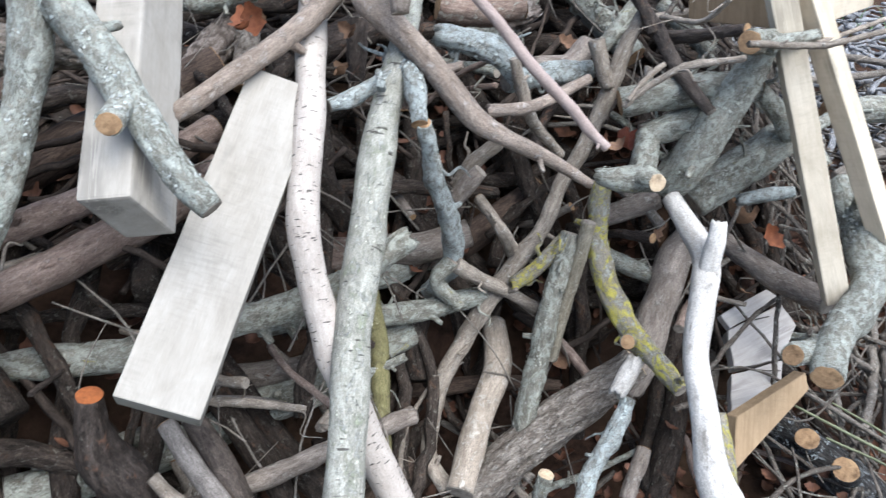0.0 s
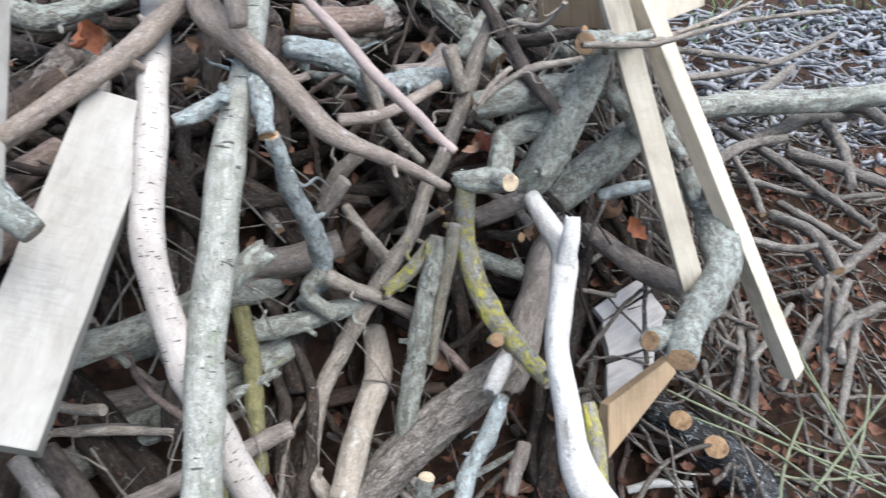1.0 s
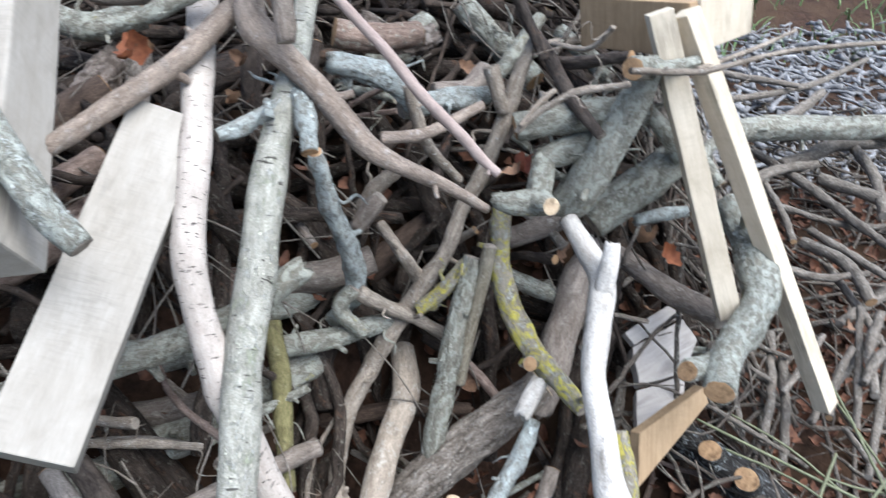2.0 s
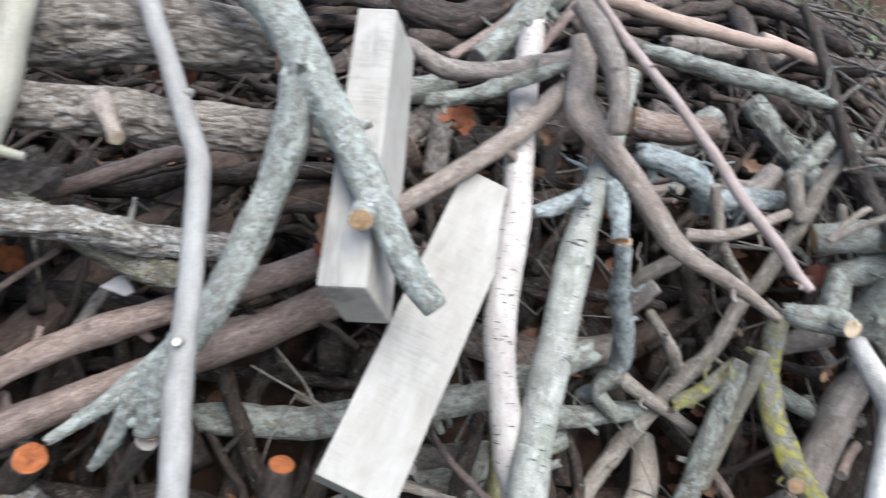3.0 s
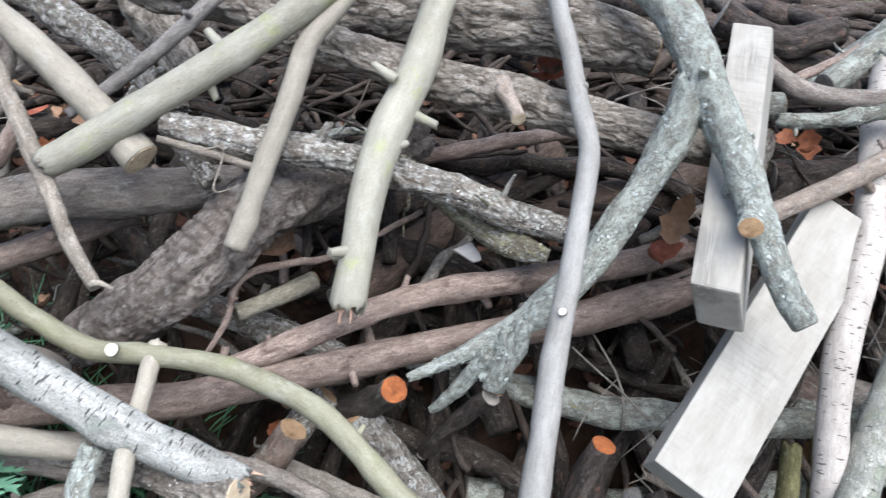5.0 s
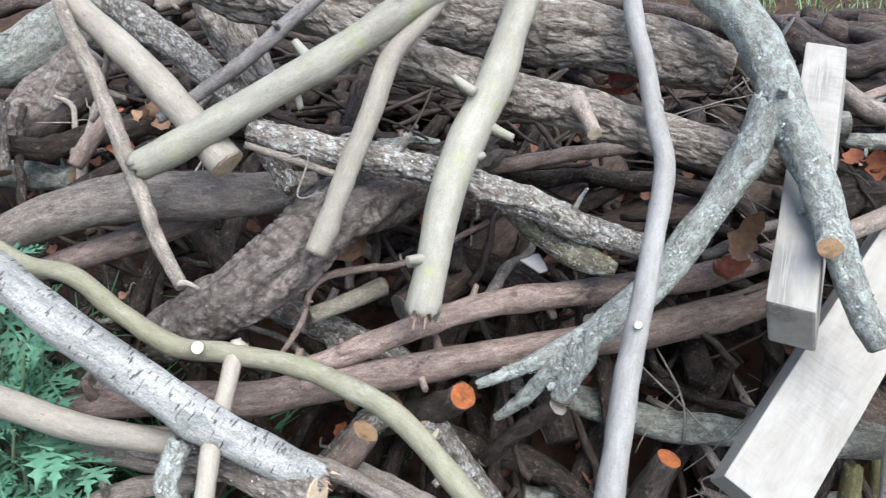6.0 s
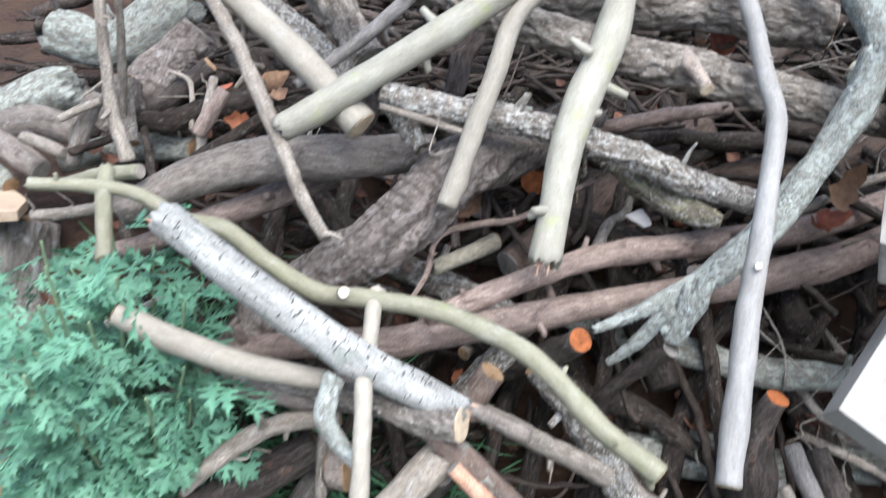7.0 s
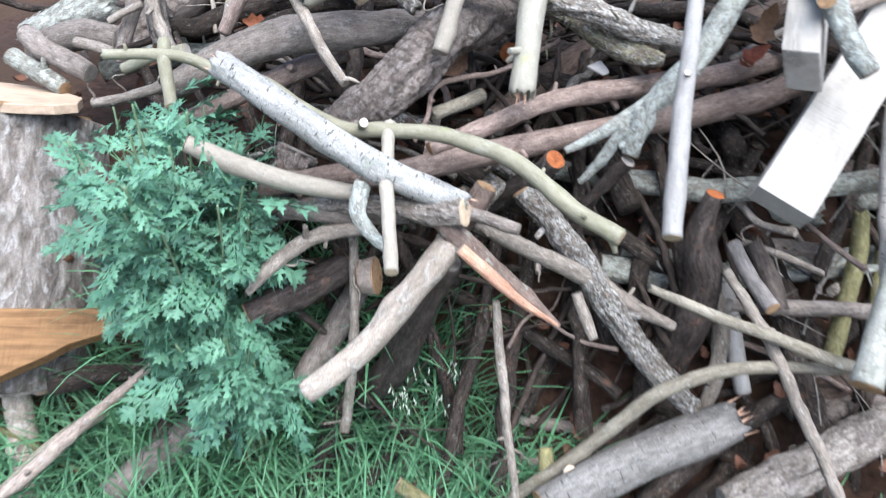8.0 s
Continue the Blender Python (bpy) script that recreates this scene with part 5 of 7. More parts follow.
stem('twig', 'TWIGD', [(1.196, 1.289, 0.24, 0.0085), (1.09, 1.098, 0.24, 0.0088), (0.992, 0.923, 0.24, 0.0071)], 'bare grey twig in the heap')
stem('twig', 'TWIGD', [(0.787, 1.041, 0.24, 0.0066), (0.768, 0.962, 0.24, 0.0063), (0.759, 0.924, 0.24, 0.0053)], 'bare grey twig in the heap')
stem('twig', 'TWIGD', [(1.23, 1.616, 0.24, 0.0123), (1.284, 1.499, 0.24, 0.0117), (1.334, 1.391, 0.24, 0.0101)], 'bare grey twig in the heap')
stem('twig', 'TWIGD', [(1.319, 2.736, 0.24, 0.0124), (1.474, 2.659, 0.241, 0.0137), (1.642, 2.574, 0.24, 0.0102)], 'bare grey twig in the heap')
stem('twig', 'TWIGD', [(1.242, 2.459, 0.24, 0.0129), (1.505, 2.555, 0.213, 0.0134), (1.794, 2.684, 0.211, 0.0124), (2.052, 2.828, 0.24, 0.011)], 'bare grey twig in the heap')
stem('twig', 'TWIGD', [(1.306, 1.972, 0.24, 0.0195), (1.512, 2.056, 0.256, 0.0216), (1.75, 2.124, 0.24, 0.0179)], 'bare grey twig in the heap')
stem('twig', 'TWIGD', [(1.225, 1.227, 0.2, 0.0106), (1.081, 1.117, 0.206, 0.01), (0.938, 0.982, 0.2, 0.0084)], 'bare weathered brown twig')
stem('twig', 'TWIGD', [(1.23, 1.186, 0.2, 0.0093), (1.106, 1.013, 0.2, 0.0095), (0.987, 0.841, 0.2, 0.0078)], 'bare weathered brown twig')
stem('twig', 'TWIGD', [(1.001, 0.959, 0.2, 0.0065), (1.008, 0.837, 0.202, 0.0061), (1.006, 0.733, 0.2, 0.0049)], 'bare weathered brown twig')
stem('twig', 'TWIGD', [(1.464, 1.484, 0.2, 0.0143), (1.31, 1.378, 0.197, 0.0137), (1.152, 1.278, 0.2, 0.0108)], 'bare weathered brown twig')
stem('twig', 'TWIGD', [(1.237, 1.508, 0.2, 0.0107), (1.226, 1.311, 0.203, 0.0098), (1.209, 1.148, 0.2, 0.0081)], 'bare weathered brown twig')
stem('twig', 'BRAM', [(0.652, 0.917, 0.3, 0.0024), (0.752, 0.83, 0.298, 0.0028), (0.844, 0.75, 0.297, 0.0027), (0.948, 0.665, 0.3, 0.0026)], 'thin green bramble stem')
stem('twig', 'BRAM', [(0.958, 1.029, 0.3, 0.0026), (0.945, 0.886, 0.301, 0.0029), (0.922, 0.703, 0.3, 0.0027)], 'thin green bramble stem')
stem('twig', 'BRAM', [(0.681, 0.843, 0.3, 0.0023), (0.771, 0.759, 0.311, 0.0022), (0.853, 0.652, 0.3, 0.0021)], 'thin green bramble stem')
dk_stem = stem('log', 'CHAR', [(0.672, 1.008, 0.158, 0.0339), (0.728, 0.924, 0.159, 0.0385), (0.805, 0.882, 0.111, 0.0443), (0.881, 0.822, 0.041, 0.0466)], 'dark charred log with sawn knots')
stem('stub', 'CHAR', [(0.747, 0.957, 0.119, 0.0254), (0.686, 0.897, 0.231, 0.0212)], cut1='tan', parent=dk_stem)
stem('stub', 'CHAR', [(0.798, 0.894, 0.110, 0.0271), (0.735, 0.834, 0.221, 0.0229)], cut1='tan', parent=dk_stem)
stem('twig', 'GREYT', [(0.353, 1.161, 0.949, 0.0047), (0.393, 1.086, 0.97, 0.0044), (0.415, 1.046, 1.017, 0.0042)], 'thin bare twig in the heap')
stem('twig', 'GREYT', [(0.278, 1.016, 0.865, 0.0053), (0.321, 1.017, 0.905, 0.0052), (0.363, 1.011, 0.931, 0.006), (0.433, 0.989, 0.952, 0.005)], 'thin bare twig in the heap')
stem('twig', 'GREYT', [(0.343, 1.068, 0.909, 0.0045), (0.308, 1.039, 0.895, 0.0044), (0.281, 1.008, 0.878, 0.0035)], 'thin bare twig in the heap')
stem('twig', 'GREYT', [(0.424, 0.965, 0.983, 0.0048), (0.533, 0.988, 0.97, 0.005), (0.591, 1.008, 0.973, 0.0042), (0.714, 1.05, 0.979, 0.0035), (0.879, 1.094, 0.971, 0.0037)], 'thin bare twig in the heap')
stem('twig', 'GREYT', [(0.55, 1.033, 0.956, 0.0035), (0.701, 1.176, 0.93, 0.0039), (0.854, 1.326, 0.909, 0.0032)], 'thin bare twig in the heap')
stem('log', 'LICHB', [(-1.654, 0.748, 1.097, 0.0292), (-1.51, 0.748, 1.04, 0.0296), (-1.375, 0.744, 0.985, 0.0269), (-1.252, 0.732, 0.929, 0.0182)], 'lichened log at the back')
sh_stem = stem('stick', 'GREYT', [(-1.546, 0.456, 1.201, 0.0070), (-1.518, 0.419, 1.096, 0.0090), (-1.482, 0.377, 0.972, 0.0104), (-1.441, 0.355, 0.88, 0.0119)], 'upright green-grey shoot in the heap')
stem('side_shoot', 'GREYT', [(-1.514, 0.473, 1.194, 0.0054), (-1.531, 0.465, 1.1, 0.0064), (-1.548, 0.458, 0.986, 0.0074), (-1.57, 0.448, 0.855, 0.0063)], parent=sh_stem)
stem('branch', 'GRNO', [(-1.46, 0.256, 0.877, 0.0108), (-1.396, 0.273, 0.903, 0.0106), (-1.323, 0.289, 0.923, 0.0111)], 'greenish branch end in the heap')
stem('log', 'LICHG', [(-1.994, 0.638, 0.92, 0.0525), (-1.866, 0.675, 0.91, 0.0518), (-1.733, 0.773, 1.003, 0.0485)], 'grey bark log at the back')
stem('log', 'BARKD', [(-1.81, 0.569, 0.772, 0.0462), (-1.751, 0.662, 0.839, 0.0512), (-1.7, 0.772, 0.938, 0.0468)], 'dark log at the back')
stem('branch', 'DARK', [(-1.672, 0.543, 0.818, 0.0173), (-1.603, 0.591, 0.869, 0.0192), (-1.549, 0.652, 0.934, 0.0169)], 'dark stick lying in the heap', cut0='tan')
stem('twig', 'GREYT', [(-1.46, 0.518, 0.805, 0.0091), (-1.483, 0.557, 0.861, 0.0101), (-1.505, 0.618, 0.927, 0.0082)], 'upright pale twig in the heap')
stem('twig', 'GREYT', [(-1.592, 0.596, 0.926, 0.0042), (-1.557, 0.604, 0.909, 0.0052), (-1.514, 0.554, 0.843, 0.0051)], 'thin curled twig in the heap')
stem('log', 'BARK', [(-1.446, 0.854, 1.085, 0.0389), (-1.367, 0.82, 1.03, 0.0402), (-1.261, 0.779, 0.965, 0.035)], 'grey furrowed log in the heap')
stem('log', 'LICHG', [(-1.773, 0.44, 0.75, 0.0238), (-1.687, 0.506, 0.775, 0.0259), (-1.531, 0.564, 0.793, 0.0212)], 'grey log end in the heap')
stem('branch', 'DARKR', [(-1.092, 0.801, 0.92, 0.0181), (-1.109, 0.866, 0.97, 0.0206), (-1.112, 0.93, 1.026, 0.0188)], 'reddish dark stump in the heap')
stem('branch', 'GREYT', [(-1.562, 0.83, 1.045, 0.0134), (-1.461, 0.887, 1.087, 0.0154), (-1.311, 0.963, 1.114, 0.0152)], 'pale branch at the back')
stem('stick', 'PALE', [(-1.677, -0.051, 0.3, 0.0264), (-1.646, -0.093, 0.2, 0.0291), (-1.525, -0.205, 0.1, 0.0278)], 'pale grey stick under the stump')
stem('log', 'GREYL', [(-1.654, 0.034, 0.148, 0.0261), (-1.562, 0.093, 0.174, 0.0311), (-1.467, 0.153, 0.217, 0.0282)], 'grey log end in the grass')
stem('stick', 'GRNT', [(-1.491, -0.255, 0.198, 0.0151), (-1.477, -0.153, 0.227, 0.0157), (-1.435, -0.04, 0.252, 0.0139)], 'pale stick in the grass')
stem('log', 'GREYL', [(-1.353, -0.123, 0.144, 0.0295), (-1.289, -0.014, 0.2, 0.0321), (-1.227, 0.096, 0.241, 0.0304)], 'grey log sunk in the grass')
stem('log', 'BARKD', [(-1.226, 0.091, 0.555, 0.0413), (-1.168, 0.167, 0.626, 0.0431), (-1.115, 0.251, 0.714, 0.0407), (-1.101, 0.293, 0.766, 0.0365)], 'dark log under the leaves')
stem('log', 'DARKR', [(-1.082, 0.077, 0.553, 0.0256), (-1.027, 0.153, 0.569, 0.028), (-0.973, 0.237, 0.593, 0.0265)], 'reddish log under the birch')
stem('log', 'GREYL', [(-1.048, 0.131, 0.34, 0.0262), (-1.023, 0.206, 0.421, 0.0262), (-0.992, 0.292, 0.51, 0.024)], 'grey log in the shade')
stem('branch', 'GREYL', [(-1.054, 0.175, 0.725, 0.0172), (-0.969, 0.218, 0.719, 0.0191), (-0.867, 0.271, 0.712, 0.0172)], 'grey branch lying in the heap')
stem('stick', 'YELG', [(-0.596, 0.286, 0.248, 0.0141), (-0.577, 0.25, 0.224, 0.0149), (-0.555, 0.213, 0.181, 0.0148)], 'yellowish cut stick end', cut0='pale')
stem('stick', 'YELG', [(-0.789, 0.065, 0.282, 0.0131), (-0.752, 0.071, 0.263, 0.0131), (-0.721, 0.075, 0.245, 0.0131)], 'yellowish cut stick end', cut0='pale')
stem('log', 'BARKG', [(-0.259, 0.358, 0.19, 0.0355), (-0.172, 0.46, 0.222, 0.0402), (-0.09, 0.554, 0.247, 0.0408), (-0.005, 0.65, 0.273, 0.037)], 'grey log at the edge')
stem('log', 'BARKD', [(-0.158, 0.631, 0.199, 0.0277), (-0.111, 0.679, 0.208, 0.0302), (-0.029, 0.747, 0.201, 0.0283)], 'dark log with tan sawn end', cut0='tan')
stem('stick', 'GREYT', [(-0.794, 0.274, 0.109, 0.0143), (-0.69, 0.334, 0.111, 0.0155), (-0.624, 0.361, 0.1, 0.0143)], 'grey stick in the grass')
stem('stick', 'GREYT', [(-0.553, 0.285, 0.216, 0.013), (-0.53, 0.241, 0.268, 0.0123)], 'sawn stick end in the heap', cut1='pale')
stem('log', 'LICHG', [(-0.618, 0.602, 0.469, 0.0279), (-0.471, 0.681, 0.436, 0.0305), (-0.267, 0.819, 0.426, 0.0286), (-0.063, 0.975, 0.435, 0.0266)], 'mossy grey log lying across')
stem('branch', 'YELG', [(-0.173, 0.858, 0.571, 0.0157), (-0.16, 0.783, 0.485, 0.0178), (-0.155, 0.656, 0.352, 0.0165)], 'yellow-green mossy stick in the heap')
stem('stick', 'GREYT', [(-0.587, 0.36, 0.577, 0.0098), (-0.564, 0.345, 0.546, 0.0107), (-0.541, 0.331, 0.515, 0.0088)], 'short grey stick in the heap')
stem('branch', 'GREYL', [(-0.832, 0.518, 0.179, 0.0235), (-0.632, 0.524, 0.047, 0.0235), (-0.514, 0.579, 0.033, 0.0209)], 'grey branch in the shade')
stem('stump', 'STUMP', [(-1.79, -0.022, 0.227, 0.222), (-1.811, 0.05, 0.365, 0.22), (-1.84, 0.122, 0.495, 0.218), (-1.893, 0.24, 0.69, 0.212)], 'large upright tree stump with grey furrowed bark', cut1='tan')
stem('branch', 'LICH', [(-0.899, 0.195, 0.799, 0.0142), (-0.886, 0.159, 0.78, 0.0131), (-0.865, 0.151, 0.755, 0.0113), (-0.832, 0.149, 0.729, 0.0078)], 'small lichened side branch of the birch')
stem('log', 'BARKG', [(-1.0, 0.205, 0.735, 0.0157), (-0.94, 0.218, 0.742, 0.0168), (-0.865, 0.228, 0.748, 0.0165), (-0.785, 0.236, 0.76, 0.0228), (-0.742, 0.24, 0.768, 0.0226)], 'pinkish grey branch with a sawn face beside the birch', cut1='pale')
stem('log', 'GREYL', [(-1.867, 0.354, 0.815, 0.0324), (-1.764, 0.401, 0.853, 0.0318), (-1.667, 0.424, 0.846, 0.0292)], 'grey log with a blackened end at the back', cut1='grey')
stem('branch', 'GREYT', [(-1.558, 0.242, 0.795, 0.0093), (-1.471, 0.268, 0.817, 0.01), (-1.376, 0.319, 0.848, 0.0107)], 'pale twig lying at the back')
stem('log', 'LICHB', [(-0.799, 0.777, 0.339, 0.0291), (-0.702, 0.784, 0.345, 0.0291), (-0.595, 0.798, 0.328, 0.0276), (-0.485, 0.807, 0.302, 0.026)], 'whitish mossy log in the shade')
stem('log', 'DARK', [(-0.401, 0.842, 0.081, 0.0671), (-0.3, 0.891, 0.142, 0.0716), (-0.191, 0.932, 0.161, 0.0567)], 'dark wet log deep in the heap')
stem('log', 'LICHP', [(-0.767, 0.892, 0.572, 0.0354), (-0.691, 0.944, 0.59, 0.0382), (-0.615, 1.012, 0.61, 0.0335)], 'brown log with flecked bark behind the beam')
stem('stub', 'GREYT', [(0.256, 1.172, 0.908, 0.0143), (0.266, 1.156, 0.871, 0.0125), (0.277, 1.142, 0.836, 0.0116)], 'broken grey stub among the branches')
stem('stick', 'LICHC', [(0.532, 1.112, 0.628, 0.0116), (0.58, 1.115, 0.638, 0.0127), (0.628, 1.115, 0.644, 0.0106)], 'blue-grey lichened stick in the heap')
stem('branch', 'LICHG', [(0.525, 1.144, 0.838, 0.0138), (0.563, 1.135, 0.797, 0.016), (0.597, 1.123, 0.752, 0.0152)], 'grey lichened branch behind the laths')
stem('splinter', 'PALE', [(0.35, 1.184, 0.852, 0.0069), (0.352, 1.171, 0.835, 0.0079), (0.355, 1.156, 0.815, 0.0069)], 'pale split stick end')
stem('branch', 'GREYT', [(0.112, 1.051, 0.927, 0.0086), (0.122, 1.046, 0.887, 0.0097), (0.146, 1.045, 0.823, 0.0091), (0.195, 1.054, 0.757, 0.0076)], 'thin grey branch with pale flecks')
stem('log', 'GREYL', [(0.489, 1.17, 0.531, 0.0249), (0.442, 1.121, 0.493, 0.0302), (0.414, 1.062, 0.443, 0.0331), (0.379, 0.992, 0.377, 0.0327), (0.35, 0.963, 0.301, 0.0309)], 'wide grey log behind the peeled pole')
stem('stick', 'LICHC', [(0.312, 0.829, 0.418, 0.0126), (0.278, 0.779, 0.379, 0.0143), (0.247, 0.735, 0.35, 0.0141), (0.223, 0.692, 0.322, 0.0139)], 'blue-grey lichened stick in the heap')
stem('stub', 'GREYL', [(0.357, 0.828, 0.287, 0.0134), (0.337, 0.79, 0.267, 0.0142), (0.318, 0.758, 0.239, 0.0141)], 'short grey stub in the heap')
stem('stub', 'YELL', [(0.45, 0.793, 0.421, 0.0134), (0.452, 0.73, 0.387, 0.014), (0.449, 0.668, 0.353, 0.0127)], 'yellow-green lichened stub in the heap')
stem('stub', 'WHITE', [(0.324, 0.868, 0.472, 0.0155), (0.308, 0.846, 0.456, 0.0163), (0.288, 0.822, 0.439, 0.0143)], 'short white peeled piece')
stem('stub', 'LICHG', [(0.161, 0.738, 0.274, 0.0136), (0.172, 0.747, 0.322, 0.0134)], 'sawn stick end in the heap', cut1='pale')
stem('stick', 'BROWN', [(0.204, 1.049, 0.363, 0.0101), (0.246, 1.021, 0.332, 0.0101), (0.297, 0.976, 0.277, 0.0089)], 'thin brown stick in the heap')
stem('log', 'GREYL', [(-0.119, 1.054, 0.562, 0.0284), (-0.04, 1.068, 0.558, 0.0309), (0.043, 1.094, 0.571, 0.0271)], 'brown-grey log under the birch poles')
stem('log', 'LICHG', [(-0.448, 0.93, 0.452, 0.0271), (-0.349, 0.94, 0.479, 0.0291), (-0.246, 0.964, 0.492, 0.0276)], 'grey lichened log under the board')
stem('log', 'GREYL', [(-0.421, 0.852, 0.435, 0.0224), (-0.318, 0.852, 0.448, 0.0242), (-0.217, 0.861, 0.457, 0.0225)], 'grey mossy log under the board')
stem('twig', 'GREYT', [(-0.37, 0.728, 0.527, 0.0066), (-0.291, 0.735, 0.513, 0.0075), (-0.213, 0.745, 0.487, 0.006)], 'grey twig under the board')
stem('branch', 'LICHG', [(0.029, 0.962, 0.508, 0.0119), (-0.011, 0.974, 0.553, 0.0137), (0.016, 0.986, 0.591, 0.0136)], 'crooked lichened stick in the heap')
stem('stick', 'GREYL', [(-0.081, 1.099, 0.645, 0.0081), (-0.066, 1.077, 0.635, 0.009), (-0.055, 1.06, 0.63, 0.0079)], 'short sawn stick in the heap', cut1='tan')
stem('branch', 'GREYL', [(0.064, 1.091, 0.705, 0.0138), (0.042, 1.087, 0.68, 0.0159), (0.02, 1.08, 0.65, 0.015)], 'pinkish grey stub in the heap')
stem('log', 'BROWNL', [(0.024, 1.157, 0.485, 0.0268), (0.106, 1.205, 0.528, 0.0295), (0.19, 1.251, 0.567, 0.0276)], 'dark brown log deep in the heap')
stem('log', 'LICHG', [(0.167, 1.443, 0.89, 0.0246), (0.108, 1.396, 0.853, 0.0265), (0.052, 1.362, 0.834, 0.0218)], 'pinkish mossy log at the back')
stem('log', 'BARKD', [(0.036, 1.399, 0.899, 0.0281), (0.098, 1.393, 0.865, 0.0307), (0.165, 1.429, 0.872, 0.0291)], 'brown log at the back')
stem('log', 'GREYL', [(0.166, 1.262, 0.814, 0.023), (0.23, 1.28, 0.814, 0.0233), (0.266, 1.321, 0.841, 0.0193)], 'grey log behind the shoots')
stem('log', 'LICHG', [(0.276, 1.524, 0.847, 0.0239), (0.33, 1.471, 0.816, 0.0283), (0.381, 1.411, 0.776, 0.0256)], 'grey mossy log at the back')
stem('log', 'LICHG', [(0.442, 1.507, 0.846, 0.0179), (0.494, 1.454, 0.815, 0.0188), (0.532, 1.403, 0.785, 0.0186)], 'grey lichened branch at the back')
stem('stick', 'GREYT', [(0.524, 1.413, 0.898, 0.0101), (0.494, 1.399, 0.876, 0.0112), (0.394, 1.378, 0.868, 0.0077)], 'pale bent stick in the heap')
stem('branch', 'DARKR', [(-0.14, 1.196, 0.937, 0.0158), (-0.144, 1.172, 0.888, 0.0169), (-0.146, 1.154, 0.846, 0.0161)], 'dark red upright branch')
stem('branch', 'LICHG', [(-0.486, 1.303, 0.951, 0.0233), (-0.419, 1.288, 0.939, 0.0252), (-0.338, 1.314, 0.952, 0.0236)], 'mossy green-grey branch in the heap')
stem('log', 'BARKD', [(-0.458, 1.196, 0.811, 0.0291), (-0.414, 1.251, 0.857, 0.0315), (-0.383, 1.306, 0.885, 0.0302)], 'dark grey log behind the board')
stem('branch', 'LICHG', [(0.281, 1.144, 0.503, 0.0157), (0.346, 1.118, 0.475, 0.0179), (0.422, 1.097, 0.457, 0.0157)], 'grey-green branch deep in the gap')
stem('branch', 'GREYL', [(0.307, 1.175, 0.548, 0.0201), (0.364, 1.183, 0.565, 0.0224), (0.41, 1.191, 0.583, 0.0201)], 'grey branch deep in the gap')
stem('stick', 'LICHG', [(0.839, 1.438, 0.637, 0.0127), (0.735, 1.328, 0.644, 0.0143), (0.767, 1.29, 0.595, 0.0131)], 'short lichened stick in the heap')
stem('twig', 'TWIGD', [(1.312, 2.174, 0.26, 0.0179), (1.495, 2.309, 0.251, 0.0202), (1.675, 2.468, 0.26, 0.0164)], 'bare grey twig in the heap')
stem('twig', 'TWIGD', [(1.594, 2.143, 0.26, 0.0192), (1.713, 2.083, 0.282, 0.0203), (1.776, 2.018, 0.26, 0.0173)], 'bare grey twig in the heap')
stem('twig', 'TWIGD', [(1.081, 1.785, 0.26, 0.0156), (1.217, 1.872, 0.279, 0.016), (1.399, 1.943, 0.26, 0.0124)], 'bare grey twig in the heap')
stem('twig', 'TWIGD', [(1.19, 1.84, 0.26, 0.0093), (1.169, 1.676, 0.263, 0.0099), (1.14, 1.539, 0.26, 0.0083)], 'bare grey twig in the heap')
stem('twig', 'TWIGD', [(1.037, 1.445, 0.26, 0.0101), (1.159, 1.406, 0.243, 0.0101), (1.269, 1.395, 0.26, 0.0079)], 'bare grey twig in the heap')
stem('twig', 'TWIGD', [(0.81, 1.162, 0.26, 0.0079), (0.835, 1.092, 0.254, 0.0086), (0.865, 1.047, 0.26, 0.0075)], 'bare grey twig in the heap')
stem('twig', 'TWIGD', [(1.042, 1.176, 0.26, 0.0071), (0.941, 1.075, 0.259, 0.0076), (0.875, 1.012, 0.26, 0.0065)], 'bare grey twig in the heap')
stem('twig', 'TWIGD', [(0.852, 1.237, 0.26, 0.0062), (0.89, 1.162, 0.252, 0.006), (0.932, 1.111, 0.26, 0.0049)], 'bare grey twig in the heap')
stem('twig', 'TWIGD', [(1.213, 1.241, 0.26, 0.0104), (1.123, 1.127, 0.262, 0.0109), (1.062, 0.992, 0.26, 0.0092)], 'bare grey twig in the heap')
stem('twig', 'TWIGD', [(1.246, 1.155, 0.26, 0.0111), (1.128, 1.095, 0.273, 0.0117), (1.056, 1.027, 0.26, 0.0094)], 'bare grey twig in the heap')
stem('twig', 'TWIGD', [(0.691, 1.006, 0.26, 0.0055), (0.756, 0.929, 0.26, 0.0053), (0.81, 0.865, 0.26, 0.0042)], 'bare grey twig in the heap')
stem('twig', 'TWIGD', [(1.086, 1.132, 0.26, 0.0078), (0.994, 1.03, 0.263, 0.0084), (0.938, 0.941, 0.26, 0.0071)], 'bare grey twig in the heap')
stem('twig', 'BRAM', [(0.723, 0.925, 0.3, 0.002), (0.796, 0.835, 0.304, 0.0023), (0.859, 0.737, 0.295, 0.0022), (0.936, 0.644, 0.3, 0.0021)], 'thin green bramble stem')
stem('twig', 'BRAM', [(0.948, 0.788, 0.3, 0.0023), (0.945, 0.886, 0.3, 0.0024), (0.942, 0.948, 0.3, 0.002)], 'thin green bramble stem')
stem('twig', 'BRAM', [(1.065, 0.859, 0.3, 0.0024), (0.928, 0.751, 0.3, 0.0027), (0.821, 0.667, 0.3, 0.0026)], 'thin green bramble stem')
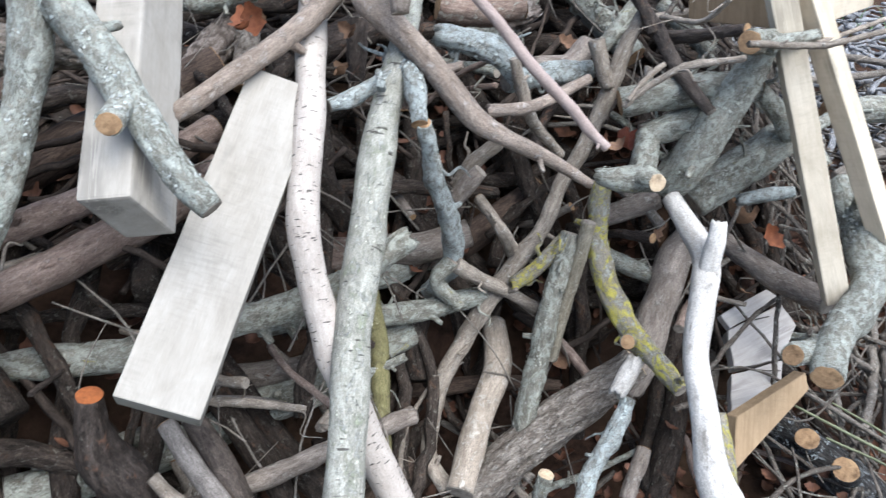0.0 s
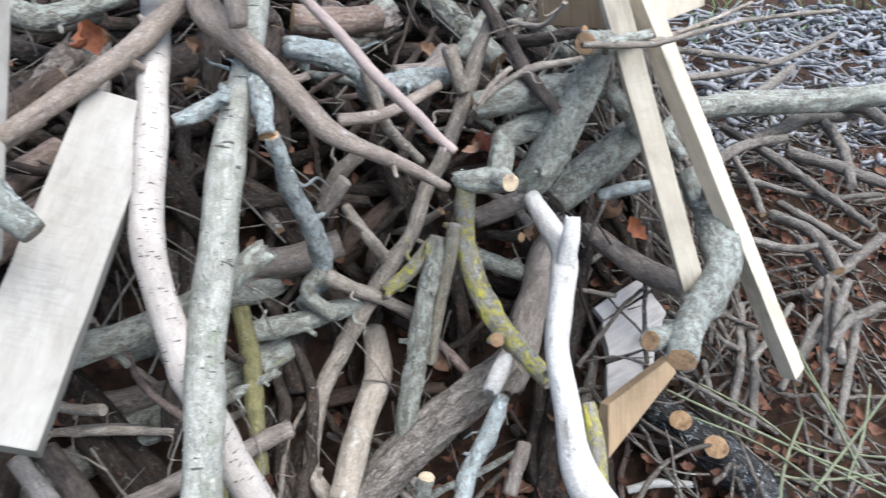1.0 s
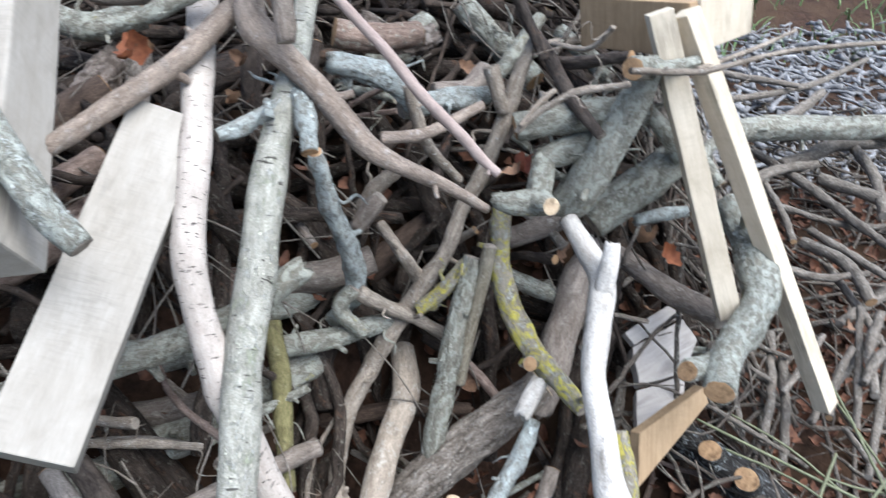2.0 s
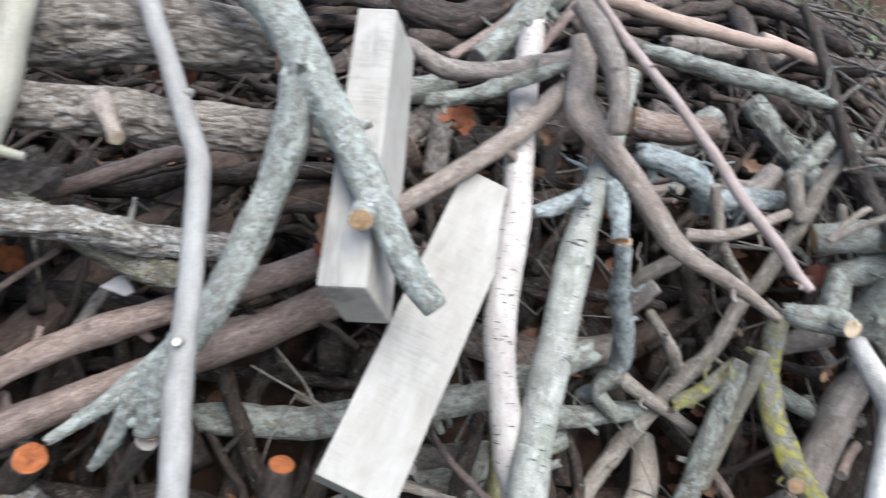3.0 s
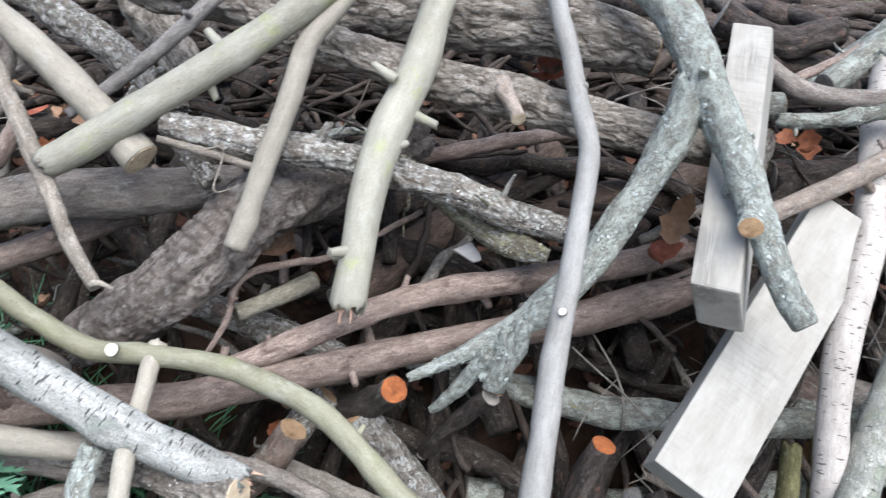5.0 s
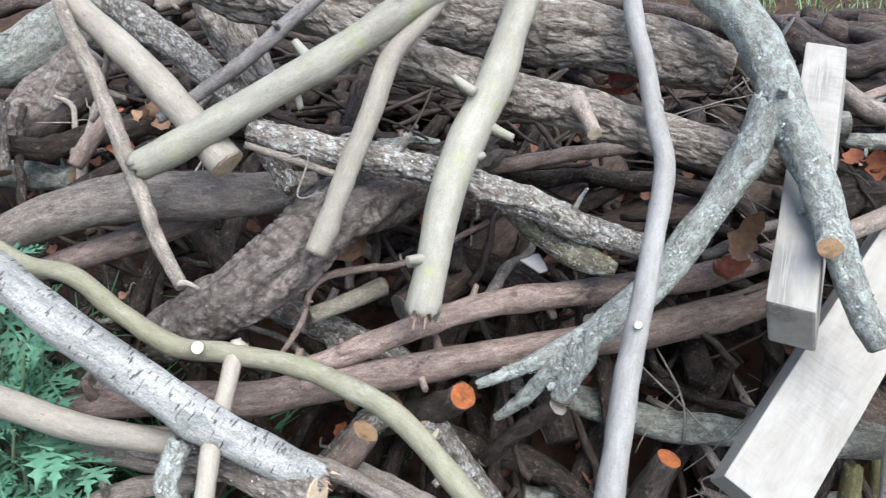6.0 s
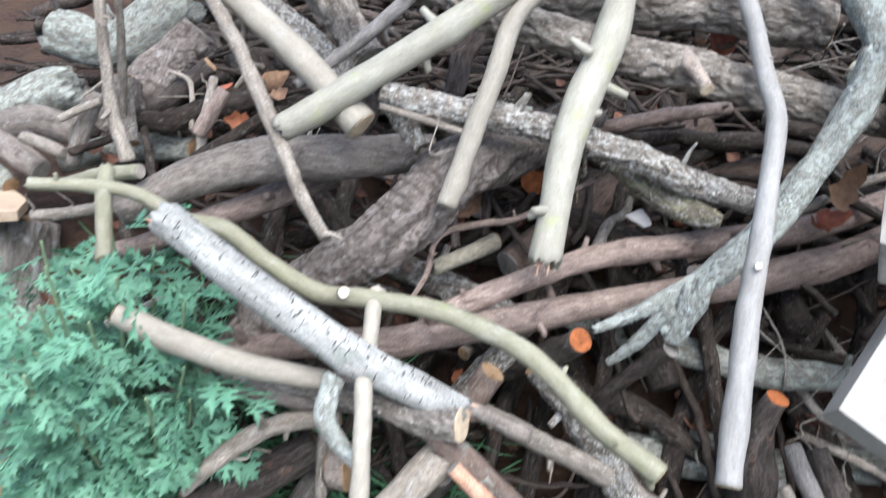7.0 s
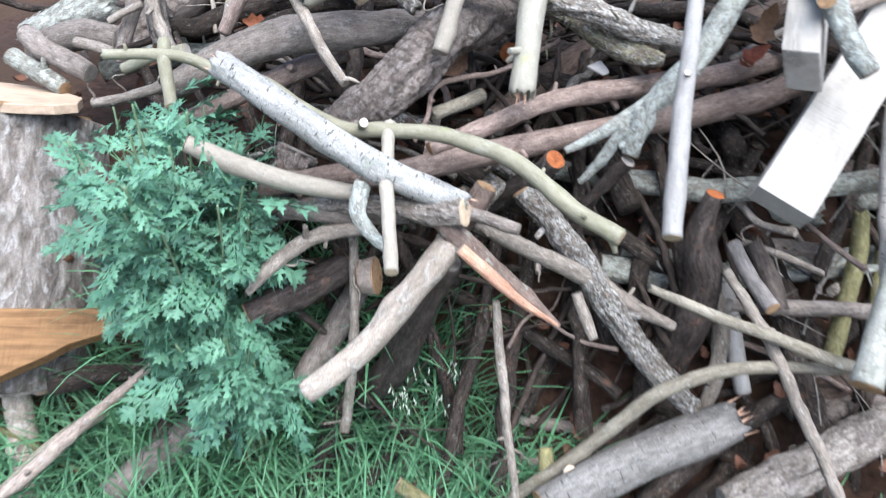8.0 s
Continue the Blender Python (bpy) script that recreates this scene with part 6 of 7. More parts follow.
stem('twig', 'BRAM', [(1.051, 0.89, 0.3, 0.002), (0.98, 0.786, 0.298, 0.0023), (0.89, 0.683, 0.3, 0.0021)], 'thin green bramble stem')
stem('twig', 'BRAM', [(0.833, 0.774, 0.3, 0.0018), (0.896, 0.747, 0.294, 0.0022), (0.982, 0.721, 0.3, 0.0022)], 'thin green bramble stem')
stem('twig', 'BRAM', [(0.77, 0.707, 0.3, 0.0021), (0.847, 0.693, 0.292, 0.0026), (0.954, 0.688, 0.3, 0.0021)], 'thin green bramble stem')
stem('twig', 'BRAM', [(0.879, 0.822, 0.3, 0.0023), (0.799, 0.726, 0.302, 0.0027), (0.754, 0.652, 0.3, 0.0025)], 'thin green bramble stem')
stem('twig', 'WHITE', [(0.574, 0.829, 0.116, 0.0078), (0.63, 0.832, 0.127, 0.0089), (0.702, 0.823, 0.125, 0.0067)], 'pale peeled twig in the heap')
stem('splinter', 'TORNB', [(-0.738, 0.218, 0.715, 0.0098), (-0.687, 0.225, 0.672, 0.0107), (-0.637, 0.25, 0.615, 0.0073), (-0.589, 0.279, 0.566, 0.0028)], 'bare orange-pink torn wood')
stem('log', 'LICHG', [(-1.94, 0.407, 0.813, 0.0444), (-1.854, 0.445, 0.853, 0.0462), (-1.769, 0.497, 0.893, 0.0406)], 'mossy green-grey log at the back')
stem('log', 'GREYL', [(-1.875, 0.351, 0.854, 0.0223), (-1.791, 0.345, 0.824, 0.0245), (-1.693, 0.349, 0.794, 0.0205)], 'grey log at the back')
stem('log', 'LICHG', [(-1.89, 0.31, 0.814, 0.0198), (-1.829, 0.312, 0.791, 0.0209), (-1.741, 0.312, 0.764, 0.017)], 'grey lichened stick at the back')
stem('stick', 'GREYT', [(-1.674, 0.325, 0.873, 0.0104), (-1.632, 0.331, 0.869, 0.0115), (-1.585, 0.337, 0.862, 0.0091)], 'short grey stick in the heap')
stem('stick', 'PALE', [(-1.583, 0.345, 0.922, 0.0067), (-1.56, 0.369, 0.936, 0.0078), (-1.535, 0.393, 0.948, 0.0067)], 'pale splintered stick in the heap')
stem('stick', 'GREYL', [(-1.587, 0.345, 0.838, 0.0127), (-1.578, 0.376, 0.888, 0.0149), (-1.572, 0.413, 0.947, 0.0148)], 'grey upright stick in the heap')
stem('stick', 'BARKG', [(-1.554, 0.44, 0.847, 0.0203), (-1.577, 0.459, 0.886, 0.0215), (-1.6, 0.493, 0.945, 0.0215)], 'grey-brown upright stick in the heap')
stem('stick', 'BROWN', [(-1.45, 0.512, 0.863, 0.0131), (-1.443, 0.539, 0.892, 0.0143), (-1.434, 0.575, 0.931, 0.0143)], 'brown upright stick in the heap')
stem('branch', 'BROWN', [(-1.152, 0.127, 0.489, 0.0169), (-1.098, 0.149, 0.513, 0.0188), (-1.025, 0.2, 0.562, 0.0185)], 'reddish branch behind the grass')
stem('stick', 'DARK', [(-1.088, 0.165, 0.528, 0.0063), (-1.049, 0.181, 0.484, 0.0074), (-1.018, 0.202, 0.438, 0.0065)], 'thin dark stick in the heap')
stem('stick', 'GREYL', [(-0.694, 0.389, 0.182, 0.0119), (-0.593, 0.432, 0.166, 0.0143), (-0.459, 0.497, 0.154, 0.0131)], 'grey stick lying on the ground')
stem('stick', 'GREYL', [(-0.866, 0.232, 0.106, 0.0107), (-0.741, 0.301, 0.106, 0.0131), (-0.627, 0.368, 0.11, 0.0119)], 'brown stick lying in the grass')
stem('stick', 'GREYL', [(-0.845, 0.47, 0.215, 0.0114), (-0.778, 0.464, 0.161, 0.0127), (-0.707, 0.449, 0.093, 0.0114)], 'grey-brown stick in the shade')
stem('log', 'BROWNL', [(-0.205, 0.668, 0.19, 0.031), (-0.14, 0.726, 0.218, 0.0358), (-0.047, 0.807, 0.254, 0.0334)], 'dark brown log at the edge')
stem('stick', 'GREYT', [(-0.208, 0.507, 0.166, 0.0101), (-0.128, 0.572, 0.191, 0.0112), (-0.023, 0.657, 0.224, 0.0101)], 'pale grey stick in the heap')
stem('twig', 'GREYT', [(-0.291, 0.87, 0.503, 0.006), (-0.228, 0.85, 0.433, 0.0072), (-0.202, 0.825, 0.384, 0.006)], 'thin bare twig in the heap')
stem('twig', 'BROWN', [(-0.344, 0.644, 0.344, 0.0058), (-0.22, 0.68, 0.303, 0.0069), (-0.104, 0.705, 0.253, 0.0058)], 'thin reddish twig in the heap')
stem('branch', 'LICHG', [(-0.584, 0.635, 0.501, 0.0139), (-0.52, 0.662, 0.49, 0.015), (-0.448, 0.697, 0.483, 0.0139)], 'grey lichened stick in the heap')
stem('stalk', 'YELG', [(-1.677, -0.146, 0.201, 0.0072), (-1.564, -0.131, 0.175, 0.0082), (-1.453, -0.121, 0.146, 0.007)], 'yellowish dry stalk in the heap')
stem('stick', 'TAN', [(-1.432, -0.294, 0.264, 0.0132), (-1.392, -0.218, 0.296, 0.0134), (-1.362, -0.116, 0.333, 0.0127), (-1.334, 0.037, 0.364, 0.0067)], 'tan stick at the edge')
stem('stub', 'TAN', [(-1.636, -0.038, 0.273, 0.0242), (-1.582, -0.056, 0.281, 0.0247)], 'sawn branch end under the stump', cut1='tan')
stem('branch', 'TAN', [(-0.51, 0.791, 0.382, 0.0124), (-0.502, 0.744, 0.353, 0.015), (-0.512, 0.693, 0.318, 0.0148)], 'reddish broken branch in the heap')
stem('log', 'LICHP', [(-0.768, 0.373, 0.738, 0.0194), (-0.789, 0.35, 0.689, 0.0216), (-0.822, 0.325, 0.646, 0.02)], 'pale grey branch behind the birch end')
stem('log', 'LICHG', [(-0.284, 1.226, 1.032, 0.0213), (-0.236, 1.293, 1.067, 0.0248), (-0.188, 1.372, 1.12, 0.0243)], 'grey-green log at the back')
stem('stick', 'DARK', [(0.224, 1.275, 1.151, 0.0081), (0.272, 1.232, 1.069, 0.0098), (0.3, 1.199, 1.009, 0.0098), (0.341, 1.154, 0.927, 0.0089)], 'thin dark curved stick')
stem('branch', 'LICHG', [(0.232, 1.484, 0.912, 0.0224), (0.296, 1.461, 0.857, 0.0246), (0.361, 1.432, 0.793, 0.0224)], 'mossy branch deep in the heap')
stem('log', 'LICHP', [(-0.008, 1.273, 0.932, 0.0242), (0.065, 1.287, 0.914, 0.0264), (0.139, 1.321, 0.909, 0.0247)], 'pinkish lichened log in the heap')
stem('branch', 'LICHG', [(0.283, 1.273, 0.849, 0.0131), (0.317, 1.302, 0.884, 0.0141), (0.368, 1.343, 0.933, 0.0121)], 'grey branch with pale flecks')


# ---- sawn timber, blocks and offcuts ----
timber('board', (-0.353, 0.519, 0.769), (0.0907, -0.0043, -0.0351), (0.0643, 0.4073, 0.2141), 0.0975, 0.466, 0.046, GREYWOOD, 'weathered pale grey sawn board lying on the heap', category='board', seed=3)
timber('square_post', (-0.374, 0.615, 0.960), (0.975, 0.15, 0.0), (-0.061, 0.41, 0.198), 0.056, 0.458, 0.088, GREYWOOD, 'weathered pale grey square post with a sawn end', category='post', seed=7, bevel=0.004, lean=0.28)
timber('lath', (0.645, 0.926, 0.538), (0.944, 0.025, 0.329), (-0.175, 0.136, 0.490), 0.038, 0.537, 0.030, YELLOWWOOD, 'fresh yellow sawn lath standing in the heap', category='lath', seed=11)
timber('lath', (0.892, 0.934, 0.291), (0.512, -0.742, 0.432), (-0.377, 0.159, 0.721), 0.033, 0.829, 0.036, YELLOWWOOD, 'fresh yellow sawn lath standing in the heap', category='lath', seed=12)
# thin brown piece added over the block's front to carry its shaded tone
timber('plank', (0.428, 1.265, 0.905), (0.575, -0.792, 0.205), (-0.120, 0.166, 0.979), 0.223, 0.085, 0.022, TANWOOD, 'thin brown weathered facing for the shaded front of the wood block', category='plank', seed=13)
timber('wood_block', (0.446, 1.279, 0.909), (0.575, -0.792, 0.205), (-0.120, 0.166, 0.979), 0.227, 0.082, 0.150, YELLOWWOOD, 'thick fresh yellow sawn wood block behind two laths', category='block', seed=16)
slab('offcut', [(0.499, 0.777, 0.291), (0.505, 0.832, 0.366), (0.647, 0.919, 0.388), (0.656, 0.900, 0.364)], 0.028, TANWOOD, 'tan wedge-shaped sawn offcut', 'offcut', 21)
slab('offcut', [(0.547, 1.092, 0.369), (0.652, 1.146, 0.391), (0.681, 1.132, 0.376), (0.563, 1.068, 0.356)], 0.020, WHITEWOOD, 'white broken board piece', 'offcut', 22)
slab('offcut', [(0.564, 1.080, 0.339), (0.686, 1.135, 0.365), (0.706, 1.097, 0.333), (0.658, 1.026, 0.315), (0.564, 1.006, 0.306)], 0.030, WHITEWOOD, 'white weathered board piece', 'offcut', 23)
slab('offcut', [(0.555, 0.993, 0.304), (0.664, 1.024, 0.313), (0.641, 0.965, 0.297), (0.569, 0.912, 0.282), (0.533, 0.903, 0.281)], 0.030, WHITEWOOD, 'white weathered board piece with dirt', 'offcut', 24)
slab('offcut', [(0.523, 0.928, 0.246), (0.544, 0.928, 0.249), (0.514, 0.798, 0.205), (0.496, 0.801, 0.205)], 0.020, TANWOOD, 'narrow tan board edge', 'offcut', 25)
slab('wood_slab', [(-1.686, -0.082, 0.462), (-1.392, 0.079, 0.457), (-1.365, 0.079, 0.438), (-1.467, -0.036, 0.418), (-1.574, -0.189, 0.389)], 0.030, FRESHWOOD, 'fresh orange split wood under the stump', 'slab', 26)
slab('wood_disc', [(-1.812, 0.141, 0.793), (-1.733, 0.164, 0.801), (-1.683, 0.189, 0.798), (-1.644, 0.211, 0.780), (-1.628, 0.252, 0.768), (-1.676, 0.300, 0.757), (-1.773, 0.325, 0.750), (-1.873, 0.322, 0.747), (-1.977, 0.304, 0.745), (-2.056, 0.273, 0.744)], 0.020, RIMWOOD, 'pale orange sawn face on top of the stump', 'wood', 30)
slab('wood_chip', [(-0.849, 0.438, 0.003), (-0.843, 0.465, 0.033), (-0.820, 0.501, 0.027), (-0.791, 0.504, 0.010), (-0.769, 0.465, -0.019), (-0.804, 0.432, -0.018)], 0.012, TANWOOD, 'tan dry wood chip in the grass', 'chip', 27)
slab('wood_chip', [(-1.159, 0.908, 1.126), (-1.131, 0.949, 1.143), (-1.089, 0.968, 1.139), (-1.113, 0.882, 1.091)], 0.030, YELLOWWOOD, 'pale split block behind the poles', 'block', 28)
slab('wood_chip', [(-0.714, 0.700, 0.848), (-0.691, 0.726, 0.851), (-0.668, 0.713, 0.836), (-0.678, 0.705, 0.831)], 0.006, WHITEWOOD, 'pale torn wood splinter', 'chip', 29)
PLANT_TIPS = [(-1.420, 0.074, 0.819), (-1.349, 0.032, 0.770), (-1.366, 0.141, 0.865), (-1.255, 0.033, 0.793), (-1.154, 0.214, 0.808), (-1.063, 0.106, 0.751), (-1.287, 0.199, 0.882), (-1.251, 0.234, 0.849), (-1.286, -0.009, 0.710), (-1.079, 0.045, 0.685), (-1.192, 0.047, 0.941), (-1.136, 0.047, 0.884), (-1.064, 0.048, 0.800), (-1.181, 0.014, 0.822), (-1.195, -0.018, 0.722), (-1.138, 0.031, 0.708), (-1.130, 0.178, 0.835), (-1.241, 0.045, 0.832), (-1.143, -0.005, 0.772), (-1.184, 0.022, 0.904), (-1.203, -0.022, 0.688), (-1.150, -0.005, 0.672), (-1.070, 0.113, 0.798), (-1.088, 0.064, 0.715), (-1.156, -0.032, 0.852), (-1.141, 0.098, 0.917), (-1.208, -0.010, 0.777)]
LOW_TIPS = [(-1.103, 0.023, 0.535), (-1.177, 0.026, 0.555), (-1.055, 0.036, 0.518), (-1.142, 0.004, 0.468), (-1.093, 0.027, 0.428), (-1.218, 0.006, 0.489), (-1.142, 0.010, 0.581), (-1.076, 0.012, 0.555), (-1.070, 0.066, 0.566), (-1.097, -0.011, 0.488), (-1.053, 0.041, 0.488), (-1.176, 0.041, 0.608), (-1.017, 0.035, 0.455), (-1.064, -0.003, 0.440), (-1.155, -0.028, 0.542)]
LEAF_PLACES = [(-0.289, 1.093, 0.967), (-0.289, 1.134, 0.948), (-0.443, 0.877, 0.887), (-0.453, 0.852, 0.837), (-0.684, 0.872, 1.076), (-0.649, 0.887, 1.074), (-0.956, 0.612, 0.825), (-1.363, 0.598, 0.940), (-1.192, 0.373, 0.769), (-0.673, 0.931, 1.063), (0.602, 1.166, 0.372), (0.639, 1.217, 0.481), (1.106, 1.201, 0.268), (0.302, 1.177, 0.802), (0.406, 1.152, 0.529), (-0.282, 1.028, 0.986), (0.284, 1.036, 0.781), (-0.140, 1.122, 0.940), (-0.673, 0.939, 0.715), (-0.154, 1.084, 0.890), (-1.335, 0.608, 0.932), (-0.865, 0.449, 0.620), (-0.782, 0.395, 0.427), (0.239, 1.382, 0.818), (-0.443, 0.741, 0.366)]
SEED_PLACES = [((-0.847, 0.242, 0.178), (-0.877, 0.192, 0.378)), ((-0.825, 0.255, 0.162), (-0.855, 0.205, 0.362)), ((-0.820, 0.302, 0.182), (-0.850, 0.252, 0.382)), ((-0.777, 0.289, 0.153), (-0.807, 0.239, 0.353)), ((-0.773, 0.351, 0.176), (-0.803, 0.301, 0.376))]


# ---- what lies deeper in the heap ----
def quick_stem(points, rng, sides):
    """A plain knobbly stem for the countless thin ones."""
    line = spline(points, max(0.02, points[0][3] * 2.5))
    t, u, v = frames_along(line)
    n = len(line)
    th = np.arange(sides) / sides * 2 * math.pi
    rr = line[:, 3][:, None] * (1 + 0.07 * rng.randn(n, sides) + 0.09 * rng.randn(n, 1))
    c, s = np.cos(th) * rr, np.sin(th) * rr
    line[:, :3] += rng.randn(n, 3) * points[0][3] * 0.22
    verts = line[:, None, :3] + c[..., None] * u[:, None] + s[..., None] * v[:, None]
    gap = np.r_[0, np.cumsum(np.linalg.norm(np.diff(line[:, :3], axis=0), axis=1))]
    off = rng.uniform(-50, 50, 3)
    co = np.stack([c + off[0], s + off[1], np.repeat(gap[:, None], sides, 1) + off[2]], 2)
    faces = [(i * sides + k, i * sides + (k + 1) % sides, (i + 1) * sides + (k + 1) % sides, (i + 1) * sides + k) for i in range(n - 1) for k in range(sides)]
    faces += [tuple(range(sides))[::-1], tuple((n - 1) * sides + k for k in range(sides))]
    return verts.reshape(-1, 3), faces, co.reshape(-1, 3)


def tangle(name, count, seed, rlo, rhi, llo, lhi, dlo, dhi, mat, label, box, flat=0.35, low=-1.0):
    """Countless buried branches as one mesh, laid at random below the heap's upper side."""
    rng = np.random.RandomState(seed)
    vs, fs, cs, n = [], [], [], 0
    made = 0
    while made < count:
        x, y = rng.uniform(box[0], box[2]), rng.uniform(box[1], box[3])
        top = heap(x, y)
        du, dv = (x - (box[0] + box[2]) / 2) / (box[2] - box[0]) * 2, (y - (box[1] + box[3]) / 2) / (box[3] - box[1]) * 2
        if name != "ground_twigs" and math.hypot(x - 0.57, y - 0.93) < 0.2:
            made += 0.2
            continue
        if (du ** 4 + dv ** 4) > 0.9 + 0.5 * noise.noise((x * 3, y * 3, seed)) or (top < low):
            made += 0.2
            continue
        z = top - rng.uniform(dlo, dhi)
        if z < ground_height(x, y) - 0.02:
            z = ground_height(x, y) + rng.uniform(0, 0.05)
        made += 1
        length, r = rng.uniform(llo, lhi), rng.uniform(rlo, rhi)
        ang = rng.uniform(0, math.pi)
        way = np.array([math.cos(ang), math.sin(ang), rng.randn() * flat])
        grad = (heap(x + 0.05 * way[0], y + 0.05 * way[1]) - top) / 0.05
        way[2] += grad * 0.7
        way /= np.linalg.norm(way)
        bend = rng.randn(3) * length * 0.11
        c = np.array([x, y, z])
        pts = []
        for k, s in enumerate((-0.5, -0.2, 0.15, 0.5)):
            p = c + way * length * s + bend * (1 - abs(s) * 2) * (1 if k % 2 else 0.6)
            p[2] = min(p[2], heap(p[0], p[1]) - dlo * 0.8) if heap(p[0], p[1]) > 0.15 else max(p[2], ground_height(p[0], p[1]) + r)
            pts.append((*p, r * (1.1 - 0.35 * (s + 0.5))))
        v, f, co = quick_stem(pts, rng, 7 if r < 0.01 else 12)
        vs.append(v)
        cs.append(co)
        fs += [tuple(i + n for i in face) for face in f]
        n += len(v)
    me = mesh_of(name, np.vstack(vs), fs, mat, np.vstack(cs))
    return tagged(new(name, me), label, "branches", "", "stuff")


# the shade of the gaps is in the dark bark colour of these
tangle("buried_branches", 330, 11, 0.007, 0.024, 0.5, 1.1, 0.27, 0.52, BARKS["FILL"], "shade-darkened branches buried deep in the heap", (-1.75, 0.1, 1.0, 2.4), low=0.42)
tangle("buried_twigs", 420, 12, 0.002, 0.008, 0.12, 0.45, 0.17, 0.4, BARKS["FILT"], "thin shade-darkened twigs filling the gaps of the heap", (-1.7, 0.1, 1.1, 2.1), low=0.3)
tangle("fine_twigs", 200, 13, 0.0008, 0.0022, 0.06, 0.24, 0.06, 0.2, BARKS["TWIGD"], "fine broken twigs caught between the branches", (-0.6, 0.5, 0.9, 1.7), 0.5)
tangle("side_branches", 150, 14, 0.004, 0.016, 0.15, 0.5, 0.2, 0.45, BARKS["FILL"], "shade-darkened sticks lying low beside the stump", (-2.7, 0.6, -1.3, 1.9), 0.25)


# ---- loose thin sticks lying in the hollows of the heap ----
def loose_sticks(count, seed, box, low, high):
    """Thin crooked sticks, each one a thing, laid a little below the heap's upper side."""
    rng = np.random.RandomState(seed)
    looks = (("GREYT", "thin weathered grey stick caught in the heap"), ("TWIGD", "thin dark grey-brown stick caught in the heap"), ("BROWN", "thin reddish-brown stick caught in the heap"), ("LICHG", "thin lichen-grey stick caught in the heap"), ("DARKR", "dark damp stick caught in the heap"))
    for _ in range(count):
        x, y = rng.uniform(box[0], box[2]), rng.uniform(box[1], box[3])
        z = heap(x, y) - rng.uniform(low, high)
        if z < ground_height(x, y) + 0.03:
            z = ground_height(x, y) + rng.uniform(0.03, 0.07)
        ang, length, r = rng.uniform(0, math.pi), rng.uniform(0.12, 0.36), rng.uniform(0.0035, 0.0105)
        way = np.array([math.cos(ang), math.sin(ang), rng.randn() * 0.45])
        way /= np.linalg.norm(way)
        points = []
        for s in (-0.5, -0.18, 0.15, 0.5):
            p = np.array([x, y, z]) + way * length * s + rng.randn(3) * length * 0.035
            p[2] = max(p[2], ground_height(p[0], p[1]) + r)
            points.append((*p, r * (1.1 - 0.4 * (s + 0.5))))
        look_of, label = looks[rng.randint(len(looks))]
        stem("stick", look_of, points, label)


loose_sticks(46, 81, (-0.3, 0.75, 0.7, 1.35), 0.17, 0.36)
loose_sticks(34, 82, (-1.4, 0.35, -0.3, 1.0), 0.2, 0.4)


# ---- twigs and ash on the open ground beside the heap ----
BARKS["ASH"] = bark("ashen_twig_bark", (0.2, 0.21, 0.225), (0.45, 0.465, 0.49), 0.3, 0.0004, [((0.6, 0.615, 0.64), 0.3, 0.01)], island=True)
BARKS["FIELD"] = bark("ground_twig_bark", (0.075, 0.062, 0.054), (0.22, 0.195, 0.17), 0.4, 0.0005, [(LICHEN, 0.34, 0.01)], island=True)
tangle("ground_twigs", 1500, 21, 0.001, 0.006, 0.1, 0.5, -0.05, 0.1, BARKS["FIELD"], "bare twigs strewn over the ground beside the heap", (0.4, 0.35, 2.9, 2.9), 0.3)
tangle("ashen_twigs", 1700, 22, 0.002, 0.013, 0.03, 0.18, -0.08, 0.06, BARKS["ASH"], "pale blue-grey ashen twigs and bark", (0.7, 2.05, 3.3, 3.8), 0.25)
# bark of the far branches, a darker copy with their shade in the colour
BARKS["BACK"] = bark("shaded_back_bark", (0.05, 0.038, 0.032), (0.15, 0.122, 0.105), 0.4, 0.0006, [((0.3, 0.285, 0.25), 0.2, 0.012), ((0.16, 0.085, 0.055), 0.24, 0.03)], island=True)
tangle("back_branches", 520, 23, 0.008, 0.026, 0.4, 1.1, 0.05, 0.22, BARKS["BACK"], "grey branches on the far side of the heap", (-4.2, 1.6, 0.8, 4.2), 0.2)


# ---- fallen leaves ----
def leaf_mesh(name, length, width, curl, mat, seed):
    """A dry oval leaf, folded along its rib and curled."""
    rng = np.random.RandomState(seed)
    verts, faces, rows = [], [], 7
    for i in range(rows):
        s = i / (rows - 1)
        w = width * math.sin(math.pi * min(0.97, s * 0.94 + 0.03)) ** 0.8 * (1 + 0.25 * math.sin(s * 20 + seed))
        for k, side in enumerate((-1, -0.5, 0, 0.5, 1)):
            z = curl * length * ((s - 0.5) ** 2 * 1.4) + abs(side) * w * (0.35 + 0.3 * rng.rand()) + 0.03 * length * rng.randn() * 0.4
            verts.append((side * w, (s - 0.5) * length, z))
    for i in range(rows - 1):
        for k in range(4):
            a = i * 5 + k
            faces.append((a, a + 1, a + 6, a + 5))
    return mesh_of(name, verts, faces, mat)


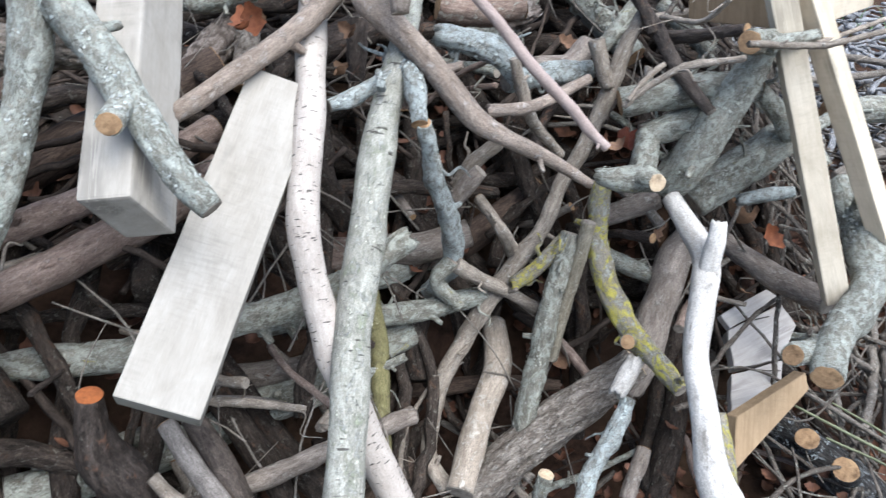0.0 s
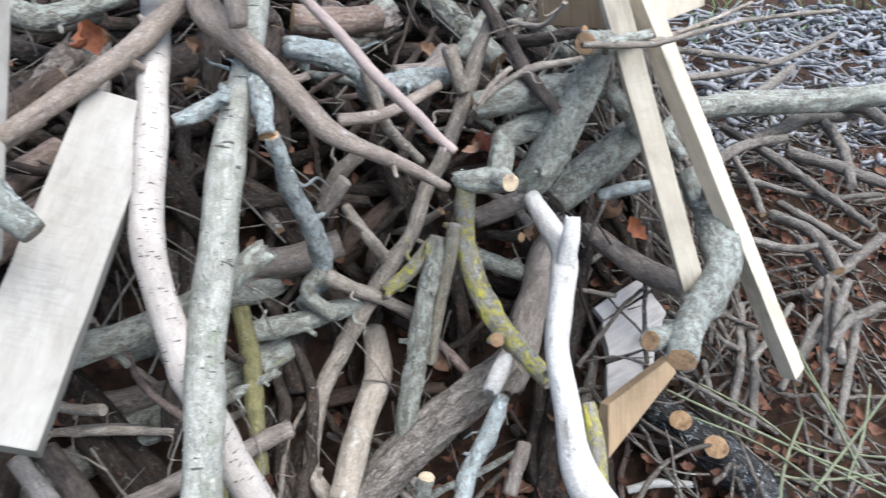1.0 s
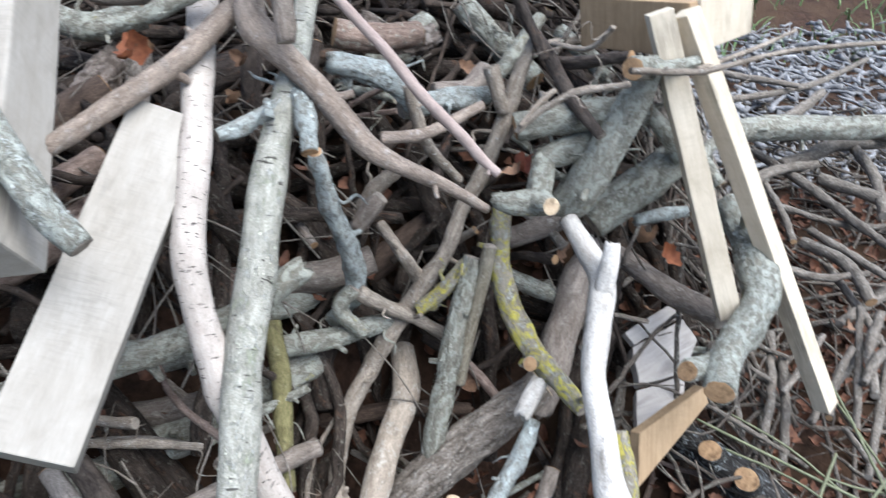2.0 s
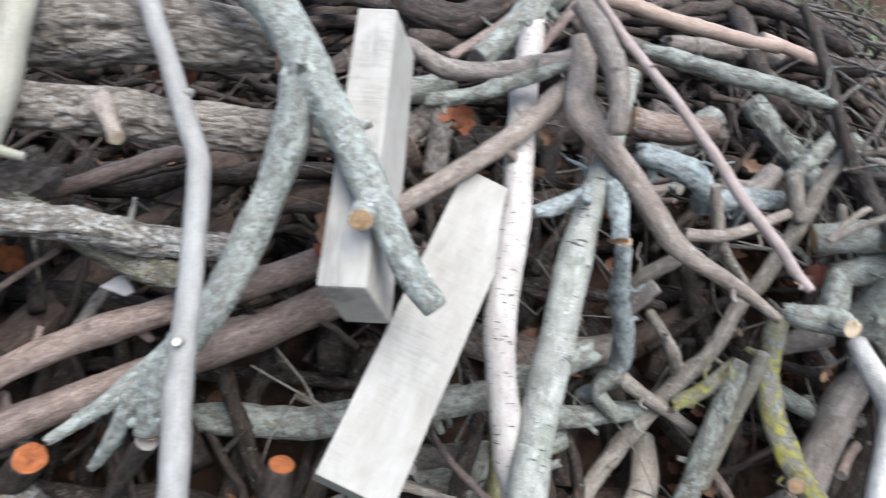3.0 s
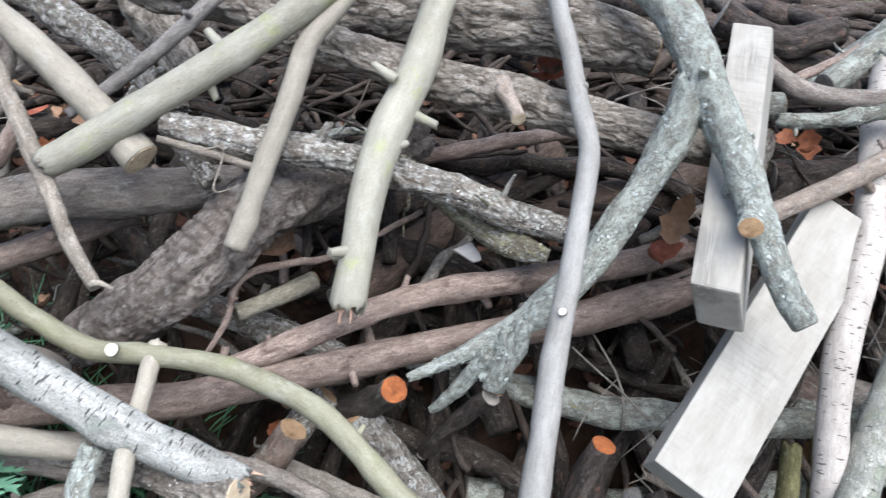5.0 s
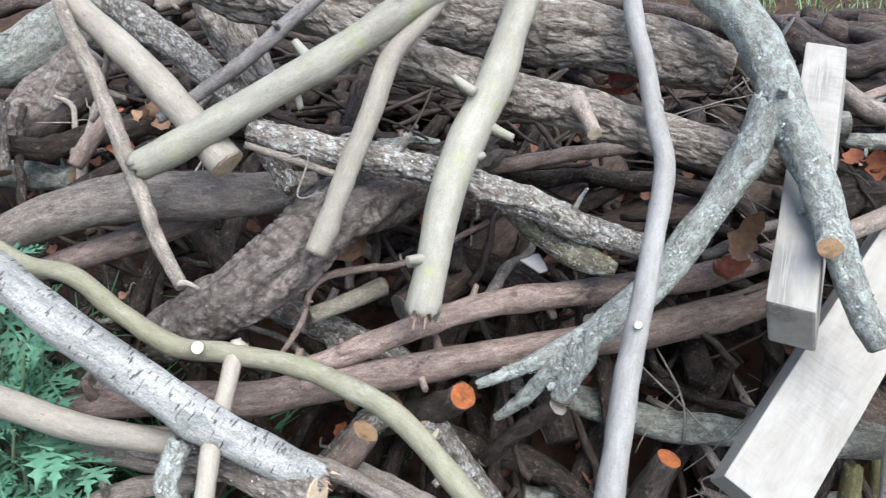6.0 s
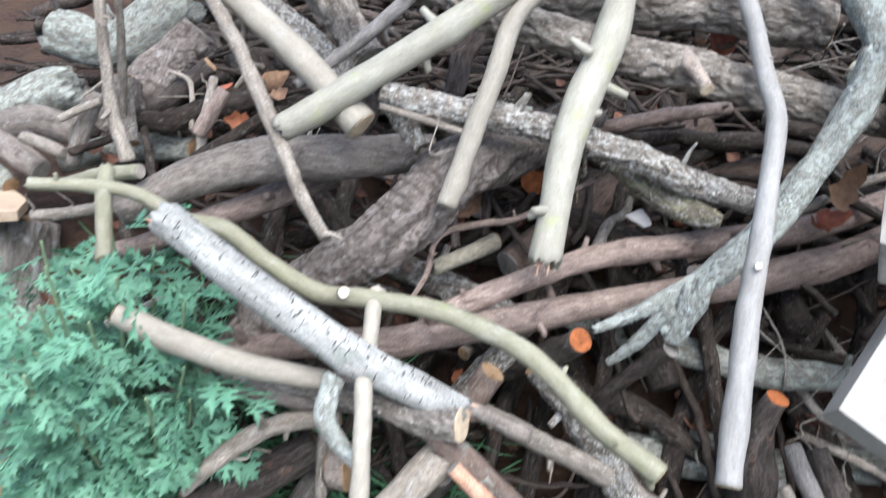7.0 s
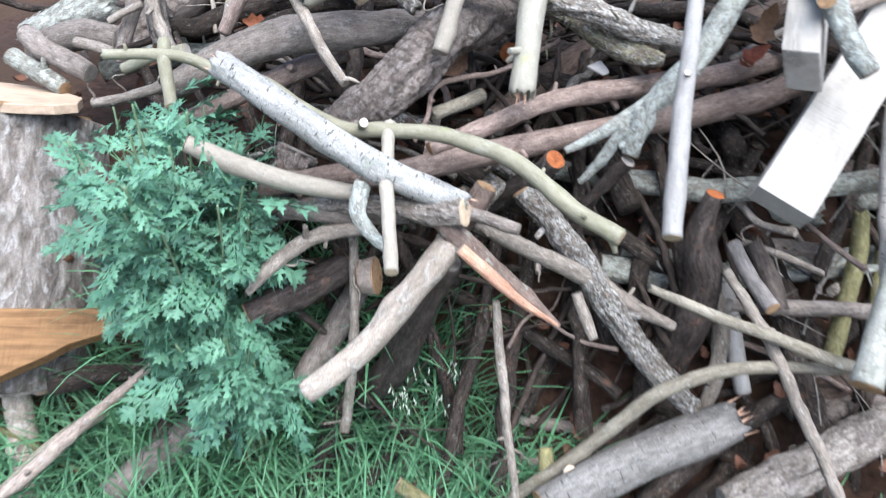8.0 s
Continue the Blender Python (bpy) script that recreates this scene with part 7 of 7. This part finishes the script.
DRY = [plain("orange_dry_leaf", (0.16, 0.05, 0.024), (0.3, 0.11, 0.05), 120, 0.7, 0.0006), plain("brown_dry_leaf", (0.09, 0.05, 0.032), (0.22, 0.13, 0.08), 120, 0.75, 0.0006), plain("tan_dry_leaf", (0.16, 0.09, 0.055), (0.28, 0.17, 0.1), 120, 0.75, 0.0006)]
DRY_MESHES = [leaf_mesh("dry_leaf", 0.03 + 0.005 * k, 0.011 + 0.0015 * (k % 3), 0.8 + 0.3 * (k % 3), DRY[k % 3], k) for k in range(6)]
rng = np.random.RandomState(5)
for k, place in enumerate(LEAF_PLACES):
    ob = new("dry_leaf", DRY_MESHES[k % 3 * 2 if k % 4 else 1])
    ob.matrix_world = pose(*place, *rng.uniform(-50, 50, 2), rng.uniform(0, 360))
    tagged(ob, "curled dry leaf caught between the branches", "leaf", "dry leaves in the heap")


BIG_LEAF_PLACES = [(-0.315, 1.130, 0.955), (-0.675, 0.898, 1.075), (-0.643, 0.909, 1.066), (-0.430, 0.846, 0.902), (-0.283, 1.089, 0.974), (-0.447, 0.819, 0.858), (-1.559, 0.647, 0.877), (-1.409, 0.639, 0.920), (-1.438, 0.607, 0.858), (-0.926, 0.582, 0.855), (0.300, 1.085, 0.756), (0.596, 1.189, 0.524), (0.619, 1.131, 0.534), (0.222, 1.015, 0.314), (-0.876, 0.345, 0.429), (-0.583, 0.569, 0.156)]
RED_LEAF = plain("red_dry_leaf", (0.2, 0.05, 0.03), (0.34, 0.12, 0.075), 90, 0.7, 0.0008)
BIG_MESHES = [leaf_mesh("dry_leaf", 0.055 + 0.008 * k, 0.017 + 0.003 * (k % 2), 0.9 + 0.35 * k, mat, 20 + k) for k, mat in enumerate((DRY[0], DRY[1], RED_LEAF, DRY[2]))]
for k, place in enumerate(BIG_LEAF_PLACES):
    ob = new("dry_leaf", BIG_MESHES[2 if k in (1, 2, 5) else k % 4])
    ob.matrix_world = pose(*place, *rng.uniform(-60, 60, 2), rng.uniform(0, 360))
    tagged(ob, "red-brown curled dry leaf lying in the heap" if k in (1, 2, 5) else "large curled brown dry leaf between the branches", "leaf", "dry leaves in the heap")


def litter(count, seed, box, lift, name, label):
    """Countless fallen leaves as one mesh."""
    rng = np.random.RandomState(seed)
    vs, fs, n = [], [], 0
    for i in range(count):
        src = DRY_MESHES[rng.randint(6)]
        x, y = rng.uniform(box[0], box[2]), rng.uniform(box[1], box[3])
        m = pose(x, y, ground_height(x, y) + rng.uniform(0.005, lift), *rng.uniform(-35, 35, 2), rng.uniform(0, 360)) @ Matrix.Scale(rng.uniform(0.6, 1.15), 4)
        for v in src.vertices:
            vs.append(m @ v.co)
        for p in src.polygons:
            fs.append([j + n for j in p.vertices])
        n += len(src.vertices)
    me = mesh_of(name, vs, fs, plain(name + "_brown", (0.05, 0.022, 0.015), (0.17, 0.078, 0.045), 60, 0.75, 0.0008, True))
    tagged(new(name, me), label, "leaves", "", "stuff")


litter(2600, 31, (0.15, 0.3, 2.3, 2.2), 0.05, "leaf_litter", "brown fallen leaves on the ground")
litter(900, 32, (-2.0, 0.1, 0.9, 1.9), 0.2, "buried_leaves", "brown leaves caught deep in the heap")


# ---- grass ----
def grass(count, seed, box, lo, hi, name, label, a, b, width=0.0035):
    rng = np.random.RandomState(seed)
    vs, fs, n = [], [], 0
    for i in range(count):
        x, y = rng.uniform(box[0], box[2]), rng.uniform(box[1], box[3])
        du, dv = (x - (box[0] + box[2]) / 2) / (box[2] - box[0]) * 2, (y - (box[1] + box[3]) / 2) / (box[3] - box[1]) * 2
        if noise.noise((x * 2.2, y * 2.2, seed)) < -0.15 or du ** 4 + dv ** 4 > 0.9 + 0.6 * noise.noise((x * 4, y * 4, seed + 3)) + 0.3 * rng.rand():
            continue
        z = ground_height(x, y) - 0.01
        ang, length, w = rng.uniform(0, 6.28), rng.uniform(lo, hi), width * rng.uniform(0.6, 1.5)
        lean, bend = rng.uniform(0.1, 0.6), rng.uniform(0.4, 2.0)
        side = Vector((-math.sin(ang), math.cos(ang), 0)) * w
        p, way = Vector((x, y, z)), lean
        steps = 6
        for k in range(steps + 1):
            s = k / steps
            taper = (1 - s) ** 0.6 + 0.04
            vs += [p - side * taper, p + Vector((0, 0, w * 0.35 * taper)), p + side * taper]
            p = p + Vector((math.cos(ang) * math.sin(way), math.sin(ang) * math.sin(way), math.cos(way))) * (length / steps)
            way += bend / steps
        for k in range(steps):
            i0 = n + k * 3
            fs += [(i0, i0 + 1, i0 + 4, i0 + 3), (i0 + 1, i0 + 2, i0 + 5, i0 + 4)]
        n += 3 * (steps + 1)
    me = mesh_of(name, vs, fs, plain(name + "_blade", a, b, 15, 0.5, 0.0003, True, 0.15))
    tagged(new(name, me), label, "grass", "", "stuff")


grass(9500, 41, (-1.68, -0.5, -0.5, 0.42), 0.12, 0.36, "grass", "long green grass in front of the heap", (0.03, 0.1, 0.045), (0.125, 0.275, 0.14), 0.0036)
grass(6000, 44, (-1.7, -0.5, -0.55, 0.4), 0.04, 0.15, "short_grass", "short green grass between the long blades", (0.02, 0.07, 0.03), (0.09, 0.2, 0.095), 0.003)
grass(500, 42, (-0.7, -0.2, 0.5, 0.45), 0.1, 0.3, "thin_grass", "sparse green grass at the foot of the heap", (0.03, 0.11, 0.045), (0.09, 0.24, 0.1))
grass(5000, 43, (-3.5, 3.3, 4.5, 8.5), 0.08, 0.25, "far_grass", "green grass beyond the heap", (0.05, 0.12, 0.04), (0.16, 0.26, 0.1), 0.005)


# ---- leafy plants with cut leaves ----
LEAF_GREEN = plain("cut_leaf_green", (0.04, 0.125, 0.072), (0.125, 0.255, 0.165), 30, 0.65, 0.0006, True, 0.2)
STEM_GREEN = plain("plant_stem_green", (0.1, 0.16, 0.08), (0.2, 0.26, 0.15), 40, 0.7, 0.0003)


def cut_leaf(name, length, seed):
    """A leaf cut into toothed lobes on both sides of its rib."""
    rng = np.random.RandomState(seed)
    verts, faces = [], []

    def blade(root, way, size, wide, up):
        way = way.normalized()
        side = Vector((-way.y, way.x, 0))
        i = len(verts)
        outline = [(0, 0.07, 0), (0.2, 0.1, 0), (0.3, 0.5, 0.14), (0.4, 0.12, 0), (0.52, 0.52, 0.14), (0.6, 0.11, 0), (0.72, 0.36, 0.12), (0.8, 0.1, 0), (1.0, 0.0, 0.04)]
        for s, w, ahead in outline:
            j = 1 + 0.22 * rng.randn()
            lift = up * size * s * s
            tooth = way * size * ahead
            verts.append(root + way * size * s + tooth + side * w * wide * j + Vector((0, 0, lift + 0.22 * w * wide * rng.rand())))
            verts.append(root + way * size * s + Vector((0, 0, lift)))
            verts.append(root + way * size * s + tooth - side * w * wide * j + Vector((0, 0, lift + 0.22 * w * wide * rng.rand())))
        for k in range(len(outline) - 1):
            a = i + k * 3
            faces.extend([(a, a + 1, a + 4, a + 3), (a + 1, a + 2, a + 5, a + 4)])

    for k in range(5):
        s = 0.16 + 0.165 * k
        droop = -0.25 * s * s
        for sign in (-1, 1):
            size = length * (0.44 - 0.065 * abs(k - 1.5)) * (0.85 + 0.3 * rng.rand())
            blade(Vector((0, length * s, droop * length)), Vector((sign * 0.9, 0.7 + 0.1 * k, 0)), size, size * 0.5, -0.25 + 0.25 * rng.randn())
    blade(Vector((0, 0, 0)), Vector((0.02, 1, 0)), length, length * 0.06, -0.28)
    blade(Vector((0, length * 0.76, -0.14 * length)), Vector((0, 1, 0)), length * 0.34, length * 0.22, -0.3)
    return mesh_of(name, verts, faces, LEAF_GREEN)


CUT_LEAVES = [cut_leaf("leaf", 0.068 + 0.01 * k, k) for k in range(5)]


def leafy_plant(foot, tips, label, seed, per_stem):
    rng = np.random.RandomState(seed)
    root = tagged(new("leafy_plant"), label, "plant")
    root.location = foot
    inverse = Matrix.Translation(foot).inverted()
    for tip in tips:
        f, t = Vector(foot), Vector(tip)
        f = f + Vector((rng.randn() * 0.03, rng.randn() * 0.03, 0))
        mid = f.lerp(t, 0.55) + Vector((0, 0, 0.05))
        pts = [(*f, 0.004), (*mid, 0.0032), (*t, 0.0018)]
        v, fc, co = stem_data(pts, int(rng.randint(1e5)), 0.02, 7, 0.4)[:3]
        st = part("stem", mesh_of("stem", v, fc, STEM_GREEN, co), root)
        st.matrix_parent_inverse = inverse
        for k in range(per_stem):
            s = 1.0 - 0.34 * (k / per_stem)
            p = f.lerp(mid, s / 0.55) if s < 0.55 else mid.lerp(t, (s - 0.55) / 0.45)
            p = p + Vector(rng.randn(3) * 0.012)
            ob = part("leaf", CUT_LEAVES[rng.randint(5)], root)
            ob.matrix_parent_inverse = inverse
            ob.matrix_basis = pose(*p, rng.uniform(-70, 35), rng.uniform(-40, 40), k * 137.5 + rng.uniform(-25, 25)) @ Matrix.Scale(rng.uniform(0.65, 1.2), 4)
    return root


leafy_plant((-1.28, 0.12, 0.05), PLANT_TIPS, "bushy green plant with deeply cut leaves beside the birch", 3, 12)
leafy_plant((-1.15, 0.1, 0.05), LOW_TIPS, "low green plant with deeply cut leaves in the grass", 4, 11)


# ---- pale seed heads among the grass ----
SEED = plain("grass_seed_pale", (0.34, 0.4, 0.3), (0.6, 0.64, 0.54), 200, 0.7, 0.0003)


def seed_head(foot, top, seed):
    """A grass stalk whose drooping head carries small pale spikelets."""
    rng = np.random.RandomState(seed)
    f, t = Vector(foot), Vector(top)
    pts = [(*f, 0.0012), (*f.lerp(t, 0.6), 0.001), (*t, 0.0007)]
    v, fc, co = quick_stem(pts, rng, 6)
    root = tagged(new("grass_stalk", mesh_of("grass_stalk", v, fc, STEM_GREEN, co)), "grass stalk with a pale drooping seed head", "grass", "seed heads in the grass")
    for k in range(9):
        p = f.lerp(t, 0.72 + 0.28 * k / 8) + Vector((rng.randn() * 0.008, rng.randn() * 0.008, -0.004))
        q = p + Vector((rng.randn() * 0.004, rng.randn() * 0.004, -rng.uniform(0.009, 0.016)))
        v, fc, co = quick_stem([(*p, 0.0006), (*p.lerp(q, 0.5), 0.0016), (*q, 0.0005)], rng, 6)
        part("spikelet", mesh_of("spikelet", v, fc, SEED, co), root)


for k, (foot, top) in enumerate(SEED_PLACES):
    seed_head(foot, top, 60 + k)
